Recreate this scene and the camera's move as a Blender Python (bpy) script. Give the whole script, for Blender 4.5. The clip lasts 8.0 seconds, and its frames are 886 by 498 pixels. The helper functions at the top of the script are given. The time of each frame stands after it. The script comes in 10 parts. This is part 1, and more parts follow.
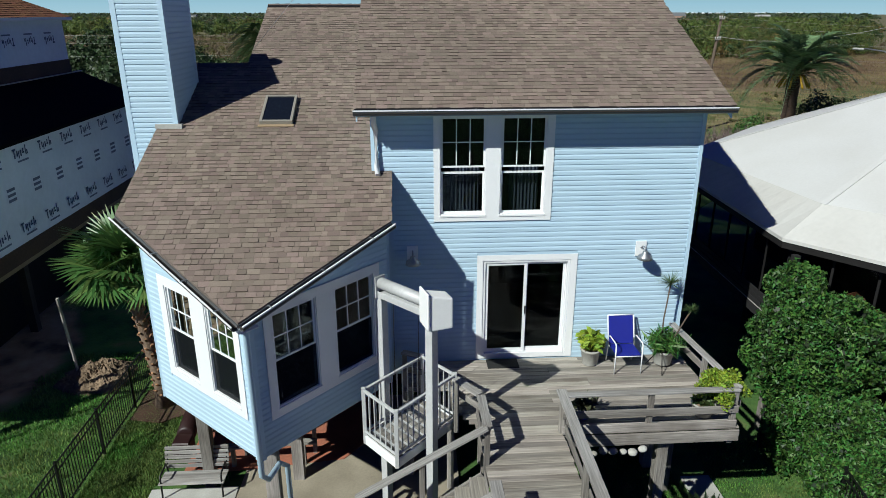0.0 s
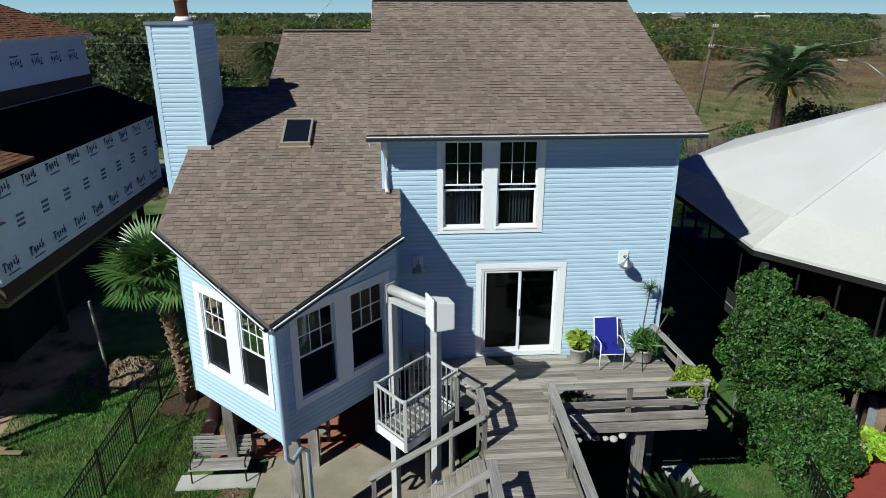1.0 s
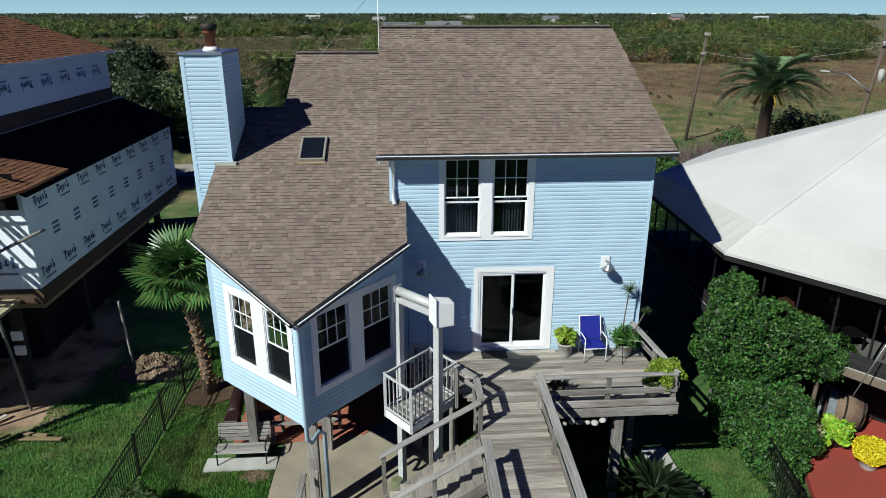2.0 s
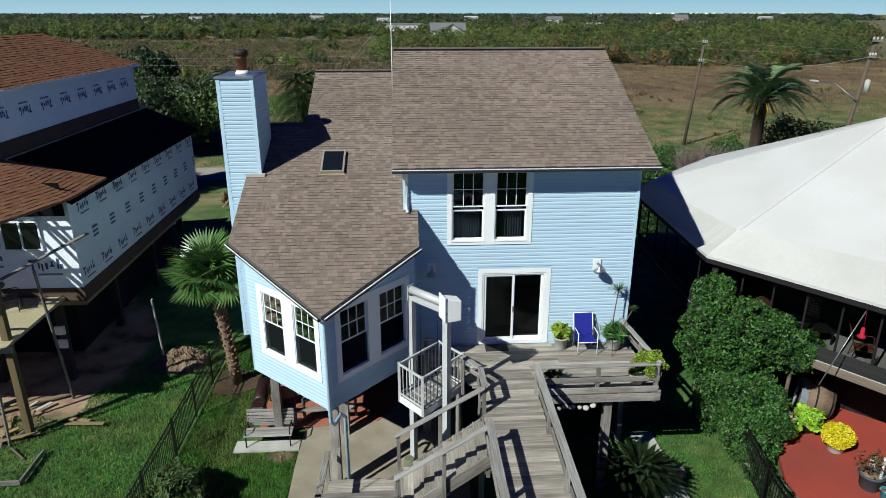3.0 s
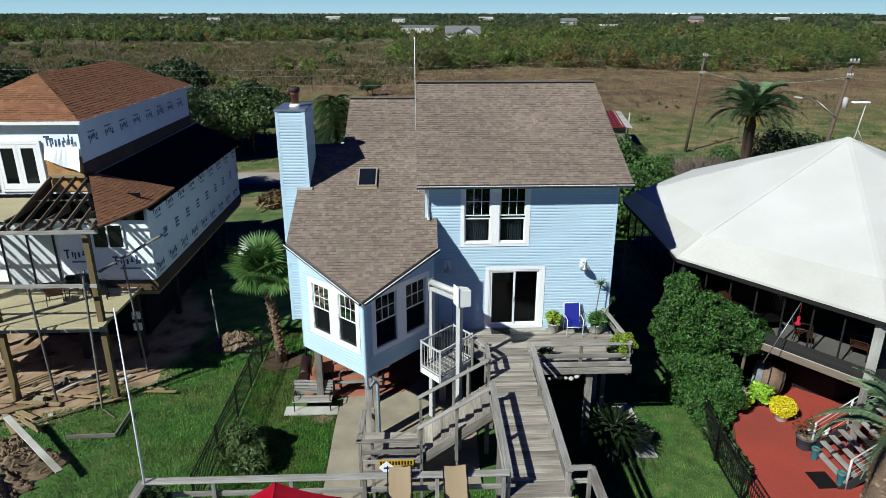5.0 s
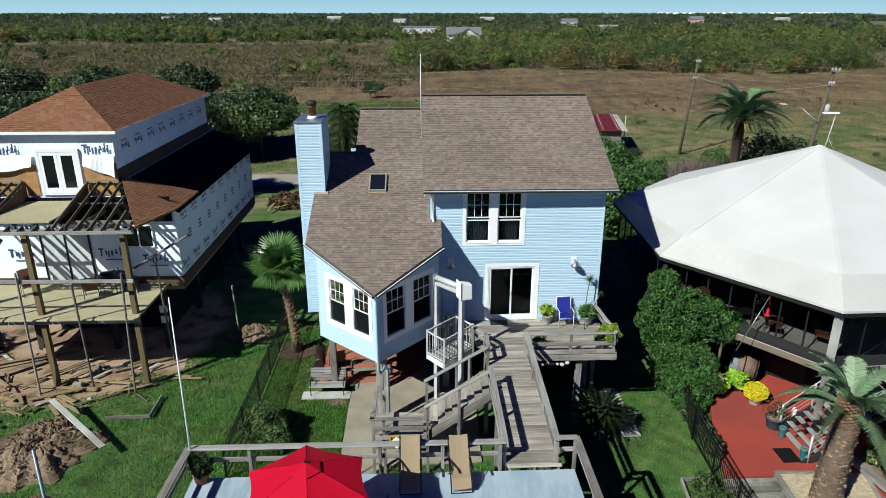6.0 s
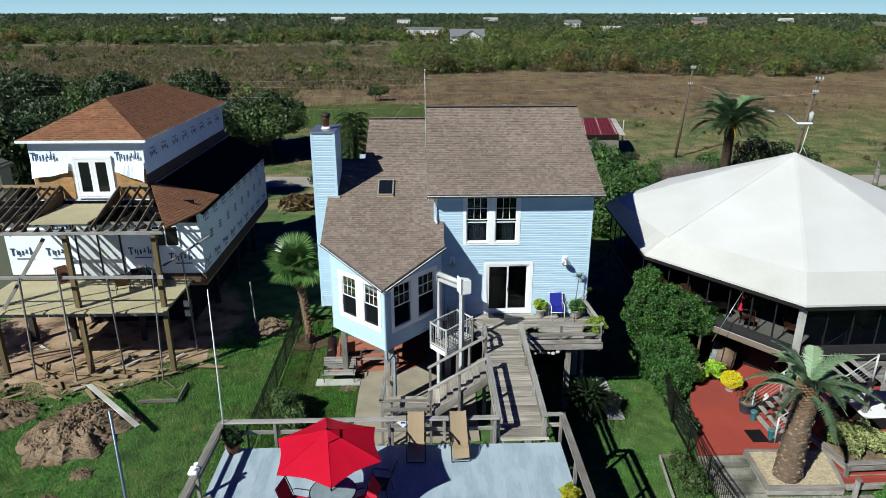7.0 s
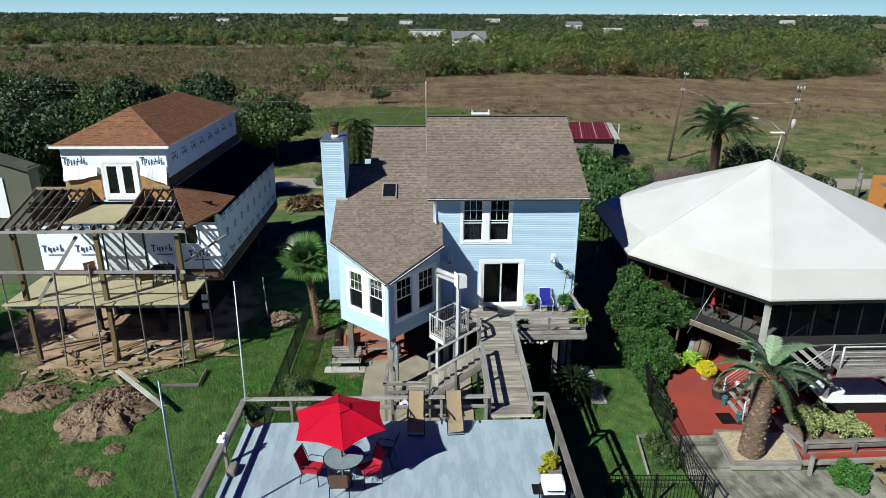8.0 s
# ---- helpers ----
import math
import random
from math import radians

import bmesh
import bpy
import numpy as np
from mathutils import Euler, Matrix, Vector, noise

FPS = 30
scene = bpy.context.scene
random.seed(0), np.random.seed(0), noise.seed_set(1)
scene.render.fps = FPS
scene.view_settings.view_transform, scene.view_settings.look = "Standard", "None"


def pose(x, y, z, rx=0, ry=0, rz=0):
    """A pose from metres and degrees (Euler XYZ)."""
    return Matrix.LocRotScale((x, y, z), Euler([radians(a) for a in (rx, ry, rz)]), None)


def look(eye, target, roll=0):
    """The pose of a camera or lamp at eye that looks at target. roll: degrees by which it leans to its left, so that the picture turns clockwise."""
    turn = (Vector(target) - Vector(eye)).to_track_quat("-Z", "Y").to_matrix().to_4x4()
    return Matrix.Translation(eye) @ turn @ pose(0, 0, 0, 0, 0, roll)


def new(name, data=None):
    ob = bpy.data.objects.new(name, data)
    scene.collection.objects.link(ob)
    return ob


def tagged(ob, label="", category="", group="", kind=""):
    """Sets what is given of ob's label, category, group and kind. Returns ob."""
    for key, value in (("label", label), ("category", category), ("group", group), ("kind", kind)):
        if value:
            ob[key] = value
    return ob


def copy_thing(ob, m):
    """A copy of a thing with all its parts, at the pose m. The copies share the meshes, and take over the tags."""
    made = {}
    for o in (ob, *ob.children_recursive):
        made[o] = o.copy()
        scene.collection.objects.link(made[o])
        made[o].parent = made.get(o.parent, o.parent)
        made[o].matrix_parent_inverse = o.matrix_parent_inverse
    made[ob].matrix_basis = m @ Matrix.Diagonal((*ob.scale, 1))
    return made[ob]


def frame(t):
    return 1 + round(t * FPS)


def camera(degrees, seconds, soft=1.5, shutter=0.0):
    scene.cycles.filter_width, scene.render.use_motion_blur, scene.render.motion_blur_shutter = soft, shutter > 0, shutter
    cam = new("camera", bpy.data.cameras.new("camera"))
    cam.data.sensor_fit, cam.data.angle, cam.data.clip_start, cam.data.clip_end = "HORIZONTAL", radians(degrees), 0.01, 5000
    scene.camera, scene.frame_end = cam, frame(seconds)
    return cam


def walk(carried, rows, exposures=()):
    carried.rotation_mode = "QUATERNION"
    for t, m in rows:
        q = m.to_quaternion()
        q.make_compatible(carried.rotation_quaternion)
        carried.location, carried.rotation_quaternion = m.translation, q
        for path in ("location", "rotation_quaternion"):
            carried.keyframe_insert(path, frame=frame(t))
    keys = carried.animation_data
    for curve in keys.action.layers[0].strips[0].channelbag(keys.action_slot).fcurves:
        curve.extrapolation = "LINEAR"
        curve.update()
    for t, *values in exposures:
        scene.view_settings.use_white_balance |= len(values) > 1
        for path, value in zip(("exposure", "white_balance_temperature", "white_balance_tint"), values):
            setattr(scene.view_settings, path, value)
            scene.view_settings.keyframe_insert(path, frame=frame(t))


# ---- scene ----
import itertools
cam = camera(67.8, 8.0, soft=0.15)
PATH = [
    (0, (0.168, 1.31, 9.89), (0.29, 3.188, 9.215), 0.0),
    (0.5, (0.107, 0.687, 10.226), (0.23, 2.565, 9.55), 0.0),
    (1, (0.024, -0.02, 10.589), (0.146, 1.858, 9.913), -0.0),
    (1.5, (-0.021, -0.792, 10.936), (0.102, 1.086, 10.261), 0.0),
    (3, (-0.328, -3.253, 11.997), (-0.216, -1.374, 11.321), 0.0),
    (3.5, (-0.401, -4.167, 12.339), (-0.306, -2.287, 11.663), 0.0),
    (4, (-0.47, -5.117, 12.695), (-0.385, -3.236, 12.018), 0.0),
    (4.5, (-0.51, -6.072, 13.05), (-0.436, -4.192, 12.374), 0.0),
    (6, (-0.76, -9.212, 14.147), (-0.691, -7.332, 13.469), 0.0),
    (6.5, (-0.809, -10.279, 14.524), (-0.746, -8.398, 13.846), 0.0),
    (7, (-0.798, -11.416, 14.912), (-0.739, -9.535, 14.234), 0.0),
    (7.5, (-0.807, -12.545, 15.286), (-0.749, -10.664, 14.609), 0.2),
    (8, (-0.758, -13.733, 15.657), (-0.703, -11.852, 14.98), 0.2),
]
walk(cam, [(t, look(eye, target, roll)) for t, eye, target, roll in PATH], exposures=[(0.0, 0.28, 5600, 0), (8.0, 0.53, 5600, 0)])

# ---- light: clear late-autumn sun, low and from behind the camera's left ----
SUN_WAY = Vector((1.74, 1.67, -1.95)).normalized()
SUN_UP = math.asin(-SUN_WAY.z)
world = bpy.data.worlds.new("sky")
scene.world = world
world.use_nodes = True
wn = world.node_tree.nodes
sky = wn.new("ShaderNodeTexSky")
sky.sky_type = "NISHITA"
sky.sun_disc = False
sky.sun_elevation = SUN_UP
sky.sun_rotation = math.radians(225)
sky.altitude = 10
sky.air_density, sky.dust_density, sky.ozone_density = 0.24, 0.0, 8.0
wn["Background"].inputs["Strength"].default_value = 0.0155
deep = wn.new("ShaderNodeVectorMath")  # a dry, deep blue autumn sky
deep.operation = "MULTIPLY"
deep.inputs[1].default_value = (0.0, 0.5, 3.6)
world.node_tree.links.new(sky.outputs["Color"], deep.inputs[0])
world.node_tree.links.new(deep.outputs[0], wn["Background"].inputs["Color"])
sun = new("sun", bpy.data.lights.new("sun", "SUN"))
sun.data.energy, sun.data.angle, sun.data.color = 5.0, math.radians(0.55), (1.0, 0.9, 0.77)
sun.matrix_world = look((-20, -20, 30), Vector((-20, -20, 30)) + SUN_WAY)

# added glowing ring round the whole horizon, far behind everything, painted as pale haze
haze = bpy.data.materials.new("horizon_sky_glow")
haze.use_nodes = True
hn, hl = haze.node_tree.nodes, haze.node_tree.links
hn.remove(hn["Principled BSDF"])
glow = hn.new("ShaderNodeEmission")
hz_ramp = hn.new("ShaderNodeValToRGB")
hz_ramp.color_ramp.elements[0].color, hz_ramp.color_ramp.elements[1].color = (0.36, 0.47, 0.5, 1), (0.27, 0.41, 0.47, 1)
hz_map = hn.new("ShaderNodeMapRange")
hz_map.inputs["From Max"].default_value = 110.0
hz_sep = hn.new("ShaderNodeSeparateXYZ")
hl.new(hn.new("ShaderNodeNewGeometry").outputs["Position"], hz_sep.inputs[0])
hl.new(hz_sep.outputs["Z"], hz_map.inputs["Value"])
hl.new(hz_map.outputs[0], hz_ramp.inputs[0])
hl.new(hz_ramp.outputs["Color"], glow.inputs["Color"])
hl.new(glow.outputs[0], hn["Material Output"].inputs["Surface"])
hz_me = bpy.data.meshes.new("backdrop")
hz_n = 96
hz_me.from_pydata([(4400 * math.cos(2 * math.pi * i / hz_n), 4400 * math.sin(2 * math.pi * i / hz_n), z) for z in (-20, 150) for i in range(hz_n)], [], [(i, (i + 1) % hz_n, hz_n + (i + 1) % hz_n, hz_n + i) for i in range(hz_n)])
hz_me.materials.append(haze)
tagged(new("backdrop", hz_me), "glowing ring painted as pale low sky and haze along the horizon", "sky", kind="structure")

# ---- materials ----
ALBEDO_SCALE = 0.68  # darkens most base colours so less bounce light fills the shade


def rgb(c, albedo_scale=ALBEDO_SCALE):
    return (c[0] * albedo_scale, c[1] * albedo_scale, c[2] * albedo_scale, 1.0)


def surface(name, colour, rough=0.7, metal=0.0, fine=30.0, coarse=1.5, amount=0.25, dirt=None, dirt_amount=0.0,
            bump=0.15, piece=0.0, island=0.0, stretch=(1, 1, 1), local=False, coat=0.0, hue=0.0, albedo_scale=ALBEDO_SCALE, dirt_edge=(0.45, 0.7), dirt_along=None):
    """A solid surface: base colour varied at two scales, per piece, with relief."""
    m = bpy.data.materials.new(name)
    m.use_nodes = True
    n, l = m.node_tree.nodes, m.node_tree.links
    b = n["Principled BSDF"]
    b.inputs["Roughness"].default_value, b.inputs["Metallic"].default_value = rough, metal
    b.inputs["Coat Weight"].default_value = coat
    if local:
        src = n.new("ShaderNodeTexCoord").outputs["Object"]
        info = n.new("ShaderNodeObjectInfo")
        add = n.new("ShaderNodeVectorMath"); add.operation = "ADD"
        off = n.new("ShaderNodeMath"); off.operation = "MULTIPLY"; off.inputs[1].default_value = 37.0
        l.new(info.outputs["Random"], off.inputs[0])
        l.new(src, add.inputs[0]); l.new(off.outputs[0], add.inputs[1])
        src = add.outputs[0]
    else:
        src = n.new("ShaderNodeNewGeometry").outputs["Position"]
    mul = n.new("ShaderNodeVectorMath"); mul.operation = "MULTIPLY"; mul.inputs[1].default_value = stretch
    l.new(src, mul.inputs[0])
    t1 = n.new("ShaderNodeTexNoise"); t1.inputs["Scale"].default_value = fine; t1.inputs["Detail"].default_value = 5
    t2 = n.new("ShaderNodeTexNoise"); t2.inputs["Scale"].default_value = coarse; t2.inputs["Detail"].default_value = 4
    for t in (t1, t2):
        l.new(mul.outputs[0], t.inputs["Vector"])
    mean = n.new("ShaderNodeMath"); mean.operation = "MULTIPLY_ADD"; mean.inputs[1].default_value = 0.5
    half = n.new("ShaderNodeMath"); half.operation = "MULTIPLY"; half.inputs[1].default_value = 0.5
    l.new(t2.outputs["Fac"], half.inputs[0])
    l.new(t1.outputs["Fac"], mean.inputs[0]); l.new(half.outputs[0], mean.inputs[2])
    rng = n.new("ShaderNodeMapRange")
    rng.inputs["From Min"].default_value, rng.inputs["From Max"].default_value = 0.25, 0.75
    rng.inputs["To Min"].default_value, rng.inputs["To Max"].default_value = 1 - amount, 1 + amount
    l.new(mean.outputs[0], rng.inputs["Value"])
    value = rng.outputs[0]
    rand = None
    if piece or island:
        rand = n.new("ShaderNodeObjectInfo").outputs["Random"] if piece else n.new("ShaderNodeNewGeometry").outputs["Random Per Island"]
        r2 = n.new("ShaderNodeMapRange")
        k = piece or island
        r2.inputs["To Min"].default_value, r2.inputs["To Max"].default_value = 1 - k, 1 + k
        l.new(rand, r2.inputs["Value"])
        pm = n.new("ShaderNodeMath"); pm.operation = "MULTIPLY"
        l.new(value, pm.inputs[0]); l.new(r2.outputs[0], pm.inputs[1])
        value = pm.outputs[0]
    hsv = n.new("ShaderNodeHueSaturation")
    hsv.inputs["Color"].default_value = rgb(colour, albedo_scale)
    l.new(value, hsv.inputs["Value"])
    if hue and rand is not None:
        w = n.new("ShaderNodeTexWhiteNoise"); w.noise_dimensions = "1D"
        l.new(rand, w.inputs["W"])
        hr = n.new("ShaderNodeMapRange")
        hr.inputs["To Min"].default_value, hr.inputs["To Max"].default_value = 0.5 - hue, 0.5 + hue
        l.new(w.outputs["Value"], hr.inputs["Value"]); l.new(hr.outputs[0], hsv.inputs["Hue"])
    colour_out = hsv.outputs["Color"]
    if dirt:
        t3 = n.new("ShaderNodeTexNoise"); t3.inputs["Scale"].default_value = coarse * 0.6; t3.inputs["Detail"].default_value = 7
        if dirt_along:
            run = n.new("ShaderNodeVectorMath"); run.operation = "MULTIPLY"; run.inputs[1].default_value = dirt_along
            l.new(src, run.inputs[0]); l.new(run.outputs[0], t3.inputs["Vector"])
        else:
            l.new(src, t3.inputs["Vector"])
        cut = n.new("ShaderNodeMapRange")
        cut.inputs["From Min"].default_value, cut.inputs["From Max"].default_value = dirt_edge
        cut.inputs["To Max"].default_value = dirt_amount
        l.new(t3.outputs["Fac"], cut.inputs["Value"])
        mix = n.new("ShaderNodeMix"); mix.data_type = "RGBA"
        l.new(cut.outputs[0], mix.inputs[0]); l.new(colour_out, mix.inputs[6]); mix.inputs[7].default_value = rgb(dirt, albedo_scale)
        colour_out = mix.outputs[2]
    l.new(colour_out, b.inputs["Base Color"])
    if bump:
        bp = n.new("ShaderNodeBump"); bp.inputs["Strength"].default_value = bump; bp.inputs["Distance"].default_value = 0.02
        l.new(t1.outputs["Fac"], bp.inputs["Height"]); l.new(bp.outputs[0], b.inputs["Normal"])
    return m


def leafy(name, colour, spread=0.35, hue=0.03, passing=0.3, rough=0.55, patch=None, patch_scale=0.05, blotch=0.35, blotch_amount=0.4):
    """Leaves: varied leaf by leaf, some light passes through."""
    m = bpy.data.materials.new(name)
    m.use_nodes = True
    n, l = m.node_tree.nodes, m.node_tree.links
    b = n["Principled BSDF"]
    b.inputs["Roughness"].default_value = rough
    rand = n.new("ShaderNodeNewGeometry").outputs["Random Per Island"]
    w = n.new("ShaderNodeTexWhiteNoise"); w.noise_dimensions = "1D"
    l.new(rand, w.inputs["W"])
    hsv = n.new("ShaderNodeHueSaturation"); hsv.inputs["Color"].default_value = rgb(colour)
    v = n.new("ShaderNodeMapRange"); v.inputs["To Min"].default_value, v.inputs["To Max"].default_value = 1 - spread, 1 + spread
    h = n.new("ShaderNodeMapRange"); h.inputs["To Min"].default_value, h.inputs["To Max"].default_value = 0.5 - hue, 0.5 + hue
    big = n.new("ShaderNodeTexNoise"); big.inputs["Scale"].default_value = blotch; big.inputs["Detail"].default_value = 3
    l.new(n.new("ShaderNodeNewGeometry").outputs["Position"], big.inputs["Vector"])
    bm = n.new("ShaderNodeMapRange"); bm.inputs["To Min"].default_value, bm.inputs["To Max"].default_value = 1 - blotch_amount, 1 + blotch_amount
    l.new(big.outputs["Fac"], bm.inputs["Value"])
    mu = n.new("ShaderNodeMath"); mu.operation = "MULTIPLY"
    l.new(rand, v.inputs["Value"]); l.new(w.outputs["Value"], h.inputs["Value"])
    l.new(v.outputs[0], mu.inputs[0]); l.new(bm.outputs[0], mu.inputs[1])
    if patch:
        pn = n.new("ShaderNodeTexNoise"); pn.inputs["Scale"].default_value = patch_scale; pn.inputs["Detail"].default_value = 6
        l.new(n.new("ShaderNodeNewGeometry").outputs["Position"], pn.inputs["Vector"])
        pr = n.new("ShaderNodeMapRange"); pr.inputs["From Min"].default_value, pr.inputs["From Max"].default_value = 0.45, 0.56
        l.new(pn.outputs["Fac"], pr.inputs["Value"])
        pm = n.new("ShaderNodeMix"); pm.data_type = "RGBA"
        pm.inputs[6].default_value, pm.inputs[7].default_value = rgb(colour), rgb(patch)
        l.new(pr.outputs[0], pm.inputs[0]); l.new(pm.outputs[2], hsv.inputs["Color"])
    l.new(mu.outputs[0], hsv.inputs["Value"]); l.new(h.outputs[0], hsv.inputs["Hue"])
    l.new(hsv.outputs["Color"], b.inputs["Base Color"])
    tr = n.new("ShaderNodeBsdfTranslucent"); l.new(hsv.outputs["Color"], tr.inputs["Color"])
    mix = n.new("ShaderNodeMixShader"); mix.inputs[0].default_value = passing
    l.new(b.outputs[0], mix.inputs[1]); l.new(tr.outputs[0], mix.inputs[2])
    l.new(mix.outputs[0], n["Material Output"].inputs["Surface"])
    return m


def glass(name, tint=(0.9, 0.95, 0.95)):
    m = bpy.data.materials.new(name)
    m.use_nodes = True
    n, l = m.node_tree.nodes, m.node_tree.links
    tr = n.new("ShaderNodeBsdfTransparent"); tr.inputs["Color"].default_value = rgb(tint)
    gl = n.new("ShaderNodeBsdfGlossy"); gl.inputs["Roughness"].default_value = 0.02; gl.inputs["Color"].default_value = (0.6, 0.66, 0.68, 1)
    fr = n.new("ShaderNodeFresnel"); fr.inputs["IOR"].default_value = 1.4
    mix = n.new("ShaderNodeMixShader")
    l.new(fr.outputs[0], mix.inputs[0]); l.new(tr.outputs[0], mix.inputs[1]); l.new(gl.outputs[0], mix.inputs[2])
    l.new(mix.outputs[0], n["Material Output"].inputs["Surface"])
    return m


def mesh_screen(name):
    """Fine dark mesh: part of the light passes."""
    m = bpy.data.materials.new(name)
    m.use_nodes = True
    n, l = m.node_tree.nodes, m.node_tree.links
    df = n.new("ShaderNodeBsdfDiffuse"); df.inputs["Color"].default_value = (0.012, 0.014, 0.016, 1)
    tr = n.new("ShaderNodeBsdfTransparent")
    mix = n.new("ShaderNodeMixShader"); mix.inputs[0].default_value = 0.4
    l.new(df.outputs[0], mix.inputs[1]); l.new(tr.outputs[0], mix.inputs[2])
    l.new(mix.outputs[0], n["Material Output"].inputs["Surface"])
    return m


M_WINDOWSCREEN = mesh_screen("window_screen_mesh")
M_SIDING = surface("vinyl_blue", (0.425, 0.555, 0.665), 0.45, albedo_scale=1.0, fine=60, coarse=0.7, amount=0.06, bump=0.03, piece=0.03, dirt=(0.46, 0.59, 0.68), dirt_amount=0.3)
M_BLUETRIM = surface("trim_blue", (0.46, 0.6, 0.72), 0.45, albedo_scale=1.0, fine=40, coarse=1, amount=0.06, bump=0.03)
M_WHITE = surface("white_paint", (0.76, 0.77, 0.78), 0.4, albedo_scale=1.0, fine=50, coarse=1.2, amount=0.05, bump=0.03)
M_GUTTER = surface("gutter_metal", (0.12, 0.13, 0.145), 0.6, fine=40, coarse=2, amount=0.12, bump=0.05, dirt=(0.12, 0.1, 0.08), dirt_amount=0.4)
M_SHINGLE = surface("shingle_field", (0.3, 0.24, 0.2), 0.95, fine=90, coarse=0.5, amount=0.3, bump=0.4, island=0.2, hue=0.02, dirt=(0.2, 0.17, 0.15), dirt_amount=0.25)
M_SHINGLE_P = surface("shingle_piece", (0.3, 0.24, 0.2), 0.95, fine=90, coarse=0.5, amount=0.3, bump=0.4, piece=0.2, hue=0.02, dirt=(0.2, 0.17, 0.15), dirt_amount=0.25)
# course-line shade painted dark on tab tops and front edges; shingles print bands too
M_BAND = surface("shingle_painted_shade", (0.16, 0.13, 0.108), 0.95, fine=60, coarse=2, amount=0.35, bump=0.2)
M_RIDGE = surface("ridge_cap", (0.16, 0.13, 0.115), 0.95, fine=80, coarse=1, amount=0.2, bump=0.3, piece=0.12)
M_ROOFBASE = surface("roof_felt", (0.19, 0.152, 0.128), 0.95, fine=40, amount=0.2)
M_RUSSET = surface("shingle_russet", (0.3, 0.15, 0.085), 0.95, fine=80, coarse=0.5, amount=0.15, bump=0.3, island=0.15, hue=0.012)
# the same painted course shade for the russet roofs
M_RUSSETBAND = surface("russet_painted_shade", (0.13, 0.06, 0.035), 0.95, fine=60, coarse=2, amount=0.4, bump=0.2)
M_BLACKROOF = surface("underlay_black", (0.006, 0.006, 0.007), 1.0, fine=20, coarse=0.8, amount=0.3, bump=0.15)
M_WOOD = surface("weathered_wood", (0.31, 0.288, 0.262), 0.85, fine=30, coarse=2.0, amount=0.9, bump=0.45, piece=0.28, stretch=(0.07, 1.6, 1.6), local=True, hue=0.015, dirt=(0.1, 0.075, 0.055), dirt_amount=0.55)
M_PLANK = surface("deck_plank", (0.43, 0.39, 0.34), 0.85, fine=26, coarse=1.2, amount=0.75, bump=0.45, piece=0.32, stretch=(0.06, 1.6, 1.6), local=True, hue=0.015, dirt=(0.11, 0.08, 0.055), dirt_amount=0.55)
M_CAP = surface("silvered_cap", (0.42, 0.405, 0.385), 0.85, fine=30, coarse=1.6, amount=0.8, bump=0.45, piece=0.16, stretch=(0.06, 1.6, 1.6), local=True, dirt=(0.2, 0.17, 0.14), dirt_amount=0.5)
M_WOODSTUFF = surface("grey_wood", (0.25, 0.225, 0.2), 0.85, fine=22, coarse=2.5, amount=0.35, bump=0.3, island=0.2)
M_TREATED = surface("treated_post", (0.16, 0.115, 0.05), 0.8, fine=24, coarse=2, amount=0.35, bump=0.2, piece=0.2, stretch=(0.1, 1.5, 1.5), local=True)
# piling colour darkened to paint in the deep shade under the raised floor
M_PILING = surface("shade_dark_piling", (0.05, 0.04, 0.03), 0.9, fine=20, coarse=2, amount=0.35, bump=0.2)
M_FRAMING = surface("aged_framing", (0.17, 0.135, 0.1), 0.85, fine=24, coarse=2, amount=0.35, bump=0.2, piece=0.3, stretch=(0.1, 1.5, 1.5), local=True)
M_NEWWOOD = surface("new_lumber", (0.36, 0.27, 0.14), 0.75, fine=24, coarse=2, amount=0.22, bump=0.15, piece=0.18, stretch=(0.1, 1.5, 1.5), local=True)
M_PLY = surface("plywood", (0.55, 0.49, 0.3), 0.75, fine=14, coarse=1.2, amount=0.22, bump=0.08, piece=0.08)
M_OSB = surface("strand_board", (0.5, 0.28, 0.1), 0.8, fine=20, coarse=3.5, amount=0.5, bump=0.1)
M_BROWNWALL = surface("sheathing_brown", (0.1, 0.062, 0.034), 0.85, fine=16, coarse=1.0, amount=0.35, bump=0.1)
M_WRAP = surface("house_wrap", (0.77, 0.82, 0.86), 0.55, albedo_scale=1.0, fine=6, coarse=0.9, amount=0.08, bump=0.12)
M_INK = surface("wrap_ink", (0.05, 0.09, 0.2), 0.6, fine=20, amount=0.2, bump=0)
M_INKLIGHT = surface("wrap_ink_pale", (0.2, 0.25, 0.36), 0.6, fine=20, amount=0.2, bump=0)
M_CONCRETE = surface("concrete", (0.42, 0.37, 0.28), 0.9, fine=30, coarse=1.3, amount=0.2, bump=0.15, dirt=(0.2, 0.17, 0.12), dirt_amount=0.55)
M_PALESLAB = surface("pale_concrete", (0.62, 0.62, 0.58), 0.9, fine=30, coarse=1.3, amount=0.2, bump=0.1, dirt=(0.25, 0.21, 0.16), dirt_amount=0.6)
M_REDTILE = surface("red_paver", (0.46, 0.17, 0.1), 0.85, fine=24, coarse=1.6, amount=0.25, bump=0.15, piece=0.2)
M_REDPATIO = surface("red_painted_concrete", (0.42, 0.066, 0.043), 0.75, fine=14, coarse=0.8, amount=0.22, bump=0.06, dirt=(0.2, 0.06, 0.05), dirt_amount=0.4)
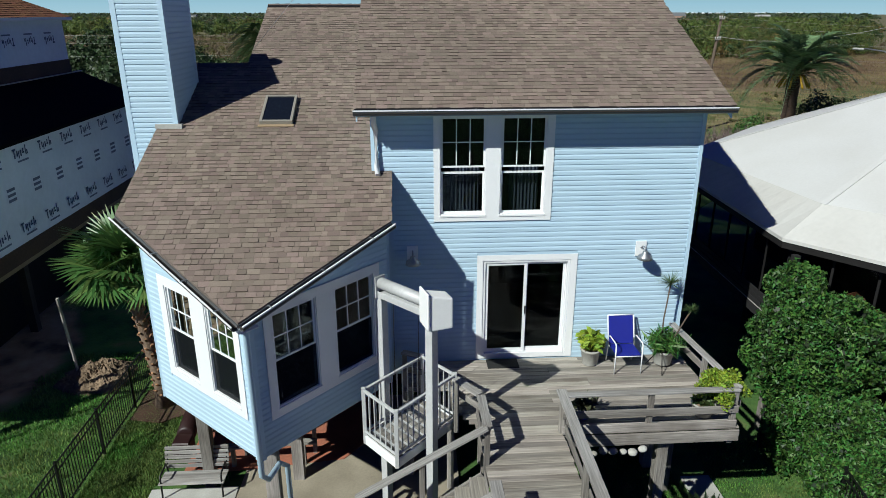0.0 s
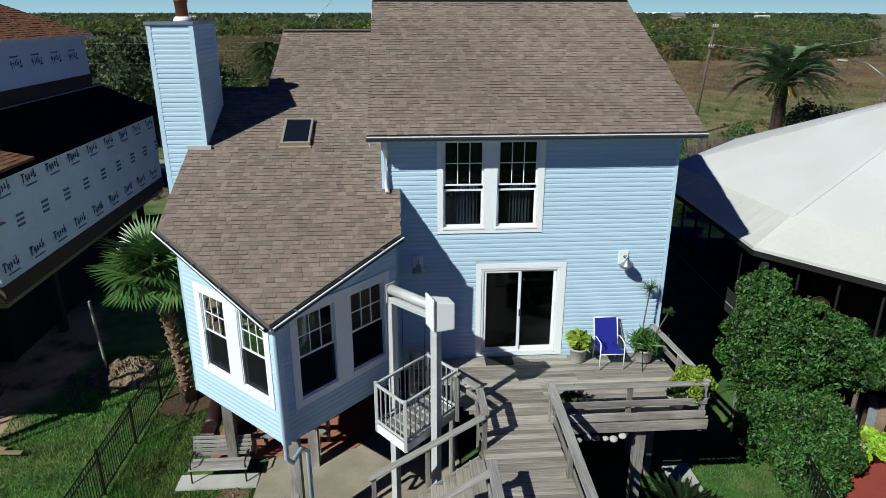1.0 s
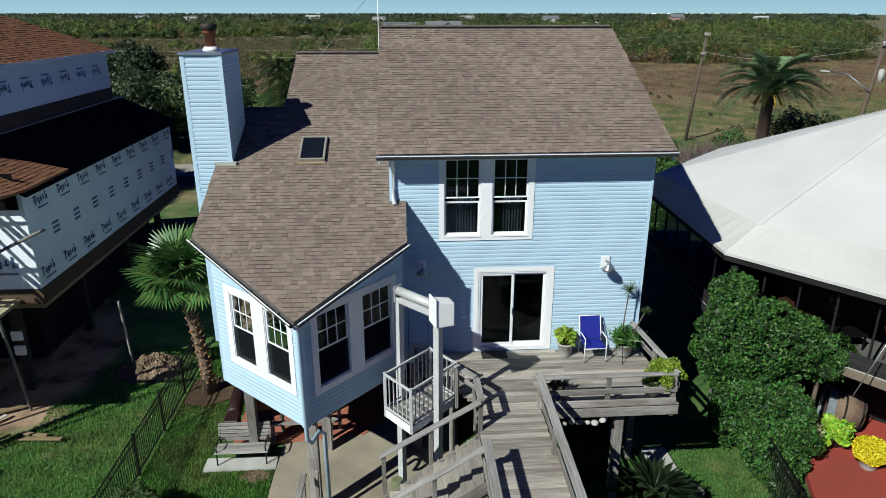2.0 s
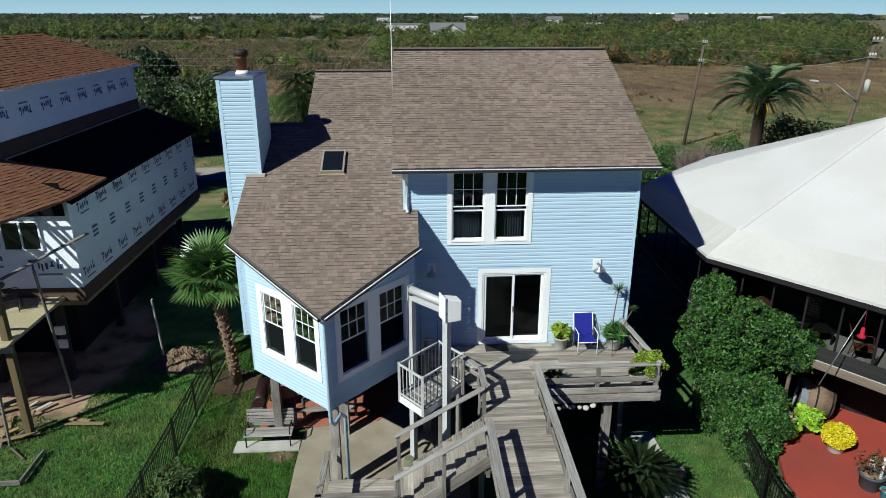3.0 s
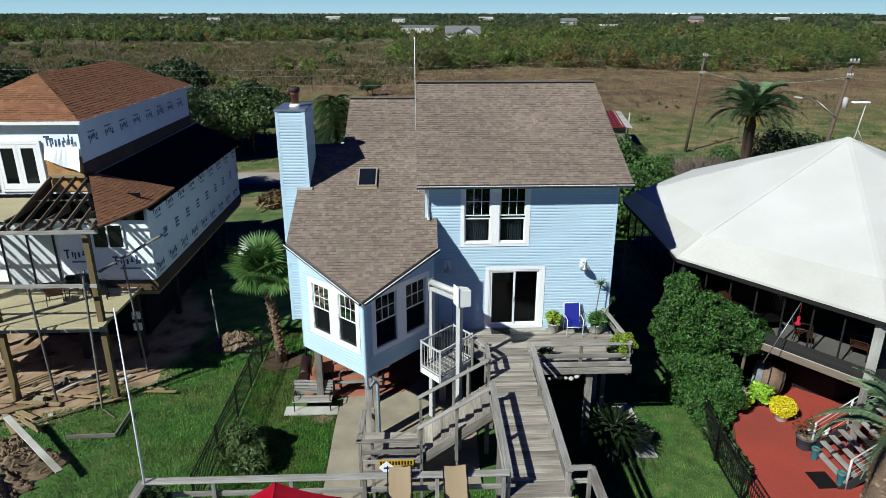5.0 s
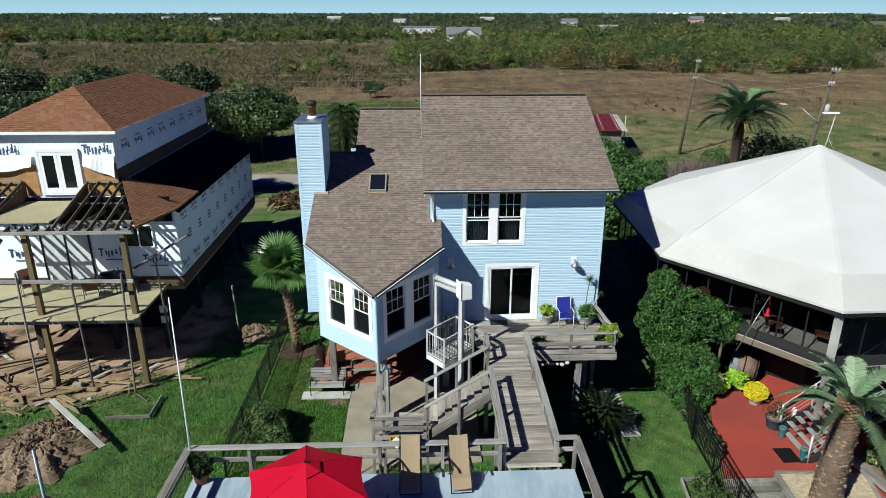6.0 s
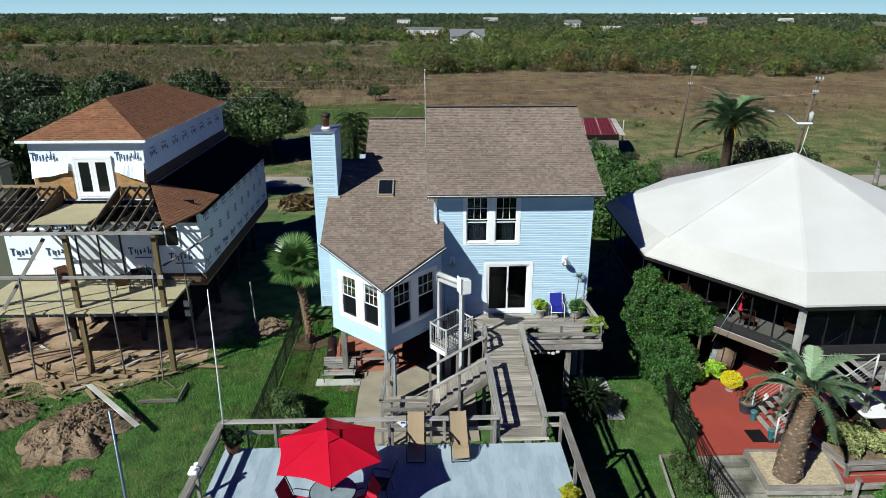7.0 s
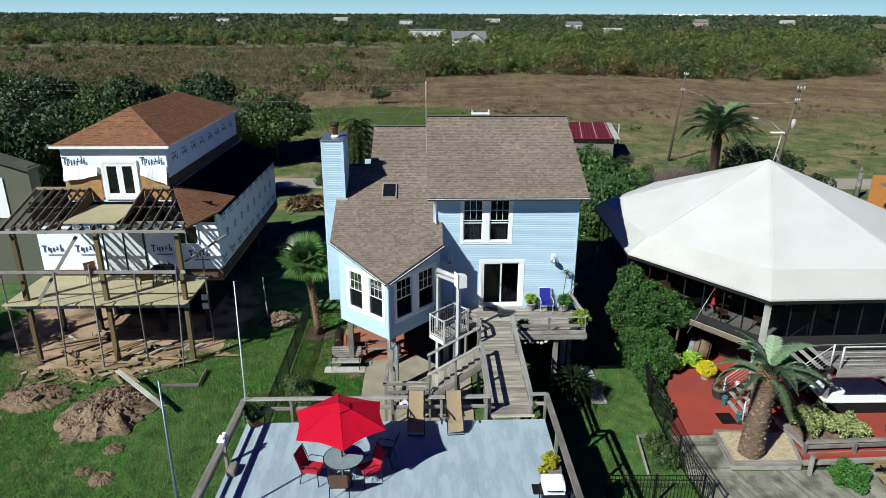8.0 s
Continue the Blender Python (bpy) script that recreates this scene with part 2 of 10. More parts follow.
M_BLUEDECK = surface("blue_deck_paint", (0.42, 0.525, 0.62), 0.55, fine=9, coarse=1.1, amount=0.16, bump=0.06, piece=0.05, stretch=(2.2, 0.5, 1), dirt=(0.58, 0.69, 0.77), dirt_amount=0.6, dirt_edge=(0.46, 0.57), dirt_along=(4.5, 1.1, 1))
M_BLACKMETAL = surface("black_metal", (0.012, 0.012, 0.013), 0.45, metal=0.3, fine=30, amount=0.2, bump=0.03)
M_STEEL = surface("galvanised_metal", (0.5, 0.52, 0.54), 0.4, metal=0.8, fine=30, coarse=3, amount=0.15, bump=0.04)
# near-black indoors: room shade is put into the colour of walls and floors
M_DARKROOM = surface("room_shade", (0.008, 0.008, 0.008), 0.9, fine=4, amount=0.2, bump=0)
M_CURTAIN = surface("blue_drape", (0.05, 0.065, 0.1), 0.9, fine=12, amount=0.25, bump=0.1)
M_GLASS = glass("window_glass")
M_WHITEROOF = surface("white_roof_coating", (0.81, 0.81, 0.8), 0.65, fine=16, coarse=0.5, amount=0.06, bump=0.12, dirt=(0.6, 0.58, 0.52), dirt_amount=0.35)
M_WHITESKIRT = surface("white_skirt_coating", (0.7, 0.69, 0.66), 0.7, fine=10, coarse=0.6, amount=0.08, bump=0.06, dirt=(0.5, 0.47, 0.42), dirt_amount=0.35)
# near-black: real dark trim, and shade painted on undersides, enclosures and porch walls
M_DARKTRIM_SHADE = surface("dark_trim_and_shade", (0.02, 0.019, 0.019), 0.7, fine=25, coarse=2, amount=0.3, bump=0.15, piece=0.15)
# grey boards made near-black: the porch's shade is put into their colour
M_GREYBOARD = surface("shade_dark_board", (0.035, 0.034, 0.035), 0.75, fine=25, coarse=2, amount=0.25, bump=0.15, piece=0.12)
M_SCREEN = glass("insect_screen", (0.85, 0.85, 0.85))
M_TERRACOTTA = surface("terracotta", (0.28, 0.09, 0.04), 0.85, fine=30, coarse=5, amount=0.3, bump=0.15)
M_BARK = surface("bark", (0.14, 0.105, 0.075), 0.95, fine=18, coarse=4, amount=0.4, bump=0.6)
M_PALMBARK = surface("palm_bark", (0.22, 0.155, 0.105), 0.95, fine=26, coarse=5, amount=0.55, bump=0.9, piece=0.25)
M_BOOT = surface("palm_boot", (0.2, 0.115, 0.06), 0.95, fine=26, coarse=5, amount=0.5, bump=0.6, island=0.3, piece=0.0)
M_DIRT = surface("turned_soil", (0.27, 0.2, 0.135), 0.95, fine=9, coarse=1.6, amount=0.6, bump=1.0, dirt=(0.1, 0.07, 0.045), dirt_amount=0.7)
M_CLOD = surface("soil_clod", (0.28, 0.2, 0.13), 0.95, fine=14, coarse=3, amount=0.6, bump=0.8, island=0.5)
M_BLUEFABRIC = surface("blue_sling", (0.007, 0.014, 0.33), 0.7, fine=120, amount=0.12, bump=0.1)
M_REDFABRIC = surface("red_canopy", (0.62, 0.002, 0.03), 0.75, fine=60, coarse=1.2, amount=0.08, bump=0.06)
M_REDCUSHION = surface("red_cushion", (0.5, 0.02, 0.05), 0.8, fine=50, amount=0.15, bump=0.1)
M_TAN = surface("tan_sling", (0.4, 0.3, 0.18), 0.8, fine=120, amount=0.12, bump=0.1)
M_PLASTICWHITE = surface("white_plastic", (0.84, 0.84, 0.83), 0.35, albedo_scale=1.0, fine=30, amount=0.04, bump=0.02)
M_GRAVEL = surface("pea_gravel", (0.62, 0.51, 0.34), 0.9, fine=38, coarse=9, amount=0.65, bump=1.0)
M_BROWN = surface("brown_plastic", (0.2, 0.085, 0.04), 0.6, fine=30, amount=0.2, bump=0.05)
M_DARKRED = surface("dark_red_metal", (0.03, 0.01, 0.009), 0.5, fine=12, coarse=1, amount=0.25, bump=0.1)
M_TEAL = surface("teal_glaze", (0.05, 0.25, 0.28), 0.3, fine=20, amount=0.2)
M_YELLOW = surface("yellow_paint", (0.65, 0.4, 0.02), 0.5, fine=30, amount=0.15)
for m_ in (M_SIDING, M_DARKTRIM_SHADE, M_GREYBOARD, M_DARKROOM, M_BLACKROOF, M_SHINGLE, M_SHINGLE_P, M_BAND, M_RUSSET, M_RUSSETBAND, M_DIRT, M_CLOD, M_REDFABRIC, M_REDCUSHION):
    m_.node_tree.nodes["Principled BSDF"].inputs["Specular IOR Level"].default_value = 0.12
M_LEAF = leafy("leaf_green", (0.095, 0.155, 0.04))
M_LEAFBRIGHT = leafy("leaf_bright", (0.078, 0.19, 0.032), spread=0.75, blotch=1.3, blotch_amount=0.6)
M_LEAFDARK = leafy("leaf_dark", (0.052, 0.09, 0.028))
M_LEAFBROWN = leafy("leaf_russet", (0.17, 0.11, 0.045), hue=0.03)
M_LEAFGREY = leafy("leaf_greygreen", (0.14, 0.15, 0.08))
M_LIME = leafy("leaf_lime", (0.33, 0.46, 0.04), spread=0.5)
M_PALMLEAF = leafy("palm_frond", (0.14, 0.25, 0.065), passing=0.2, rough=0.35)
M_DATELEAF = leafy("date_palm_frond", (0.26, 0.38, 0.21), passing=0.2)
M_YELLOWLEAF = leafy("leaf_yellow", (0.6, 0.58, 0.03), spread=0.35)
M_LIMEBRIGHT = leafy("leaf_lime_bright", (0.4, 0.68, 0.04), spread=0.4)
M_MUM = leafy("yellow_bloom", (0.95, 0.82, 0.01), spread=0.12, hue=0.008, passing=0.15)
M_GRASS = leafy("lawn_blade", (0.15, 0.335, 0.055), spread=0.45, hue=0.025, patch=(0.2, 0.29, 0.072), patch_scale=0.45, blotch=2.2, blotch_amount=0.75)
M_STRAW = leafy("dry_grass", (0.2, 0.128, 0.068), spread=0.25, hue=0.012, patch=(0.3, 0.25, 0.1), patch_scale=0.09, blotch=0.3, blotch_amount=0.75)

# ---- building helpers ----
def mesh_of(bm, name):
    me = bpy.data.meshes.new(name)
    bm.normal_update()
    bm.to_mesh(me)
    bm.free()
    return me


def thing(name, at, label, category, group="", kind=""):
    """An empty at the thing's base, which carries its parts."""
    ob = new(name)
    ob.location = at
    ob.empty_display_size = 0.1
    return tagged(ob, label, category, group, kind)


def hang(ob, parent, m=None):
    """Puts ob under parent; its pose m is given in the world (or in the thing's own space for things at the origin)."""
    if m is not None:
        ob.matrix_basis = m
    if parent is not None:
        ob.parent = parent
        ob.matrix_parent_inverse = Matrix.Translation(-parent.location) if parent.type == "EMPTY" else Matrix()
    return ob


def part(name, bm, material, parent, label="", m=None, smooth=False):
    me = bm if isinstance(bm, bpy.types.Mesh) else mesh_of(bm, name)
    if material is not None and not me.materials:
        me.materials.append(material)
    if smooth:
        me.polygons.foreach_set("use_smooth", [True] * len(me.polygons))
    ob = new(name, me)
    if label:
        tagged(ob, label)
    return hang(ob, parent, m)


def single(name, bm, material, label, category, group="", kind="", m=None, smooth=False):
    ob = part(name, bm, material, None, m=m, smooth=smooth)
    return tagged(ob, label, category, group, kind)


def add_box(bm, lo, hi, m=None):
    x0, y0, z0 = lo
    x1, y1, z1 = hi
    v = [bm.verts.new(p) for p in ((x0, y0, z0), (x1, y0, z0), (x1, y1, z0), (x0, y1, z0), (x0, y0, z1), (x1, y0, z1), (x1, y1, z1), (x0, y1, z1))]
    if m is not None:
        for w in v:
            w.co = m @ w.co
    for f in ((0, 3, 2, 1), (4, 5, 6, 7), (0, 1, 5, 4), (1, 2, 6, 5), (2, 3, 7, 6), (3, 0, 4, 7)):
        bm.faces.new([v[i] for i in f])


def boxes(*pairs):
    bm = bmesh.new()
    for lo, hi in pairs:
        add_box(bm, lo, hi)
    return bm


def soften(bm, width=0.01, segments=1):
    bmesh.ops.bevel(bm, geom=list(bm.edges), offset=width, segments=segments, affect="EDGES", profile=0.6)
    return bm


def axis_pose(p0, p1, up=(0, 0, 1)):
    """A pose whose x runs from p0 to p1, at the middle between them."""
    p0, p1 = Vector(p0), Vector(p1)
    x = (p1 - p0).normalized()
    z = Vector(up) - x * x.dot(Vector(up))
    if z.length < 1e-4:
        z = Vector((0, 1, 0))
    z.normalize()
    y = z.cross(x)
    r = Matrix((x, y, z)).transposed().to_4x4()
    return Matrix.Translation((p0 + p1) / 2) @ r


BOARD_MESH = {}


def board_mesh(length, w, h, material, chamfer=0.006):
    key = (round(length, 2), w, h, material.name)
    if key not in BOARD_MESH:
        length = key[0]
        c = min(chamfer, w / 4, h / 4)
        ring = [(-w / 2 + c, -h / 2), (w / 2 - c, -h / 2), (w / 2, -h / 2 + c), (w / 2, h / 2 - c), (w / 2 - c, h / 2), (-w / 2 + c, h / 2), (-w / 2, h / 2 - c), (-w / 2, -h / 2 + c)]
        bm = bmesh.new()
        a = [bm.verts.new((-length / 2, y, z)) for y, z in ring]
        b = [bm.verts.new((length / 2, y, z)) for y, z in ring]
        for i in range(8):
            j = (i + 1) % 8
            bm.faces.new((a[i], a[j], b[j], b[i]))
        bm.faces.new(a[::-1]); bm.faces.new(b)
        bmesh.ops.recalc_face_normals(bm, faces=bm.faces)
        me = mesh_of(bm, "board")
        me.materials.append(material)
        BOARD_MESH[key] = me
    return BOARD_MESH[key]


def board(name, p0, p1, w, h, material, parent, label="", up=(0, 0, 1)):
    """A sawn board from p0 to p1: w across, h along up."""
    me = board_mesh((Vector(p1) - Vector(p0)).length, w, h, material)
    return part(name, me, None, parent, label, axis_pose(p0, p1, up))


def tube(path, radius, sides=8, bm=None, taper=None, cap=True):
    """A round bar along a path of points."""
    bm = bm or bmesh.new()
    pts = [Vector(p) for p in path]
    rings = []
    for i, p in enumerate(pts):
        d = (pts[min(i + 1, len(pts) - 1)] - pts[max(i - 1, 0)]).normalized()
        a = d.cross(Vector((0, 0, 1)))
        if a.length < 1e-3:
            a = Vector((1, 0, 0))
        a.normalize()
        b = d.cross(a)
        r = taper[i] if taper else radius
        rings.append([bm.verts.new(p + a * (r * math.cos(2 * math.pi * k / sides)) + b * (r * math.sin(2 * math.pi * k / sides))) for k in range(sides)])
    for r0, r1 in zip(rings, rings[1:]):
        for k in range(sides):
            f = bm.faces.new((r0[k], r0[(k + 1) % sides], r1[(k + 1) % sides], r1[k]))
            f.smooth = True
    if cap:
        bm.faces.new(rings[0]); bm.faces.new(rings[-1][::-1])
    bmesh.ops.recalc_face_normals(bm, faces=bm.faces)
    return bm


def lathe(profile, at=(0, 0, 0), sides=16, bm=None):
    """A turned body from (radius, height) pairs."""
    bm = bm or bmesh.new()
    at = Vector(at)
    rings = [[bm.verts.new(at + Vector((r * math.cos(2 * math.pi * k / sides), r * math.sin(2 * math.pi * k / sides), z))) for k in range(sides)] for r, z in profile]
    for r0, r1 in zip(rings, rings[1:]):
        for k in range(sides):
            f = bm.faces.new((r0[k], r0[(k + 1) % sides], r1[(k + 1) % sides], r1[k]))
            f.smooth = True
    bm.faces.new(rings[0][::-1]); bm.faces.new(rings[-1])
    return bm


def prism(outline, z0, z1, bm=None):
    bm = bm or bmesh.new()
    top = [bm.verts.new((x, y, z1 if not callable(z1) else z1(x, y))) for x, y in outline]
    bot = [bm.verts.new((x, y, z0 if not callable(z0) else z0(x, y))) for x, y in outline]
    bm.faces.new(top); bm.faces.new(bot[::-1])
    for i in range(len(outline)):
        j = (i + 1) % len(outline)
        bm.faces.new((bot[i], bot[j], top[j], top[i]))
    bmesh.ops.recalc_face_normals(bm, faces=bm.faces)
    return bm


def quad_cloud(name, corners, material):
    """One mesh from an array of n x k x 3 corners (k-sided loose faces)."""
    n, k, _ = corners.shape
    me = bpy.data.meshes.new(name)
    me.vertices.add(n * k)
    me.vertices.foreach_set("co", corners.astype(np.float32).ravel())
    me.loops.add(n * k)
    me.loops.foreach_set("vertex_index", np.arange(n * k, dtype=np.int32))
    me.polygons.add(n)
    me.polygons.foreach_set("loop_start", np.arange(0, n * k, k, dtype=np.int32))
    me.polygons.foreach_set("loop_total", np.full(n, k, dtype=np.int32))
    me.update(calc_edges=True)
    me.materials.append(material)
    return me


def leaves_at(centres, size, rng, flat=0.0, long=1.6):
    """Loose leaf quads round the given centres; flat pulls them level."""
    n = len(centres)
    a = rng.normal(size=(n, 3))
    a[:, 2] *= 1 - flat
    a /= np.linalg.norm(a, axis=1)[:, None] + 1e-9
    b = rng.normal(size=(n, 3))
    b -= a * (a * b).sum(1)[:, None]
    b /= np.linalg.norm(b, axis=1)[:, None] + 1e-9
    s = size * rng.uniform(0.6, 1.3, n)[:, None]
    a, b = a * s * long * 0.5, b * s * 0.5
    return np.stack([centres - a, centres - a * 0.1 + b, centres + a, centres - a * 0.1 - b], 1)


def leaves_facing(centres, way, size, rng, rough=0.55, long=1.5, three=False):
    """Leaf quads that face outward along way, with some disorder, so that clumps shade as bodies."""
    n = len(centres)
    nn = way + rng.normal(size=(n, 3)) * rough
    nn /= np.linalg.norm(nn, axis=1)[:, None] + 1e-9
    a = rng.normal(size=(n, 3))
    a -= nn * (a * nn).sum(1)[:, None]
    a /= np.linalg.norm(a, axis=1)[:, None] + 1e-9
    b = np.cross(nn, a)
    s = size * rng.uniform(0.6, 1.35, n)[:, None]
    a, b = a * s * long * 0.5, b * s * 0.5
    if three:
        return np.stack([centres - a * 0.7 + b, centres + a, centres - a * 0.7 - b], 1)
    return np.stack([centres - a, centres - a * 0.1 + b, centres + a, centres - a * 0.1 - b], 1)

# ---- ground: one sheet to the horizon, its cover changing with the distance ----
def ground_material():
    m = bpy.data.materials.new("ground_cover")
    m.use_nodes = True
    n, l = m.node_tree.nodes, m.node_tree.links
    b = n["Principled BSDF"]
    b.inputs["Roughness"].default_value = 0.95
    pos = n.new("ShaderNodeNewGeometry").outputs["Position"]
    sep = n.new("ShaderNodeSeparateXYZ"); l.new(pos, sep.inputs[0])

    def noise_at(scale, detail=5, stretch=None):
        t = n.new("ShaderNodeTexNoise"); t.inputs["Scale"].default_value = scale; t.inputs["Detail"].default_value = detail
        if stretch:
            mu = n.new("ShaderNodeVectorMath"); mu.operation = "MULTIPLY"; mu.inputs[1].default_value = stretch
            l.new(pos, mu.inputs[0]); l.new(mu.outputs[0], t.inputs["Vector"])
        else:
            l.new(pos, t.inputs["Vector"])
        return t.outputs["Fac"]

    def ramp(fac, *stops):
        r = n.new("ShaderNodeValToRGB")
        e = r.color_ramp.elements
        while len(e) < len(stops):
            e.new(0.5)
        for el, (p, c) in zip(e, stops):
            el.position, el.color = p, rgb(c)
        l.new(fac, r.inputs[0])
        return r.outputs["Color"]

    def smooth(value, lo, hi, wobble=0.0, scale=0.1):
        if wobble:
            w = n.new("ShaderNodeMath"); w.operation = "MULTIPLY_ADD"; w.inputs[1].default_value = wobble
            l.new(noise_at(scale, 4), w.inputs[0]); l.new(value, w.inputs[2])
            value = w.outputs[0]
            lo, hi = lo + wobble * 0.5, hi + wobble * 0.5
        r = n.new("ShaderNodeMapRange"); r.interpolation_type = "SMOOTHSTEP"
        r.inputs["From Min"].default_value, r.inputs["From Max"].default_value = lo, hi
        l.new(value, r.inputs["Value"])
        return r.outputs[0]

    def mix(fac, a, c):
        k = n.new("ShaderNodeMix"); k.data_type = "RGBA"
        l.new(fac, k.inputs[0]); l.new(a, k.inputs[6]); l.new(c, k.inputs[7])
        return k.outputs[2]

    lawn = ramp(noise_at(1.1, 10), (0.3, (0.03, 0.062, 0.013)), (0.5, (0.075, 0.165, 0.03)), (0.6, (0.1, 0.185, 0.04)), (0.72, (0.22, 0.19, 0.085)))
    verge = ramp(noise_at(0.5, 12, (1, 0.6, 1)), (0.36, (0.05, 0.085, 0.02)), (0.46, (0.11, 0.145, 0.04)), (0.54, (0.2, 0.19, 0.075)), (0.64, (0.3, 0.24, 0.12)))
    straw = ramp(noise_at(0.3, 12, (1, 0.4, 1)), (0.36, (0.11, 0.062, 0.034)), (0.46, (0.22, 0.135, 0.075)), (0.55, (0.27, 0.195, 0.1)), (0.64, (0.17, 0.165, 0.07)))
    scrub = ramp(noise_at(0.05, 12, (0.6, 1, 1)), (0.34, (0.07, 0.095, 0.032)), (0.46, (0.15, 0.15, 0.06)), (0.55, (0.2, 0.165, 0.09)), (0.66, (0.13, 0.15, 0.05)))
    tan = ramp(noise_at(0.7, 10, (0.5, 1, 1)), (0.35, (0.16, 0.13, 0.06)), (0.6, (0.33, 0.27, 0.14)))
    lush = ramp(noise_at(0.8, 10, (0.5, 1, 1)), (0.35, (0.06, 0.11, 0.025)), (0.6, (0.14, 0.2, 0.05)))
    rust = ramp(noise_at(0.4, 12, (1, 0.4, 1)), (0.34, (0.08, 0.05, 0.028)), (0.5, (0.155, 0.098, 0.05)), (0.64, (0.24, 0.17, 0.085)))
    verge = mix(smooth(noise_at(0.2, 8, (0.5, 1, 1)), 0.53, 0.58), verge, tan)
    verge = mix(smooth(noise_at(0.26, 8, (0.45, 1.3, 1)), 0.48, 0.43), verge, lush)
    straw = mix(smooth(noise_at(0.07, 10, (0.9, 0.6, 1)), 0.47, 0.54), straw, rust)
    tuft = ramp(noise_at(0.9, 10, (0.5, 1, 1)), (0.36, (0.045, 0.06, 0.02)), (0.5, (0.16, 0.155, 0.065)), (0.62, (0.3, 0.25, 0.14)))
    scrub = mix(smooth(noise_at(0.5, 6), 0.3, 0.62), scrub, tuft)
    c = mix(smooth(sep.outputs["Y"], 34, 44), lawn, verge)
    c = mix(smooth(sep.outputs["Y"], 72, 98, 46, 0.035), c, straw)
    c = mix(smooth(sep.outputs["Y"], 150, 185, 40, 0.03), c, scrub)
    soil = ramp(noise_at(0.9, 9), (0.33, (0.13, 0.085, 0.05)), (0.48, (0.41, 0.275, 0.175)), (0.65, (0.55, 0.41, 0.28)))
    # bare building soil round the unfinished house
    dx = n.new("ShaderNodeMath"); dx.operation = "ADD"; dx.inputs[1].default_value = 16.2; l.new(sep.outputs["X"], dx.inputs[0])
    dy = n.new("ShaderNodeMath"); dy.operation = "ADD"; dy.inputs[1].default_value = -19.0; l.new(sep.outputs["Y"], dy.inputs[0])
    dx2 = n.new("ShaderNodeMath"); dx2.operation = "DIVIDE"; dx2.inputs[1].default_value = 6.2; l.new(dx.outputs[0], dx2.inputs[0])
    dy2 = n.new("ShaderNodeMath"); dy2.operation = "DIVIDE"; dy2.inputs[1].default_value = 6.4; l.new(dy.outputs[0], dy2.inputs[0])
    hy = n.new("ShaderNodeMath"); hy.operation = "POWER"; hy.inputs[1].default_value = 2; l.new(dx2.outputs[0], hy.inputs[0])
    hy2 = n.new("ShaderNodeMath"); hy2.operation = "MULTIPLY_ADD"; l.new(dy2.outputs[0], hy2.inputs[0]); l.new(dy2.outputs[0], hy2.inputs[1]); l.new(hy.outputs[0], hy2.inputs[2])
    bare = smooth(hy2.outputs[0], 1.15, 0.85, 0.9, 0.55)
    c = mix(bare, c, soil)
    l.new(c, b.inputs["Base Color"])
    bp = n.new("ShaderNodeBump"); bp.inputs["Strength"].default_value = 0.5; bp.inputs["Distance"].default_value = 0.06
    l.new(noise_at(9, 6), bp.inputs["Height"]); l.new(bp.outputs[0], b.inputs["Normal"])
    return m


def ground_sheet():
    """Cells that widen away from the houses, all in one sheet."""
    xs = sorted({*[float(v) for v in range(-60, 61, 3)], *[s * v for v in (90, 150, 250, 450, 900, 1800, 4500) for s in (-1, 1)]})
    ys = sorted({*[float(v) for v in range(-30, 91, 3)], -4500.0, -900.0, -200.0, -80.0, -45.0, 130.0, 200.0, 350.0, 700.0, 1400.0, 2600.0, 4800.0})
    bm = bmesh.new()
    g = [[bm.verts.new((x, y, 0.05 * (noise.noise((x * 0.13, y * 0.13, 3)) - 0.1) - 0.02 if abs(x) < 61 and -31 < y < 91 else -0.02)) for x in xs] for y in ys]
    for j in range(len(ys) - 1):
        for i in range(len(xs) - 1):
            f = bm.faces.new((g[j][i], g[j][i + 1], g[j + 1][i + 1], g[j + 1][i]))
            f.smooth = True
    return bm


single("ground", ground_sheet(), ground_material(), "flat coastal ground of lawn, dry grass and scrub", "ground", kind="structure")
bm = bmesh.new()
M_ROAD = surface("worn_asphalt", (0.42, 0.39, 0.34), 0.9, fine=12, coarse=0.6, amount=0.18, bump=0.1, dirt=(0.3, 0.26, 0.2), dirt_amount=0.4)
add_box(bm, (-160, 46.6, -0.1), (200, 50.4, 0.05))
single("road", bm, M_ROAD, "worn grey country road behind the houses", "road", kind="structure", m=pose(0, 0, 0, 0, 0, -1.0))
# slab and pavers under the raised house
single("pavement", prism([(-3.5, 6.2), (-2.35, 6.2), (-2.2, 8.9), (1.2, 9.0), (1.4, 16.9), (-3.4, 17.2), (-3.55, 12.4)], 0.0, 0.05), M_CONCRETE, "stained concrete slab under the raised house", "slab", kind="structure")
paver_area = tagged(part("paver_patio", prism([(-4.9, 13.9), (-1.3, 14.3), (-0.6, 15.2), (-0.6, 17.4), (-4.9, 17.4)], 0.052, 0.07), M_REDTILE, None), "red clay paver patio under the house", "patio", kind="structure")
single("pavement", boxes(((-5.42, 13.0, 0.0), (-3.55, 13.5, 0.06))), M_PALESLAB, "pale concrete strip under the garden bench", "slab", kind="structure")
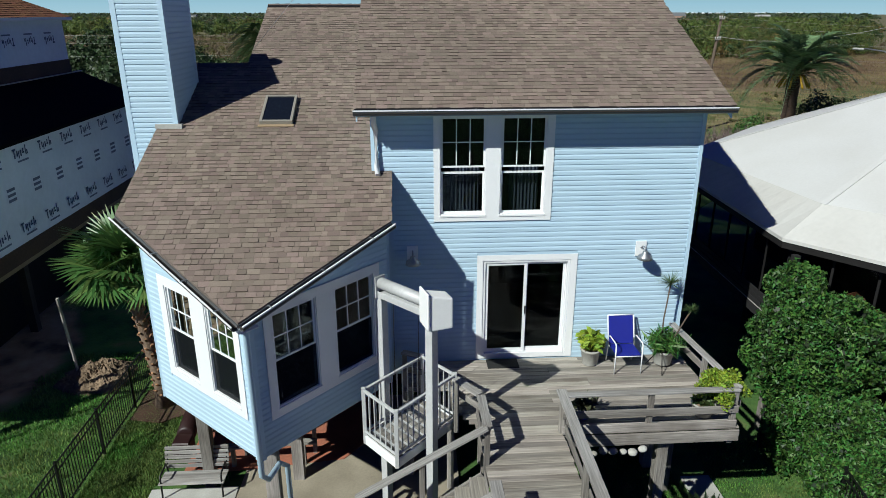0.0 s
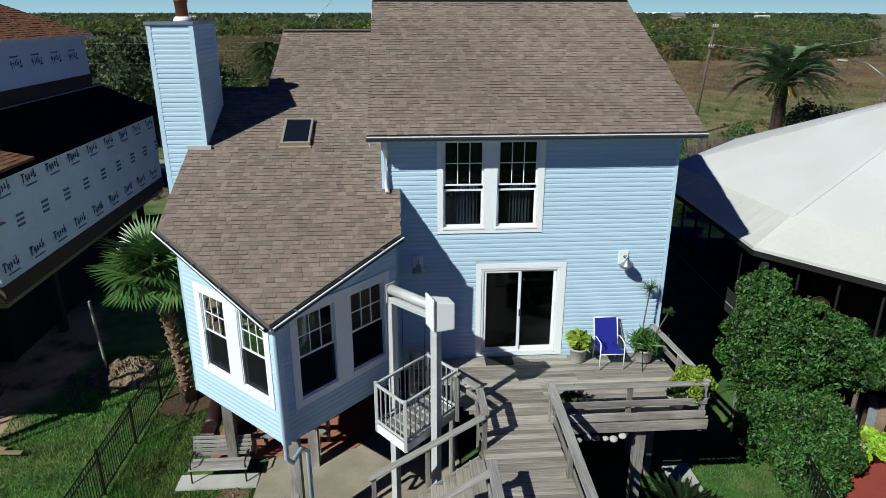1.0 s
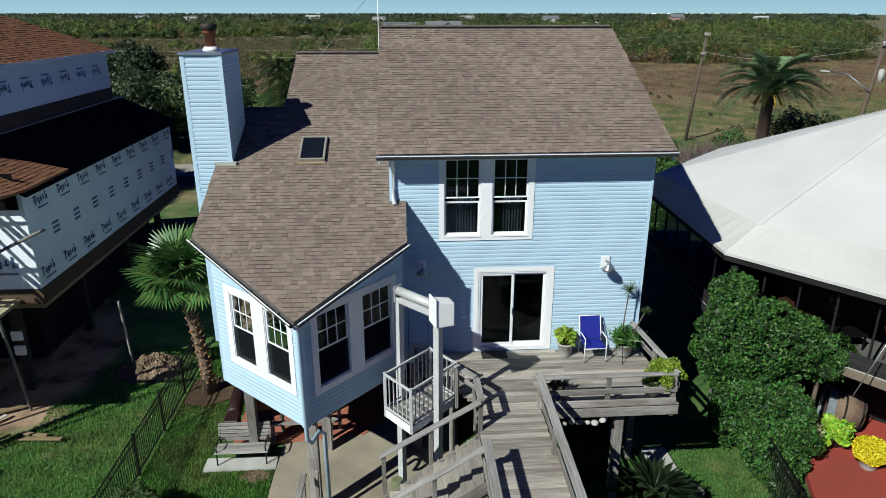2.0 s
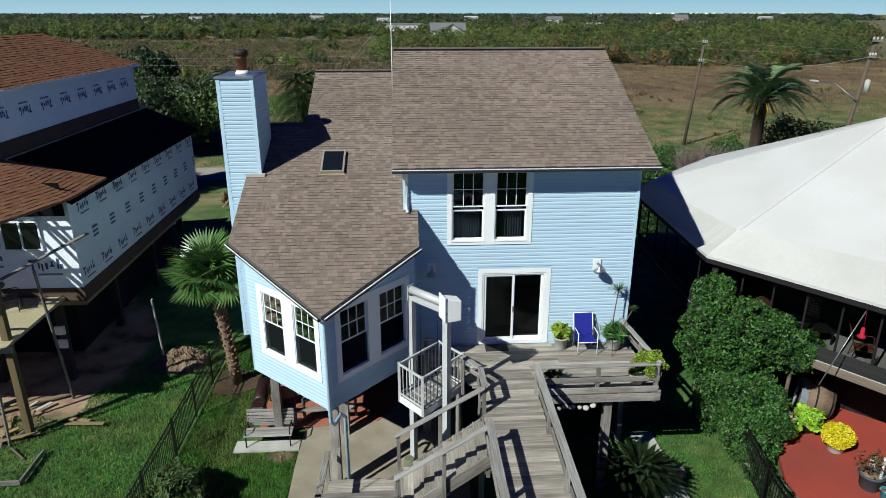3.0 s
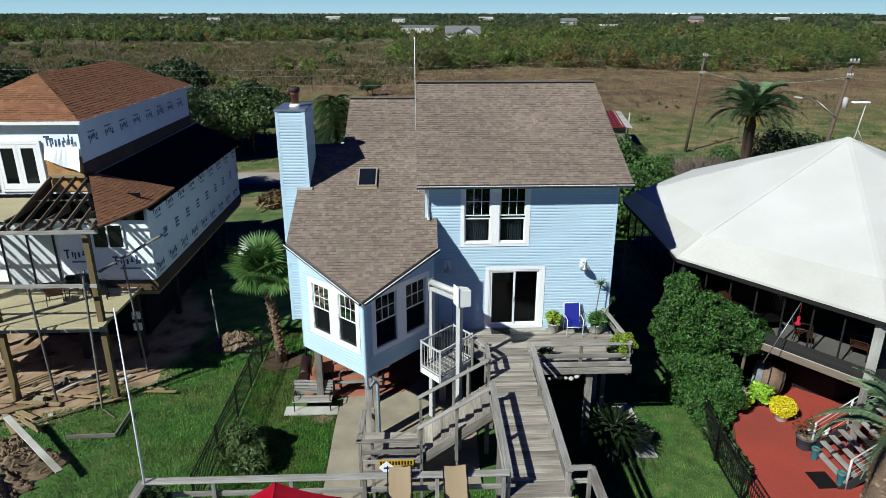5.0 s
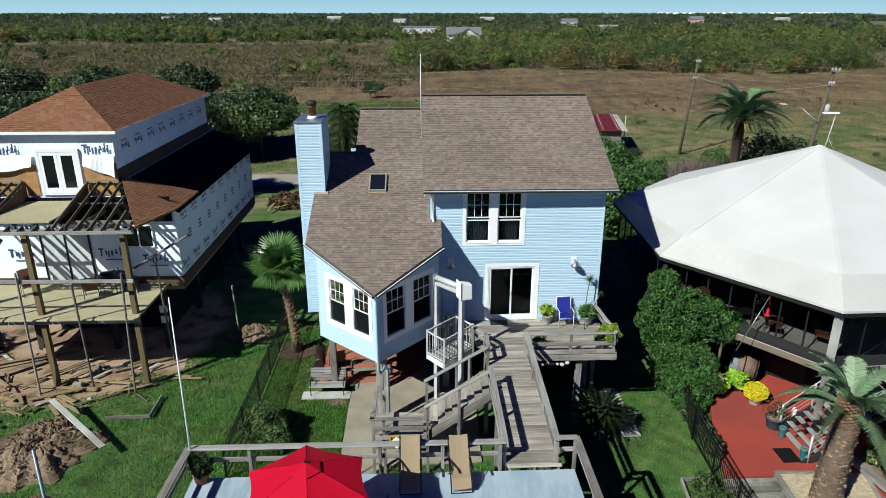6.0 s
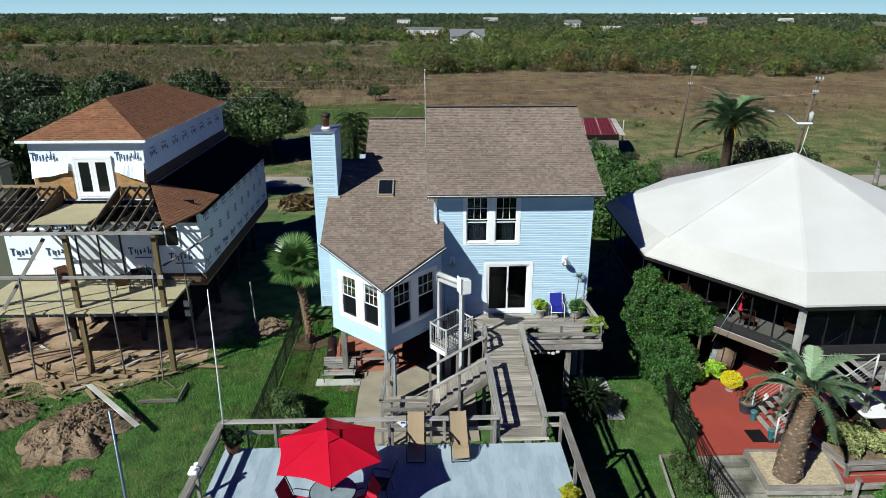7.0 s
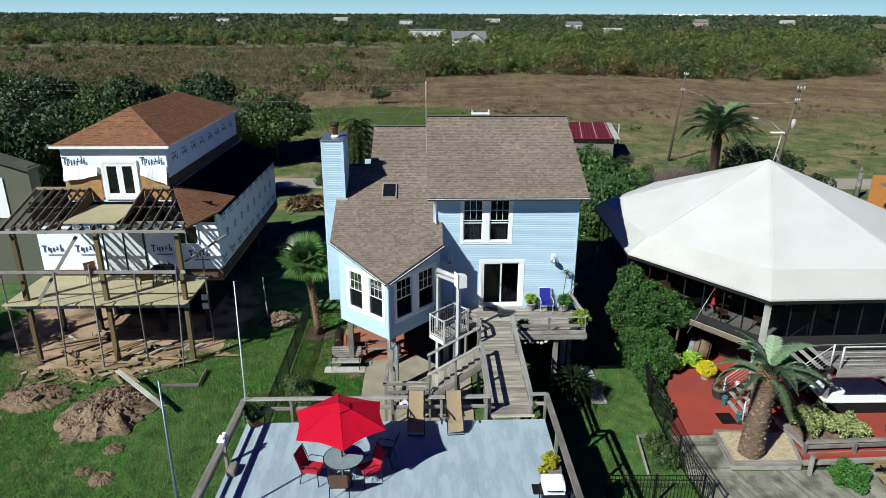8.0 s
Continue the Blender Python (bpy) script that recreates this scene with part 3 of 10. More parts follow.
single("mulch_bed", prism([(-6.95, 17.7), (-6.2, 17.8), (-5.5, 17.3), (-5.35, 16.6), (-6.1, 16.1), (-6.93, 16.3)], -0.05, 0.035), surface("bark_mulch", (0.11, 0.06, 0.038), 0.95, fine=28, coarse=5, amount=0.7, bump=1.0), "reddish-brown bark mulch round the fan palm", "mulch", kind="structure")

# ---- the blue house on stilts ----
DECK = 3.05
FLOOR = 3.0
K_LOW = 0.412
K_MAIN = 0.4526
EAVE, RIDGE = 12.95, 18.65


def low_z(y):
    return 5.68 + K_LOW * (y - 10.04)


def main_z(y):
    return 8.33 + K_MAIN * (y - EAVE)


house = thing("house", (0, 13.5, 0), "pale blue vinyl-sided stilt house with brown shingle roofs", "house")


def wall_cells(p0, u, inward, length, z0, top, holes, thick=0.15):
    """A wall with thickness from p0 along u, with real openings; top(s) is its height."""
    p0, u, inward = Vector(p0), Vector(u), Vector(inward)
    cuts = sorted({0.0, length, *(h[0] for h in holes), *(h[1] for h in holes)})
    bm = bmesh.new()
    for s0, s1 in zip(cuts, cuts[1:]):
        mid = (s0 + s1) / 2
        spans, z = [], z0
        for h in sorted((h for h in holes if h[0] < mid < h[1]), key=lambda h: h[2]):
            spans.append((z, z, h[2], h[2]))
            z = h[3]
        spans.append((z, z, top(s0), top(s1)))
        for a0, a1, b0, b1 in spans:
            v = []
            for d in (0.0, thick):
                for s, zz in ((s0, a0), (s1, a1), (s1, b1), (s0, b0)):
                    q = p0 + u * s + inward * d
                    v.append(bm.verts.new((q.x, q.y, zz)))
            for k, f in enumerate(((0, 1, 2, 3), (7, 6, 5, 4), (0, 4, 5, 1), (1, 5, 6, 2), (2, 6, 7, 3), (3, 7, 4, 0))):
                # inner faces take the near-black room colour
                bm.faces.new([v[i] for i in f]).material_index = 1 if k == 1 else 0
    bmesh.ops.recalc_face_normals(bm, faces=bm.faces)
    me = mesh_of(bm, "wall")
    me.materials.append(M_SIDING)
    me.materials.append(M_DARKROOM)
    return me


SIDING_MESH = {}


def siding_board(parent, a, b, out, height=0.102, material=None):
    """One lap of siding from a to b (its lower edge), proud at the bottom."""
    material = material or M_SIDING
    length = round((b - a).length, 2)
    key = (length, material.name)
    if key not in SIDING_MESH:
        bm = bmesh.new()
        ring = [(0.002, 0.0), (0.015, 0.0), (0.0145, 0.058), (0.005, 0.082), (0.004, height), (0.002, height)]
        va = [bm.verts.new((-length / 2, -y, z)) for y, z in ring]
        vb = [bm.verts.new((length / 2, -y, z)) for y, z in ring]
        for i in range(5):
            bm.faces.new((va[i], vb[i], vb[i + 1], va[i + 1]))
        bm.faces.new(va); bm.faces.new(vb[::-1])
        bmesh.ops.recalc_face_normals(bm, faces=bm.faces)
        SIDING_MESH[key] = mesh_of(bm, "siding_board")
        SIDING_MESH[key].materials.append(material)
    x = (b - a).normalized()
    y = -Vector(out)
    r = Matrix((x, y, Vector((0, 0, 1)))).transposed().to_4x4()
    part("siding_board", SIDING_MESH[key], None, parent, m=Matrix.Translation((a + b) / 2) @ r)


def siding(parent, p0, u, out, length, z0, top, holes, pitch=0.102):
    """Laps of siding over a wall, cut at its openings and under a sloping top."""
    p0, u, out = Vector(p0), Vector(u), Vector(out)
    z = z0
    while True:
        spans = [(0.0, length)]
        for h in holes:
            if h[2] - 0.06 < z + 0.03 and z + 0.05 < h[3] + 0.04:
                nxt = []
                for a, b in spans:
                    if h[1] <= a or h[0] >= b:
                        nxt.append((a, b))
                    else:
                        if h[0] - a > 0.04:
                            nxt.append((a, h[0]))
                        if b - h[1] > 0.04:
                            nxt.append((h[1], b))
                spans = nxt
        done = True
        for a, b in spans:
            ok = [a + (b - a) * i / 60 for i in range(61) if top(a + (b - a) * i / 60) >= z + pitch]
            if ok:
                done = False
                a2, b2 = min(ok), max(ok)
                if b2 - a2 > 0.08:
                    q0, q1 = p0 + u * a2, p0 + u * b2
                    siding_board(parent, Vector((q0.x, q0.y, z)), Vector((q1.x, q1.y, z)), out)
        z += pitch
        if done or z > 12:
            break


def hung_window(parent, p0, u, out, s0, s1, z0, z1, cols=3, rows=2, screen=False, drop=0.0):
    """A white double-hung window in its opening: frame, two sashes, panes, glazing bars, sill."""
    p0, u, out = Vector(p0), Vector(u), Vector(out)

    def m_at(s, z, d):
        q = p0 + u * s + out * d
        return Matrix.Translation((q.x, q.y, z)) @ Matrix((u, -out, Vector((0, 0, 1)))).transposed().to_4x4()

    w, h = s1 - s0, z1 - z0
    m = m_at(s0, z0, 0)

    def rim(x0, x1, za, zb, t, ya, yb):
        bm = boxes(((x0, ya, za), (x0 + t, yb, zb)), ((x1 - t, ya, za), (x1, yb, zb)), ((x0 + t, ya, za), (x1 - t, yb, za + t)), ((x0 + t, ya, zb - t), (x1 - t, yb, zb)))
        bm.transform(m)
        return bm

    win = part("window", rim(0, w, 0, h, 0.022, -0.012, 0.1), M_WHITE, parent, "white double-hung window with dark glass")
    mid = h * 0.5
    part("sash", rim(0.023, w - 0.023, mid - 0.02, h - 0.023, 0.032, 0.02, 0.05), M_WHITE, win)
    part("sash", rim(0.023, w - 0.023, 0.023, mid + 0.02 - drop, 0.036, 0.055, 0.085), M_WHITE, win)
    for za, zb, yy in ((mid + 0.012, h - 0.055, 0.036), (0.059, mid - 0.016 - drop, 0.07)):
        bm = boxes(((0.055, yy - 0.003, za), (w - 0.055, yy + 0.003, zb)))
        bm.transform(m)
        pane = part("pane", bm, M_GLASS, win)
        pane.visible_shadow = False
    if screen:
        bm = boxes(((0.024, 0.028, 0.024), (w - 0.024, 0.030, mid - 0.021)))
        bm.transform(m)
        part("insect_screen", bm, M_WINDOWSCREEN, win)
    for i in range(1, cols):
        x = 0.055 + (w - 0.11) * i / cols
        bm = boxes(((x - 0.009, 0.026, mid + 0.02), (x + 0.009, 0.046, h - 0.055)))
        bm.transform(m)
        part("muntin", bm, M_WHITE, win)
    for j in range(1, rows):
        z = mid + 0.02 + (h - 0.075 - mid) * j / rows
        bm = boxes(((0.055, 0.0255, z - 0.009), (w - 0.055, 0.0465, z + 0.009)))
        bm.transform(m)
        part("muntin", bm, M_WHITE, win)
    bm = boxes(((-0.005, -0.045, -0.03), (w + 0.005, 0.02, 0.004)))
    bm.transform(m)
    part("sill", bm, M_WHITE, win)
    return win


def casing(parent, p0, u, out, s0, s1, z0, z1, holes, d=0.028, top=None):
    """Flat white trim round a group of openings."""
    p0, u, out = Vector(p0), Vector(u), Vector(out)
    bm = bmesh.new()
    cuts = sorted({s0, s1, *(h[0] for h in holes), *(h[1] for h in holes)})
    for a, b in zip(cuts, cuts[1:]):
        mid = (a + b) / 2
        inside = [h for h in holes if h[0] < mid < h[1]]
        spans = [(z0, inside[0][2]), (inside[0][3], z1)] if inside else [(z0, z1)]
        for za, zb in spans:
            if top:
                zb_a, zb_b = min(zb, top(a)), min(zb, top(b))
            else:
                zb_a = zb_b = zb
            v = []
            for dd in (0.018, d):
                for s, zz in ((a, za), (b, za), (b, zb_b), (a, zb_a)):
                    q = p0 + u * s + out * dd
                    v.append(bm.verts.new((q.x, q.y, zz)))
            for f in ((0, 1, 2, 3), (7, 6, 5, 4), (0, 4, 5, 1), (1, 5, 6, 2), (2, 6, 7, 3), (3, 7, 4, 0)):
                bm.faces.new([v[i] for i in f])
    bmesh.ops.recalc_face_normals(bm, faces=bm.faces)
    return part("window_trim", bm, M_WHITE, parent, "flat white board trim round the openings")


# main front wall, x -0.35 to 5.92
FRONT = Vector((-0.35, 13.5, 0))
EX, EY = Vector((1, 0, 0)), Vector((0, 1, 0))
ex = lambda x: x + 0.35
up_holes = [(ex(0.90), ex(1.78), 6.2, 8.1), (ex(2.05), ex(2.93), 6.2, 8.1)]
door_hole = (ex(1.76), ex(3.52), 3.12, 5.24)
front_wall = part("wall", wall_cells(FRONT, EX, EY, 6.27, 2.75, lambda s: 8.3, [*up_holes, door_hole]), M_SIDING, house, "pale blue lapped siding wall")
trim_up = (ex(0.78), ex(3.06), 6.08, 8.27)
trim_door = (ex(1.64), ex(3.66), 3.06, 5.36)
siding(front_wall, FRONT, EX, -EY, 6.215, 2.78, lambda s: 8.26, [trim_up, trim_door, (-1, ex(0.0), 2, 6.9)])
casing(front_wall, FRONT, EX, -EY, *trim_up, up_holes)
casing(front_wall, FRONT, EX, -EY, *trim_door, [door_hole])
for h in up_holes:
    hung_window(house, FRONT, EX, -EY, *h, drop=0.13)

# sliding glass door
slider = part("sliding_door", boxes(((1.76, 13.49, 3.12), (1.81, 13.62, 5.24)), ((3.47, 13.49, 3.12), (3.52, 13.62, 5.24)), ((1.81, 13.49, 5.19), (3.47, 13.62, 5.24)), ((1.81, 13.47, 3.12), (3.47, 13.62, 3.17))), M_WHITE, house, "white framed sliding glass door")
for x0, x1, y in ((1.815, 2.66, 13.52), (2.62, 3.465, 13.56)):
    part("door_leaf", boxes(((x0, y, 3.175), (x0 + 0.06, y + 0.035, 5.185)), ((x1 - 0.06, y, 3.175), (x1, y + 0.035, 5.185)), ((x0 + 0.06, y, 3.175), (x1 - 0.06, y + 0.035, 3.26)), ((x0 + 0.06, y, 5.125), (x1 - 0.06, y + 0.035, 5.185))), M_WHITE, slider)
    pane = part("pane", boxes(((x0 + 0.06, y + 0.014, 3.26), (x1 - 0.06, y + 0.02, 5.125))), M_GLASS, slider)
    pane.visible_shadow = False
part("door_handle", tube([(1.85, 13.52, 4.05), (1.85, 13.46, 4.07), (1.85, 13.46, 4.25), (1.85, 13.52, 4.27)], 0.012, 6), M_WHITE, slider)
part("latch", boxes(((2.63, 13.5, 4.05), (2.66, 13.52, 4.22))), M_BLACKMETAL, slider)

# the other walls of the main block
gable = lambda y: main_z(y) - 0.05 if y < RIDGE else main_z(2 * RIDGE - y) - 0.05
right_wall = part("wall", wall_cells((5.92, 13.5, 0), EY, -EX, RIDGE - 13.5, 2.75, lambda s: gable(13.5 + s), []), M_SIDING, house)
part("wall", wall_cells((5.92, RIDGE, 0), EY, -EX, 5.4, 2.75, lambda s: gable(RIDGE + s), []), M_SIDING, house)
siding(right_wall, (5.92, 13.55, 0), EY, EX, 10.4, 2.78, lambda s: gable(13.55 + s), [])
part("wall", wall_cells((-0.35, 13.65, 0), EY, EX, RIDGE - 13.65, 5.6, lambda s: gable(13.65 + s), []), M_SIDING, house)
part("wall", wall_cells((-0.35, RIDGE, 0), EY, EX, 5.4, 5.6, lambda s: gable(RIDGE + s), []), M_SIDING, house)
part("wall", wall_cells((-4.2, 24.0, 0), EX, EY, 10.1, 2.75, lambda s: 8.3 if s > 3.9 else 7.6, []), M_SIDING, house)
for x0, y0 in ((5.87, 13.47), (-0.38, 13.47)):
    part("corner_trim", boxes(((x0, y0, 2.76 if x0 > 0 else 6.9), (x0 + 0.07, y0 + 0.1, 8.17))), M_BLUETRIM, house)

# the bay: two walls at 45 degrees under the cut roof
BAY_C = Vector((-2.22, 10.47, 0))
U_L, U_R = Vector((-0.727, 0.686, 0)).normalized(), Vector((0.675, 0.738, 0)).normalized()
OUT_L, OUT_R = Vector((-0.686, -0.727, 0)).normalized(), Vector((0.738, -0.675, 0)).normalized()
LEN_L, LEN_R = 3.02, 3.12


def bay_top(u):
    return lambda s: low_z(BAY_C.y + u.y * s) - 0.12


bay_specs = (("wall", U_L, OUT_L, LEN_L, [(0.36, 1.15, 3.84, 5.47), (1.58, 2.38, 3.84, 5.47)], (0.2, 2.58, 3.68, 5.64)),
             ("wall", U_R, OUT_R, LEN_R, [(0.44, 1.35, 3.77, 5.46), (1.76, 2.69, 3.77, 5.46)], (0.28, 2.86, 3.61, 5.62)))
for name, u, out, length, holes, trim in bay_specs:
    w = part(name, wall_cells(BAY_C, u, -out, length, FLOOR, bay_top(u), holes), M_SIDING, house, "pale blue bay wall set at an angle under the roof")
    siding(w, BAY_C + u * 0.08, u, out, length - 0.08, FLOOR + 0.0, bay_top(u), [(trim[0] - 0.08, trim[1] - 0.08, trim[2], trim[3])])
    casing(w, BAY_C, u, out, *trim, holes, top=bay_top(u))
    for h in holes:
        hung_window(house, BAY_C, u, out, *h, screen=True)
part("corner_trim", prism([(BAY_C.x, BAY_C.y - 0.045), (BAY_C.x + 0.09, BAY_C.y + 0.04), (BAY_C.x, BAY_C.y + 0.03), (BAY_C.x - 0.09, BAY_C.y + 0.04)], FLOOR - 0.02, 5.72), M_BLUETRIM, house)
BAY_L = BAY_C + U_L * LEN_L
BAY_R = BAY_C + U_R * LEN_R
w = part("wall", wall_cells((BAY_L.x, BAY_L.y, 0), EY, EX, 12.8, FLOOR, lambda s: low_z(min(BAY_L.y + s, 17.4)) - 0.12 if BAY_L.y + s < 17.4 else 8.6 - 0.4 * (BAY_L.y + s - 17.4), []), M_SIDING, house)
siding(w, (BAY_L.x, BAY_L.y + 0.05, 0), EY, -EX, 2.4, FLOOR, lambda s: low_z(BAY_L.y + s) - 0.12, [])
w = part("wall", wall_cells((BAY_R.x, BAY_R.y, 0), EY, -EX, 13.49 - BAY_R.y, FLOOR, lambda s: low_z(BAY_R.y + s) - 0.12, []), M_SIDING, house)
siding(w, (BAY_R.x, BAY_R.y + 0.06, 0), EY, EX, 13.46 - BAY_R.y - 0.06, FLOOR, lambda s: low_z(BAY_R.y + s) - 0.12, [])
part("corner_trim", boxes(((BAY_R.x - 0.06, BAY_R.y - 0.03, FLOOR), (BAY_R.x + 0.03, BAY_R.y + 0.07, low_z(BAY_R.y) - 0.1))), M_BLUETRIM, house)
part("corner_trim", boxes(((BAY_L.x - 0.025, BAY_L.y - 0.03, FLOOR), (BAY_L.x + 0.07, BAY_L.y + 0.07, low_z(BAY_L.y) - 0.1))), M_BLUETRIM, house)

# floors, rooms behind glass, added wall under the house; near-black paints their shade
part("floor_slab", prism([(-4.2, 13.0), (-2.22, 11.1), (-0.5, 12.9), (-0.3, 13.56), (5.9, 13.52), (5.9, 24.0), (-4.4, 24.0)], 2.72, 2.995), M_DARKTRIM_SHADE, house, "underside of the raised floor, coloured near-black as shade")
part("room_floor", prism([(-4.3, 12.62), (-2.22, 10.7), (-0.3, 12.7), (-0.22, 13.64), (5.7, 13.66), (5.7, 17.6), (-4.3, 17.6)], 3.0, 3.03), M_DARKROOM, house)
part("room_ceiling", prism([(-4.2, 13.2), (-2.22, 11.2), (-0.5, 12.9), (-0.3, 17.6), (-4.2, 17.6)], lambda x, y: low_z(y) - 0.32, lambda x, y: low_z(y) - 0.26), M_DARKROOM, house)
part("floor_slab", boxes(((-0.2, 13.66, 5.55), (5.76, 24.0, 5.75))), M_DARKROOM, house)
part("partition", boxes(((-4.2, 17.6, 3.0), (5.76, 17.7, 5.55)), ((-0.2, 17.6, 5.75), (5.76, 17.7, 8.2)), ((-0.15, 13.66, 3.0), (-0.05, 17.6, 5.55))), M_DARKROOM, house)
part("partition", boxes(((-4.2, 17.6, 0.02), (5.8, 17.7, 2.7)), ((5.78, 13.9, 0.02), (5.88, 24, 2.7))), M_DARKTRIM_SHADE, house)

# chimney
chimney = part("chimney", boxes(((-5.25, 14.99, 2.8), (-4.31, 16.72, 10.36))), M_SIDING, house, "tall siding-clad chimney chase with a metal cap")
siding(chimney, (-5.17, 14.99, 0), EX, -EY, 0.79, 2.82, lambda s: 10.34, [])
siding(chimney, (-4.31, 15.06, 0), EY, EX, 1.6, 7.6, lambda s: 10.34, [])
siding(chimney, (-5.25, 15.06, 0), EY, -EX, 1.6, 2.82, lambda s: 10.34, [])
for x, y in ((-5.27, 14.97), (-4.39, 14.97), (-4.39, 16.64), (-5.27, 16.64)):
    part("corner_trim", boxes(((x, y, 2.8), (x + 0.1, y + 0.1, 10.35))), M_BLUETRIM, chimney)
bm = boxes(((-5.3, 14.94, 10.33), (-4.26, 16.77, 10.40)))
soften(bm, 0.012)
part("chimney_cap", bm, surface("cap_metal", (0.36, 0.42, 0.5), 0.35, metal=0.6, fine=12, coarse=1.5, amount=0.2), chimney, "grey sheet-metal chimney cap")
part("flue_base", lathe([(0.2, 10.4), (0.2, 10.43), (0.15, 10.5)], (-4.72, 15.75, 0)), M_WHITE, chimney)
part("flue", lathe([(0.125, 10.46), (0.135, 10.8), (0.15, 10.8), (0.15, 10.9)], (-4.72, 15.75, 0)), M_TERRACOTTA, chimney, "rusty red flue pipe")
part("flue_cap", lathe([(0.15, 10.88), (0.19, 10.9), (0.19, 11.02), (0.12, 11.05)], (-4.72, 15.75, 0)), surface("flue_dark", (0.05, 0.04, 0.035), 0.7, metal=0.4), chimney, "dark round flue cap")

# ---- roofs ----
def slab_roof(name, outline, z_of, parent, material, thick=0.09, label=""):
    return part(name, prism(outline, lambda x, y: z_of(y) - thick, lambda x, y: z_of(y)), material, parent, label)


roof_main = slab_roof("roof", [(-0.62, EAVE), (6.19, EAVE), (6.19, RIDGE), (-0.62, RIDGE)], main_z, house, M_ROOFBASE, label="brown asphalt shingle roof slope")
slab_roof("roof", [(-0.62, RIDGE), (6.19, RIDGE), (6.19, 24.4), (-0.62, 24.4)], lambda y: main_z(2 * RIDGE - y), house, M_SHINGLE)
LOW_OUT = [(-2.22, 10.05), (-0.02, 12.12), (0.0, 13.48), (-0.36, 13.49), (-0.36, 20.72), (-3.34, 20.72), (-3.34, 17.5), (-4.71, 17.5), (-4.71, 12.42)]
roof_low = slab_roof("roof", LOW_OUT, low_z, house, M_ROOFBASE, label="brown asphalt shingle roof over the bay")
slab_roof("roof", [(-3.34, 20.72), (-0.36, 20.72), (-0.36, 25.6), (-3.34, 25.6)], lambda y: low_z(41.44 - y), house, M_SHINGLE)
slab_roof("roof", [(-4.71, 17.5), (-3.34, 17.5), (-3.34, 22), (-4.71, 22)], lambda y: low_z(35 - y), house, M_SHINGLE)


def tabs_on(v_len, extents, exposure, width, rng):
    """Rows of shingle tabs: (u0, u1, v0, lift, u0 above, u1 above) over a slope; extents(v) gives the row's ends."""
    out, v = [], 0.0
    while v < v_len - exposure * 0.5:
        low, high = extents(v + exposure * 0.02), extents(min(v + exposure, v_len) - exposure * 0.02)
        for (a, b), (c, d) in zip(low, high):
            u = min(a, c) - rng.uniform(0, width)
            while u < max(b, d):
                w = width * rng.uniform(0.55, 1.35)
                e = u + w - 0.006
                p, q = min(max(u, a), b), max(min(e, b), a)
                p2, q2 = min(max(u, c), d), max(min(e, d), c)
                if max(q - p, q2 - p2) > 0.02:
                    out.append((p, max(q, p + 0.001), v, (rng.uniform(0.012, 0.017) if rng.uniform() < 0.5 else rng.uniform(0.004, 0.007)), p2, max(q2, p2 + 0.001)))
                u += w
        v += exposure
    return out


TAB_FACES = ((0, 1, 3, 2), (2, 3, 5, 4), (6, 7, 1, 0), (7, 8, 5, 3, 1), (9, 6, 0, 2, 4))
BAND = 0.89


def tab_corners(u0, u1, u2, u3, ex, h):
    """Ten corners of one tab: lower edge, the line where its painted shadow band starts, upper edge, and the underside.
    """
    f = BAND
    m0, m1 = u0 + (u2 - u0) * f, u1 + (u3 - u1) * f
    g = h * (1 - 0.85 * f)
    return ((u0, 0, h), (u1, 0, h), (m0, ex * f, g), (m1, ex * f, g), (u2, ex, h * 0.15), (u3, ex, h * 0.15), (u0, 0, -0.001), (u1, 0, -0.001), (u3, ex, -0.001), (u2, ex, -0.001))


def shingle_mesh(name, tabs, origin, u, v, n, exposure, material, band=None):
    """All tabs of a slope as one mesh of thin wedges."""
    o, u, v, n = (np.array(k, float) for k in (origin, u, v, n))
    loc = np.array([tab_corners(t[0], t[1], t[4], t[5], exposure, t[3]) for t in tabs])
    loc[:, :, 1] += np.array([t[2] for t in tabs])[:, None]
    verts = (o + loc[:, :, 0:1] * u + loc[:, :, 1:2] * v + loc[:, :, 2:3] * n).reshape(-1, 3)
    faces = [[i * 10 + k for k in f] for i in range(len(tabs)) for f in TAB_FACES]
    me = bpy.data.meshes.new(name)
    me.from_pydata(verts.tolist(), [], faces)
    me.materials.append(material)
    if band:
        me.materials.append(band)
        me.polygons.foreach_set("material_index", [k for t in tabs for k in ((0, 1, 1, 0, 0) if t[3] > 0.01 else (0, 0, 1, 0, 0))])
    return me


TAB_MESH = {}


def shingle_pieces(parent, tabs, origin, u, v, n, exposure, material, band):
    """Single tabs near the eave, each a piece of its own."""
    r = Matrix((Vector(u), Vector(v), Vector(n))).transposed().to_4x4()
    for u0, u1, v0, lift, u2, u3 in tabs:
        c = (u0 + u1) / 2
        key = tuple(round(k, 2) for k in (u0 - c, u1 - c, u2 - c, u3 - c)) + (round(lift, 3),)
        if key not in TAB_MESH:
            bm = bmesh.new()
            p = [bm.verts.new(q) for q in tab_corners(*key[:4], exposure, key[4])]
            for i, f in enumerate(TAB_FACES):
                try:
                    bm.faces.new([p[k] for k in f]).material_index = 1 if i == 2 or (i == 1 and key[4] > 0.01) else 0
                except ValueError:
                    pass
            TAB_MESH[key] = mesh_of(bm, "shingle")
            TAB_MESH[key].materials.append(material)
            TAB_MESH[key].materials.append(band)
        q = Vector(origin) + Vector(u) * c + Vector(v) * v0
        part("shingle", TAB_MESH[key], None, parent, m=Matrix.Translation(q) @ r)


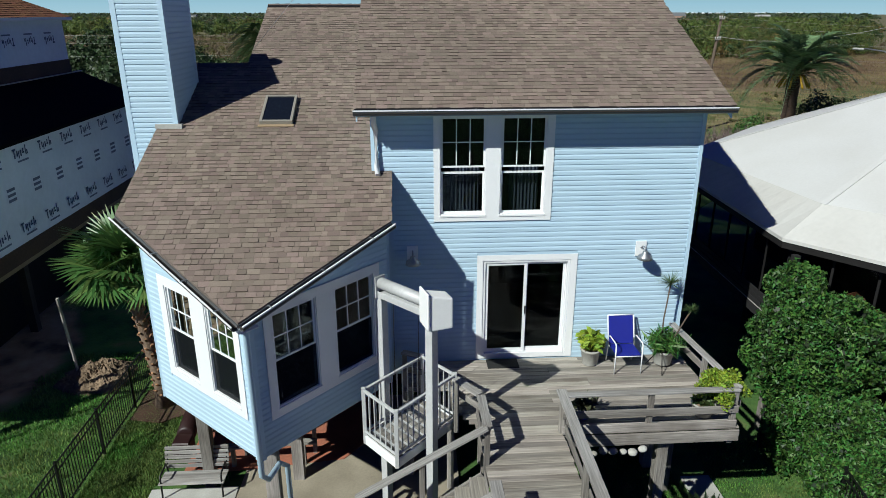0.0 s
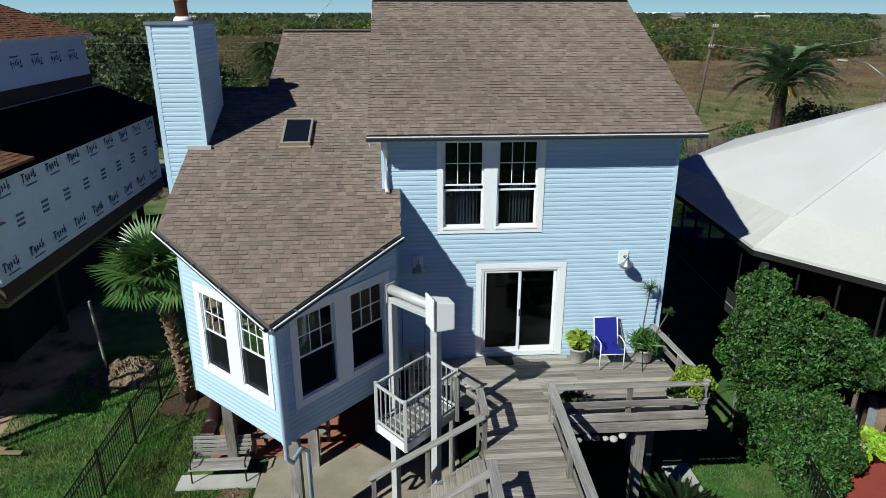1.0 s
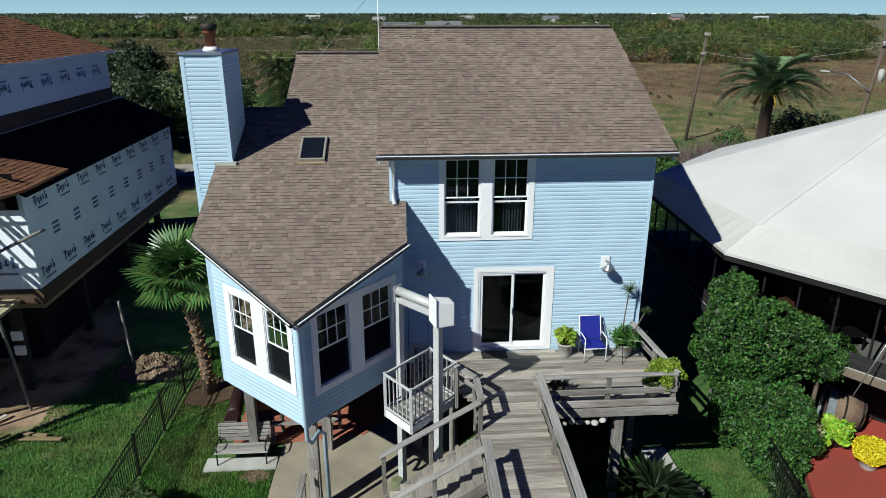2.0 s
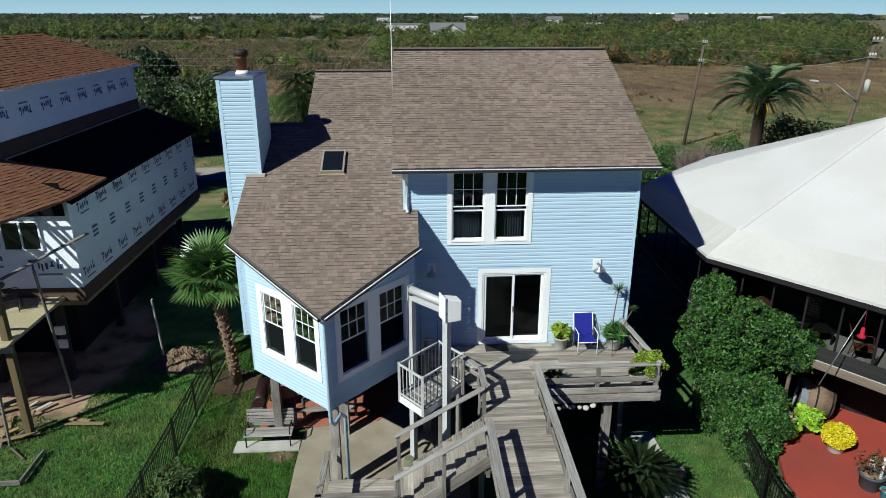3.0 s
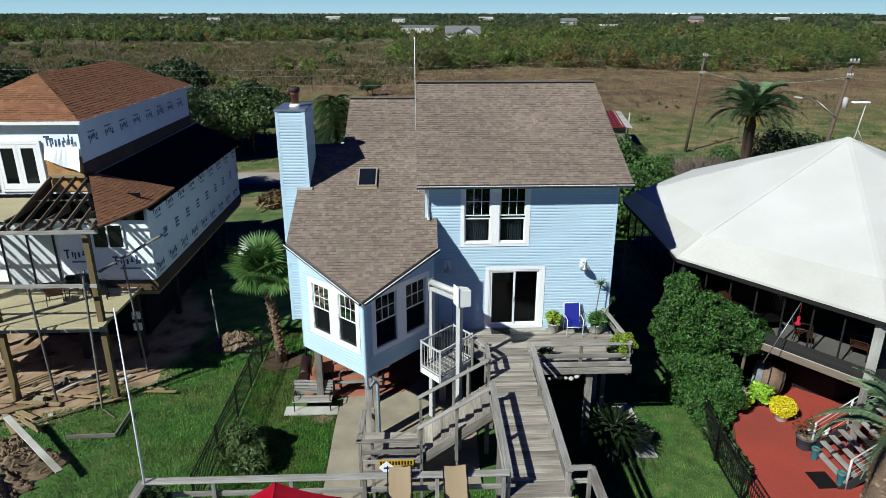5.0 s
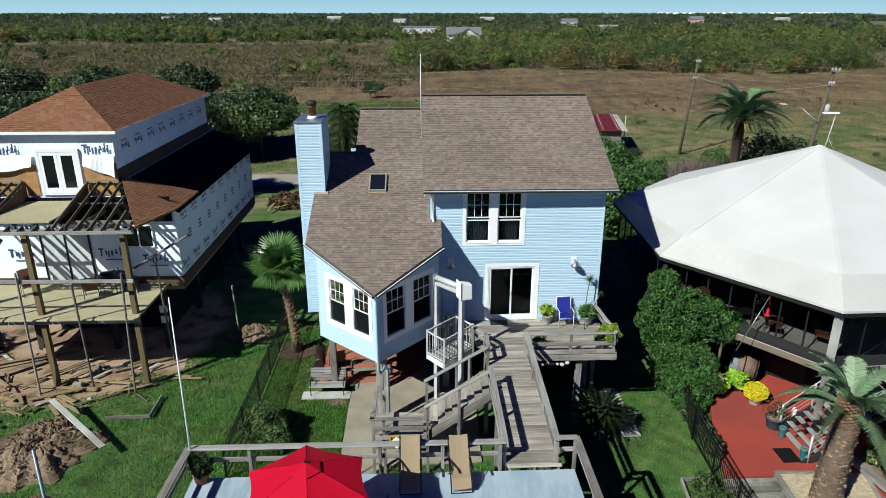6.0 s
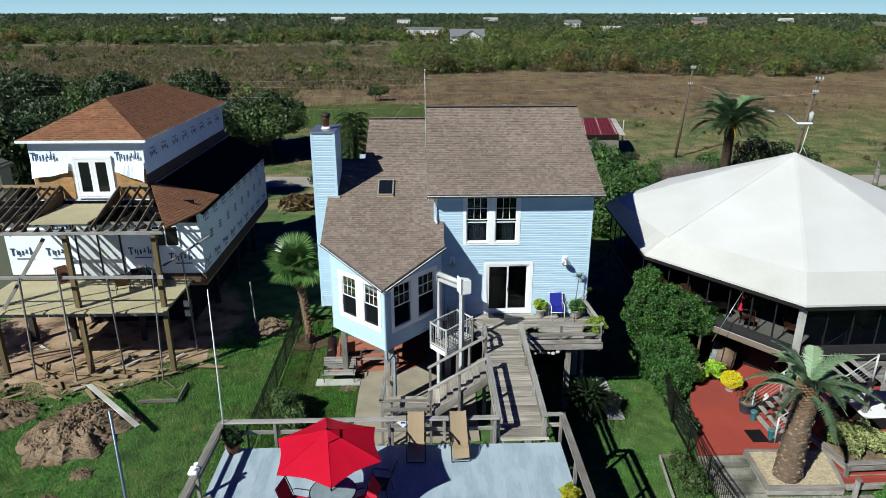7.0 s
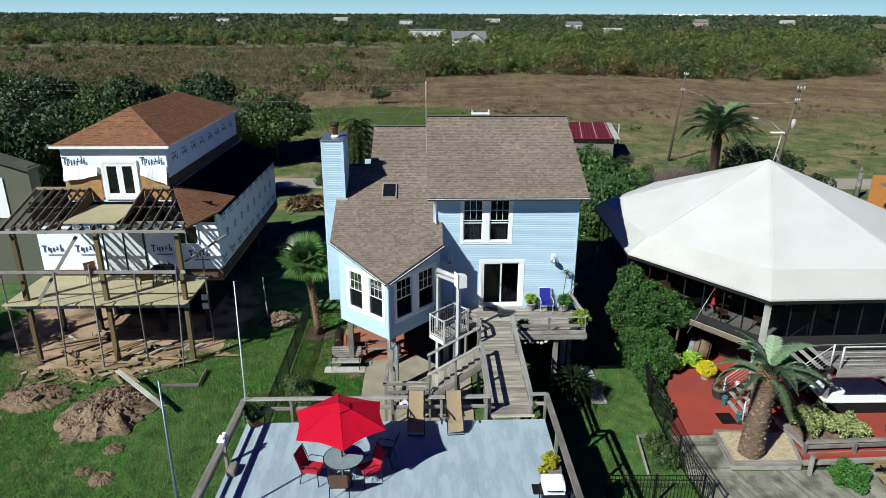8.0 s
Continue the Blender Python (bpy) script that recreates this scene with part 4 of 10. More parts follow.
def slope_axes(k):
    v = Vector((0, 1, k)).normalized()
    return v, Vector((0, -k, 1)).normalized()


def low_extents(y):
    left = -2.22 - (y - 10.05) * (2.49 / 2.37) if y < 12.42 else (-4.71 if y < 17.5 else -3.34)
    right = -2.22 + (y - 10.05) * (2.20 / 2.07) if y < 12.12 else (0.0 if y < 13.45 else -0.36)
    if 14.97 < y < 16.74:
        return [(-4.29, right)]
    return [(left, right)]


# ridge caps
def ridge_caps(parent, x0, x1, y, z, k):
    x = x0
    me = None
    while x < x1 - 0.1:
        if me is None:
            bm = bmesh.new()
            pts = [(-0.02, -0.15, -0.15 * k), (-0.02, 0, 0.02), (-0.02, 0.15, -0.15 * k), (0.28, -0.15, -0.15 * k + 0.012), (0.28, 0, 0.034), (0.28, 0.15, -0.15 * k + 0.012)]
            v = [bm.verts.new(p) for p in pts]
            for f in ((0, 3, 4, 1), (1, 4, 5, 2), (3, 5, 4), (0, 1, 2)):
                bm.faces.new([v[i] for i in f])
            bmesh.ops.recalc_face_normals(bm, faces=bm.faces)
            me = mesh_of(bm, "ridge_cap")
            me.materials.append(M_RIDGE)
        part("ridge_cap", me, None, parent, m=Matrix.Translation((x, y, z + 0.012)))
        x += 0.28


ridge_caps(roof_main, -0.6, 6.17, RIDGE, main_z(RIDGE), K_MAIN)
ridge_caps(roof_low, -3.32, -0.64, 20.72, low_z(20.72), K_LOW)
ridge_caps(roof_low, -4.7, -3.36, 17.5, low_z(17.5), K_LOW)
# dark ridge vent edge facing the deck
for x0, x1, y, zf, k in ((-0.6, 6.17, RIDGE - 0.12, main_z, K_MAIN), (-3.32, -0.64, 20.6, low_z, K_LOW)):
    part("ridge_vent", boxes(((x0, y - 0.03, zf(y) + 0.005), (x1, y + 0.05, zf(y) + 0.05))), M_BLACKMETAL, house)


def gutter(p0, p1, label="", lip=0.013):
    """An open eaves gutter with hangers from p0 to p1 along a roof edge (top inner edge)."""
    p0, p1 = Vector(p0), Vector(p1)
    m = axis_pose(p0, p1)
    L = (p1 - p0).length / 2
    prof = [(0, 0.0), (0, -0.10), (-0.075, -0.10), (-0.115, -0.02), (-0.115, 0.0), (-0.105, 0.0), (-0.105, -0.015), (-0.07, -0.09), (-0.012, -0.09), (-0.012, 0.0)]
    bm = bmesh.new()
    a = [bm.verts.new(m @ Vector((-L, y, z))) for y, z in prof]
    b = [bm.verts.new(m @ Vector((L, y, z))) for y, z in prof]
    for i in range(len(prof)):
        j = (i + 1) % len(prof)
        bm.faces.new((a[i], a[j], b[j], b[i]))
    bm.faces.new(a); bm.faces.new(b[::-1])
    bmesh.ops.recalc_face_normals(bm, faces=bm.faces)
    g = part("gutter", bm, M_GUTTER, house, label or "metal eaves gutter with debris in it")
    bm = boxes(((-L, -0.104, -0.06), (L, -0.013, -0.045)))
    bm.transform(m)
    part("leaf_litter", bm, surface("litter", (0.035, 0.028, 0.022), 0.95, fine=40, amount=0.5, bump=0.5), g)
    bm = boxes(((-L, -0.121, -0.014), (L, lip - 0.121, 0.006)))
    bm.transform(m)
    part("gutter_lip", bm, M_WHITE, g)
    n = max(2, int(L * 2 / 0.85))
    for i in range(n):
        x = -L + (i + 0.5) * 2 * L / n
        bm = boxes(((x - 0.012, -0.118, -0.004), (x + 0.012, 0.03, 0.008)))
        bm.transform(m)
        part("gutter_hanger", bm, M_STEEL, g)
    return g


z_e = main_z(EAVE)
# fascia and soffit of the main eave
part("fascia", boxes(((-0.6, EAVE + 0.005, z_e - 0.15), (6.17, EAVE + 0.035, z_e - 0.055))), M_BLUETRIM, house)
part("soffit", boxes(((-0.6, EAVE + 0.04, z_e - 0.15), (6.17, 13.48, z_e - 0.13))), M_BLUETRIM, house)
gutter((-0.64, EAVE, z_e - 0.03), (6.21, EAVE, z_e - 0.03))
for x in (-0.6, 6.15):
    part("rake_board", prism([(x, EAVE + 0.05), (x + 0.025, EAVE + 0.05), (x + 0.025, RIDGE), (x, RIDGE)], lambda a, b: main_z(b) - 0.26, lambda a, b: main_z(b) - 0.095), M_BLUETRIM, house)
# bay eaves: white fascia and gutters that climb with the cut roof edge
C3, L3, R3 = Vector((-2.22, 10.05, low_z(10.05))), Vector((-4.71, 12.42, low_z(12.42))), Vector((-0.02, 12.12, low_z(12.12)))
for a, b in ((C3, L3), (C3, R3)):
    drop = Vector((0, 0, -0.06))
    side = Vector((-0.689, -0.724, 0)) if b is L3 else Vector((0.685, -0.728, 0))
    m = axis_pose(a - side * 0.03 + Vector((0, 0, -0.13)), b - side * 0.03 + Vector((0, 0, -0.13)))
    ln = (b - a).length / 2
    bm = boxes(((-ln, -0.015, -0.07), (ln, 0.015, 0.07)))
    bm.transform(m)
    part("fascia", bm, M_WHITE, house, "white fascia board under the cut roof edge")
    # soffit strip back to the wall
    q = [a - side * 0.03, b - side * 0.03, b - side * 0.5, a - side * 0.34]
    bm = bmesh.new()
    top = [bm.verts.new(p + Vector((0, 0, -0.185))) for p in q]
    bot = [bm.verts.new(p + Vector((0, 0, -0.2))) for p in q]
    bm.faces.new(top); bm.faces.new(bot)
    for i in range(4):
        j = (i + 1) % 4
        bm.faces.new((bot[i], bot[j], top[j], top[i]))
    bmesh.ops.recalc_face_normals(bm, faces=bm.faces)
    part("soffit", bm, M_WHITE, house)
gutter(L3 + Vector((0, 0, -0.03)) + Vector((-0.003, -0.004, 0)), C3 + Vector((0, 0, -0.03)) + Vector((-0.003, -0.004, 0)), lip=0.02)
gutter(C3 + Vector((0, 0, -0.03)) + Vector((0.003, -0.004, 0)), R3 + Vector((0, 0, -0.03)) + Vector((0.003, -0.004, 0)), "pale metal eaves gutter with a broad lip", lip=0.03)
part("rake_board", prism([(-4.70, 12.45), (-4.675, 12.45), (-4.675, 14.95), (-4.70, 14.95)], lambda a, b: low_z(b) - 0.24, lambda a, b: low_z(b) - 0.095), M_BLUETRIM, house)
part("flashing", boxes(((-4.72, 14.9, low_z(14.9) + 0.01), (-4.2, 14.985, low_z(14.9) + 0.1))), M_PALESLAB, house)
# downspouts
part("downspout", tube([(-0.3, 13.05, 8.2), (-0.3, 13.2, 8.02), (-0.28, 13.42, 7.85), (-0.28, 13.42, 7.2), (-0.26, 13.3, 7.06)], 0.05, 8), M_WHITE, house, "white downspout ending on the lower roof")
part("downspout", tube([(-2.2, 10.14, 5.6), (-2.21, 10.38, 5.42), (-2.21, 10.38, 2.75), (-2.15, 10.55, 2.55), (-2.02, 10.9, 2.6), (-1.95, 11.15, 2.35), (-1.95, 11.2, 0.1)], 0.05, 8), M_BLUETRIM, house, "pale blue downspout at the bay corner")
# skylight
v_s, n_s = slope_axes(K_LOW)
ms = Matrix.Translation((-2.35, 15.5, low_z(15.5))) @ Matrix((EX, v_s, n_s)).transposed().to_4x4()
bm = boxes(((-0.33, -0.54, 0.0), (-0.28, 0.54, 0.1)), ((0.28, -0.54, 0.0), (0.33, 0.54, 0.1)), ((-0.28, -0.54, 0.0), (0.28, -0.48, 0.1)), ((-0.28, 0.48, 0.0), (0.28, 0.54, 0.1)))
bm.transform(ms)
skyl = part("skylight", bm, surface("skylight_rim", (0.45, 0.42, 0.36), 0.4, metal=0.2, amount=0.15), house, "dark skylight in a pale metal frame")
bm = boxes(((-0.28, -0.48, 0.02), (0.28, 0.48, 0.085)))
bm.transform(ms)
part("skylight_pane", bm, surface("skylight_glass", (0.012, 0.016, 0.022), 0.12, amount=0.1, bump=0, coat=0.5), skyl)
bm = boxes(((-0.36, -0.62, 0.012), (0.36, -0.545, 0.03)))
bm.transform(ms)
part("flashing", bm, M_TAN, skyl)

# stilts under the house
for x in (-4.2, -2.25, 0.2, 3.0, 5.7):
    for y in (11.3, 13.75, 17.4, 20.8, 23.8):
        if y == 11.3 and x != -2.25:
            continue
        board("stilt", (x, y, -0.05), (x, y, 2.72), 0.24, 0.24, M_WOOD, house, up=(0, 1, 0))

# wall lamps: gooseneck shades on white mounting plates
def wall_lamp(x, z):
    t = thing("wall_lamp", (x, 13.48, z), "galvanised barn lamp on a white mounting plate, fixed to the siding", "wall lamp", "barn lamps beside the door")
    part("mounting_plate", soften(boxes(((x - 0.11, 13.455, z - 0.16), (x + 0.11, 13.483, z + 0.16))), 0.006), M_WHITE, t)
    part("arm", tube([(x, 13.455, z + 0.02), (x, 13.36, z + 0.09), (x, 13.27, z + 0.1), (x, 13.22, z + 0.03)], 0.014, 6), M_STEEL, t)
    part("shade", lathe([(0.03, 0.04), (0.05, 0.03), (0.06, -0.02), (0.13, -0.06), (0.15, -0.13), (0.14, -0.13), (0.11, -0.07), (0.02, -0.03)], (x, 13.21, z)), M_STEEL, t, "galvanised bell shade")


wall_lamp(4.93, 5.44)
wall_lamp(0.36, 5.44)
# antenna mast with a guy wire
mast = thing("antenna_mast", (-0.66, 18.4, low_z(18.4)), "thin white antenna mast with a guy wire", "antenna")
part("pole", tube([(-0.66, 18.4, low_z(18.4)), (-0.66, 18.5, 12.5)], 0.011, 6), M_WHITE, mast)
part("guy_wire", tube([(-0.66, 18.5, 12.0), (-3.3, 18.0, 9.05)], 0.005, 4), M_STEEL, mast)
part("tip", boxes(((-0.69, 18.48, 12.48), (-0.63, 18.52, 12.53))), M_WHITE, mast)

# curtains upstairs
for h in up_holes:
    x0, x1 = h[0] - 0.35 + 0.08, h[1] - 0.35 - 0.08
    bm = bmesh.new()
    n = 40
    rows = []
    for z in (6.2, 7.1):
        rows.append([bm.verts.new((x0 + 0.14 + (x1 - x0 - 0.14) * i / n, 13.78 + 0.03 * math.sin(i * 1.3) + 0.015 * math.sin(i * 0.7), z)) for i in range(n + 1)])
    for i in range(n):
        bm.faces.new((rows[0][i], rows[0][i + 1], rows[1][i + 1], rows[1][i]))
    ob = single("curtain", bm, M_CURTAIN, "dark blue-grey drapes hanging behind the lower sash", "curtain", "upstairs curtains")
    mod = ob.modifiers.new("thickness", "SOLIDIFY")
    mod.thickness = 0.006

# ---- timber decks, rails and stairs ----
TOP = 3.79


def planks_x(parent, x0, x1, y0, y1, z, w=0.14, gap=0.008, thick=0.035, edge=None, seed=1):
    """Deck planks that run along x, laid one behind the other from y0 to y1."""
    r = random.Random(seed)
    y = y0
    while y < y1 - 0.02:
        b = min(w, y1 - y)
        a0, a1 = edge(y + b / 2) if edge else (x0, x1)
        a1 += r.uniform(-0.015, 0.015)
        if a1 - a0 > 3.7:
            cut = a0 + (a1 - a0) * r.choice((0.38, 0.5, 0.62))
            board("plank", (a0, y + b / 2, z - thick / 2), (cut - 0.003, y + b / 2, z - thick / 2), b - gap, thick, M_PLANK, parent)
            a0 = cut
        board("plank", (a0, y + b / 2, z - thick / 2 + r.uniform(-0.002, 0.002)), (a1, y + b / 2, z - thick / 2), b - gap, thick, M_PLANK, parent)
        y += b


CAP_STEP = itertools.cycle((0, 1, 2, 3))  # caps that meet at a corner lie a little over one another


def rail_run(parent, p0, p1, posts, top=TOP, floor=DECK, cap=0.14, boards=((0.42, 0.14),), out=None, post_low=-0.35, wood=None):
    """A railing: posts, a flat cap board, and level boards fixed to the posts."""
    p0, p1 = Vector(p0), Vector(p1)
    d = (p1 - p0).normalized()
    side = Vector(out) if out else Vector((d.y, -d.x, 0))
    for s in posts:
        q = p0 + (p1 - p0) * s
        board("post", (q.x, q.y, floor + post_low), (q.x, q.y, top - 0.04), 0.09, 0.09, M_WOOD, parent, up=(0, 1, 0))
    z = top - 0.02 + 0.004 * next(CAP_STEP)
    board("cap_board", (p0.x, p0.y, z), (p1.x, p1.y, z), cap, 0.04, wood or M_CAP, parent)
    for h, w in boards:
        a, b = p0 + side * 0.065, p1 + side * 0.065
        board("rail_board", (a.x, a.y, floor + h), (b.x, b.y, floor + h), 0.038, w, M_WOOD, parent)


deck = thing("deck", (3.4, 12.2, 0), "weathered grey timber deck raised on posts outside the sliding door", "deck")
def deck_edge(y):
    if y < 11.0:
        return (1.47, 5.98)
    if y < 11.6:
        return (1.47 - (y - 11.0) * 0.7, 5.98)
    return (0.15 if y > 12.35 else 1.02, 5.98)
planks_x(deck, 1.0, 5.98, 10.78, 13.46, DECK, edge=deck_edge, seed=2)
for y, x0, x1 in ((10.76, 1.5, 5.98), (13.3, 0.3, 5.95), (12.0, 1.1, 5.95)):
    board("joist", (x0, y, 2.9), (x1, y, 2.9), 0.04, 0.22, M_WOOD, deck)
for x in (1.05, 2.9, 5.95):
    board("joist", (x, 10.8 if x > 2 else 11.7, 2.88), (x, 13.4, 2.88), 0.04, 0.2, M_WOOD, deck)
for x, y in ((4.75, 11.05), (2.9, 11.0), (1.5, 10.7), (5.8, 12.9), (1.1, 13.2)):
    board("deck_post", (x, y, -0.05), (x, y, 2.8), 0.2 if x == 4.75 else 0.14, 0.2 if x == 4.75 else 0.14, M_WOOD, deck, up=(0, 1, 0))
# front rail of the right-hand platform, its side rail and the small pieces by the stairs
rail = thing("deck_railing", (4.4, 10.85, DECK), "weathered grey timber railing with a flat cap board", "railing", "deck railings")
rail_run(rail, (2.84, 10.86, 0), (5.92, 10.86, 0), (0.02, 0.5, 0.985), boards=((0.36, 0.14), (0.06, 0.16)), out=(0, -1, 0))
rail_run(rail, (5.93, 10.9, 0), (5.75, 13.42, 0), (0.45, 0.95), boards=((0.4, 0.14),), out=(1, 0, 0))
rail = thing("deck_railing", (1.4, 10.6, DECK), "short weathered railing beside the top of the stairs", "railing", "deck railings")
rail_run(rail, (1.44, 10.06, 0), (1.44, 10.92, 0), (0.03, 0.95), boards=((0.42, 0.12),), out=(-1, 0, 0), cap=0.15, post_low=-0.6)
rail_run(rail, (1.42, 10.95, 0), (1.05, 11.5, 0), (0.95,), boards=((0.42, 0.12),), cap=0.15)
rail = thing("deck_railing", (0.6, 12.6, DECK), "short weathered railing between the house and the lift", "railing", "deck railings")
rail_run(rail, (0.12, 12.55, 0), (0.5, 12.35, 0), (0.1, 0.95), boards=((0.42, 0.12),), cap=0.15)

# walkway to the pool deck
walkway = thing("walkway", (2.1, 7.8, 0), "long weathered timber walkway between the two decks", "walkway")
planks_x(walkway, 1.47, 2.82, 4.86, 10.78, DECK - 0.004, edge=lambda y: (1.42, 2.86), seed=3)
for x in (1.5, 2.15, 2.78):
    board("joist", (x, 4.85, 2.89), (x, 10.74, 2.89), 0.04, 0.2, M_WOOD, walkway)
for x, y in ((1.5, 5.3), (2.75, 5.3), (1.5, 7.6), (2.75, 7.6), (2.75, 9.6)):
    board("deck_post", (x, y, -0.05), (x, y, 2.8), 0.14, 0.14, M_WOOD, walkway, up=(0, 1, 0))
rail = thing("walkway_railing", (2.75, 7.9, DECK), "long weathered walkway railing with a wide cap board", "railing", "deck railings")
rail_run(rail, (2.84, 11.02, 0), (2.71, 4.95, 0), (0.03, 0.3, 0.62, 0.97), boards=((0.4, 0.14), (0.1, 0.14)), out=(1, 0, 0), cap=0.17)
rail = thing("walkway_railing", (1.37, 6.9, DECK), "long weathered walkway railing that casts a barred shadow", "railing", "deck railings")
rail_run(rail, (1.38, 8.75, 0), (1.36, 4.95, 0), (0.02, 0.5, 0.97), boards=((0.4, 0.14),), out=(-1, 0, 0), cap=0.17, post_low=-0.7)

# stairs from the walkway down to a landing
stairs = thing("stairs", (0.2, 9.2, 0), "weathered open timber stairs down to a low landing", "stairs")
LAND = 1.32
n_steps = 9
for i in range(n_steps):
    x = 1.28 - 0.235 * i
    z = DECK - (i + 1) * (DECK - LAND) / (n_steps + 1)
    board("tread", (x, 8.62, z), (x, 9.95, z), 0.26, 0.04, M_PLANK, stairs)
    board("riser", (x + 0.115, 8.64, z + 0.09), (x + 0.115, 9.93, z + 0.09), 0.025, 0.13, M_WOOD, stairs)
for y in (8.6, 9.97):
    board("stringer", (1.42, y, DECK - 0.2), (-0.85, y, LAND - 0.12), 0.05, 0.28, M_WOOD, stairs)
for y, x1 in ((8.42, 1.36), (9.8, 1.44)):
    yy = 8.52 if y < 9 else 10.05
    board("handrail", (x1, yy, TOP - 0.03), (-0.68, yy, 2.5), 0.16, 0.045, M_CAP, stairs)
    for x in (-0.6, 0.4):
        zt = 2.5 + (x + 0.68) * (TOP - 2.53) / (x1 + 0.68)
        board("post", (x, yy, 0.0 if x < 0 else 1.4), (x, yy, zt - 0.03), 0.09, 0.09, M_WOOD, stairs, up=(0, 1, 0))
landing = thing("landing", (-1.45, 9.4, 0), "low weathered timber landing with plank rails", "landing")
planks_x(landing, -2.3, -0.65, 8.62, 10.05, LAND, seed=5)
for x, y in ((-2.32, 8.52), (-2.32, 10.05), (-1.98, 8.6), (-2.05, 10.2)):
    board("post", (x, y, 0.0), (x, y, 2.08), 0.09, 0.09, M_WOOD, landing, up=(0, 1, 0))
board("cap_board", (-2.42, 8.52, 2.1), (-0.62, 8.52, 2.1), 0.15, 0.04, M_WOOD, landing)
board("cap_board", (-2.34, 8.5, 2.1), (-2.3, 10.1, 2.1), 0.15, 0.04, M_WOOD, landing)
for z in (1.78, 1.45, 1.1):
    board("rail_board", (-2.25, 8.46, z), (-0.62, 8.46, z), 0.035, 0.14, M_WOOD, landing)
for i in range(5):
    z = LAND - 0.22 * (i + 1)
    if z > 0.1:
        board("tread", (-2.2, 10.1 + 0.26 * i, z), (-0.75, 10.1 + 0.26 * i, z), 0.26, 0.04, M_WOOD, landing)

# ---- pool deck ----
BLUE = 2.95
pool_deck = thing("pool_deck", (-1.7, 1.5, 0), "blue-painted raised deck with patchy worn paint", "deck")
r = random.Random(11)
for i in range(8):
    for j in range(4):
        x0, x1 = -6.62 + 1.225 * i, -6.62 + 1.225 * (i + 1)
        y1 = 4.84 - 2.2 * j
        part("panel", boxes(((x0 + 0.001, y1 - 2.199, BLUE - 0.03), (min(x1, 3.2) - 0.001, y1, BLUE + r.uniform(-0.001, 0.001)))), M_BLUEDECK, pool_deck)
part("subfloor", boxes(((-6.6, -3.9, BLUE - 0.25), (3.18, 4.8, BLUE - 0.035))), M_WOODSTUFF, pool_deck)
for x in (-6.4, -3.2, 0.2, 3.0):
    for y in (4.6, 1.0, -3.0):
        board("deck_post", (x, y, -0.05), (x, y, BLUE - 0.2), 0.18, 0.18, M_WOOD, pool_deck, up=(0, 1, 0))
rail = thing("pool_deck_railing", (-2.6, 4.95, BLUE), "weathered grey timber railing round the blue deck", "railing", "pool deck railings")
rail_run(rail, (-6.68, 4.95, 0), (1.36, 4.95, 0), (0.01, 0.19, 0.4, 0.6, 0.8, 0.985), floor=BLUE, boards=((0.42, 0.13),), out=(0, 1, 0), cap=0.2)
rail = thing("pool_deck_railing", (-6.75, 1, BLUE), "weathered dark grey railing along the blue deck's edge", "railing", "pool deck railings")
rail_run(rail, (-6.66, 4.98, 0), (-6.84, -3.8, 0), (0.25, 0.5, 0.75), floor=BLUE, boards=((0.42, 0.13),), out=(-1, 0, 0), cap=0.2, wood=M_WOOD)
rail = thing("pool_deck_railing", (3.2, 1, BLUE), "weathered grey railing along the blue deck's edge", "railing", "pool deck railings")
rail_run(rail, (3.22, 5.1, 0), (3.24, -3.8, 0), (0.0, 0.22, 0.48, 0.75), floor=BLUE, boards=((0.42, 0.13),), out=(1, 0, 0), cap=0.2, wood=M_WOOD)
rail_run(rail, (2.72, 5.06, 0), (3.24, 5.06, 0), (0.02,), floor=BLUE, boards=((0.42, 0.13),), out=(0, 1, 0), cap=0.17)

# ---- the neighbour's round house with a white roof ----
white_house = thing("house", (16.41, 18.14, 0), "eight-sided raised house with a white coated roof and screened porch", "house")
WC = Vector((16.41, 18.14, 0))


def oct_pt(radius, k, z):
    a = math.radians(-112.5 + 45 * k)
    return Vector((WC.x + radius * math.cos(a), WC.y + radius * math.sin(a), z))


R_EAVE, R_BREAK, Z_EAVE, Z_BREAK, Z_PEAK = 9.25, 7.9, 5.12, 5.82, 8.72
BREAK_CORNER = {7: (9.64, 15.06)}
EAVE_CORNER = {6: (9.05, 22.7), 7: (8.68, 14.8), 0: (12.72, 9.43)}  # corners set off the regular octagon to fit the camera's view


def eave_pt(inset, k, z):
    k %= 8
    p = Vector((*EAVE_CORNER[k], 0)) if k in EAVE_CORNER else oct_pt(R_EAVE, k, 0)
    d = (WC - p).normalized()
    return Vector((p.x + d.x * inset, p.y + d.y * inset, z))



def break_pt(k):
    k %= 8
    return Vector((*BREAK_CORNER[k], Z_BREAK)) if k in BREAK_CORNER else oct_pt(R_BREAK, k, Z_BREAK)


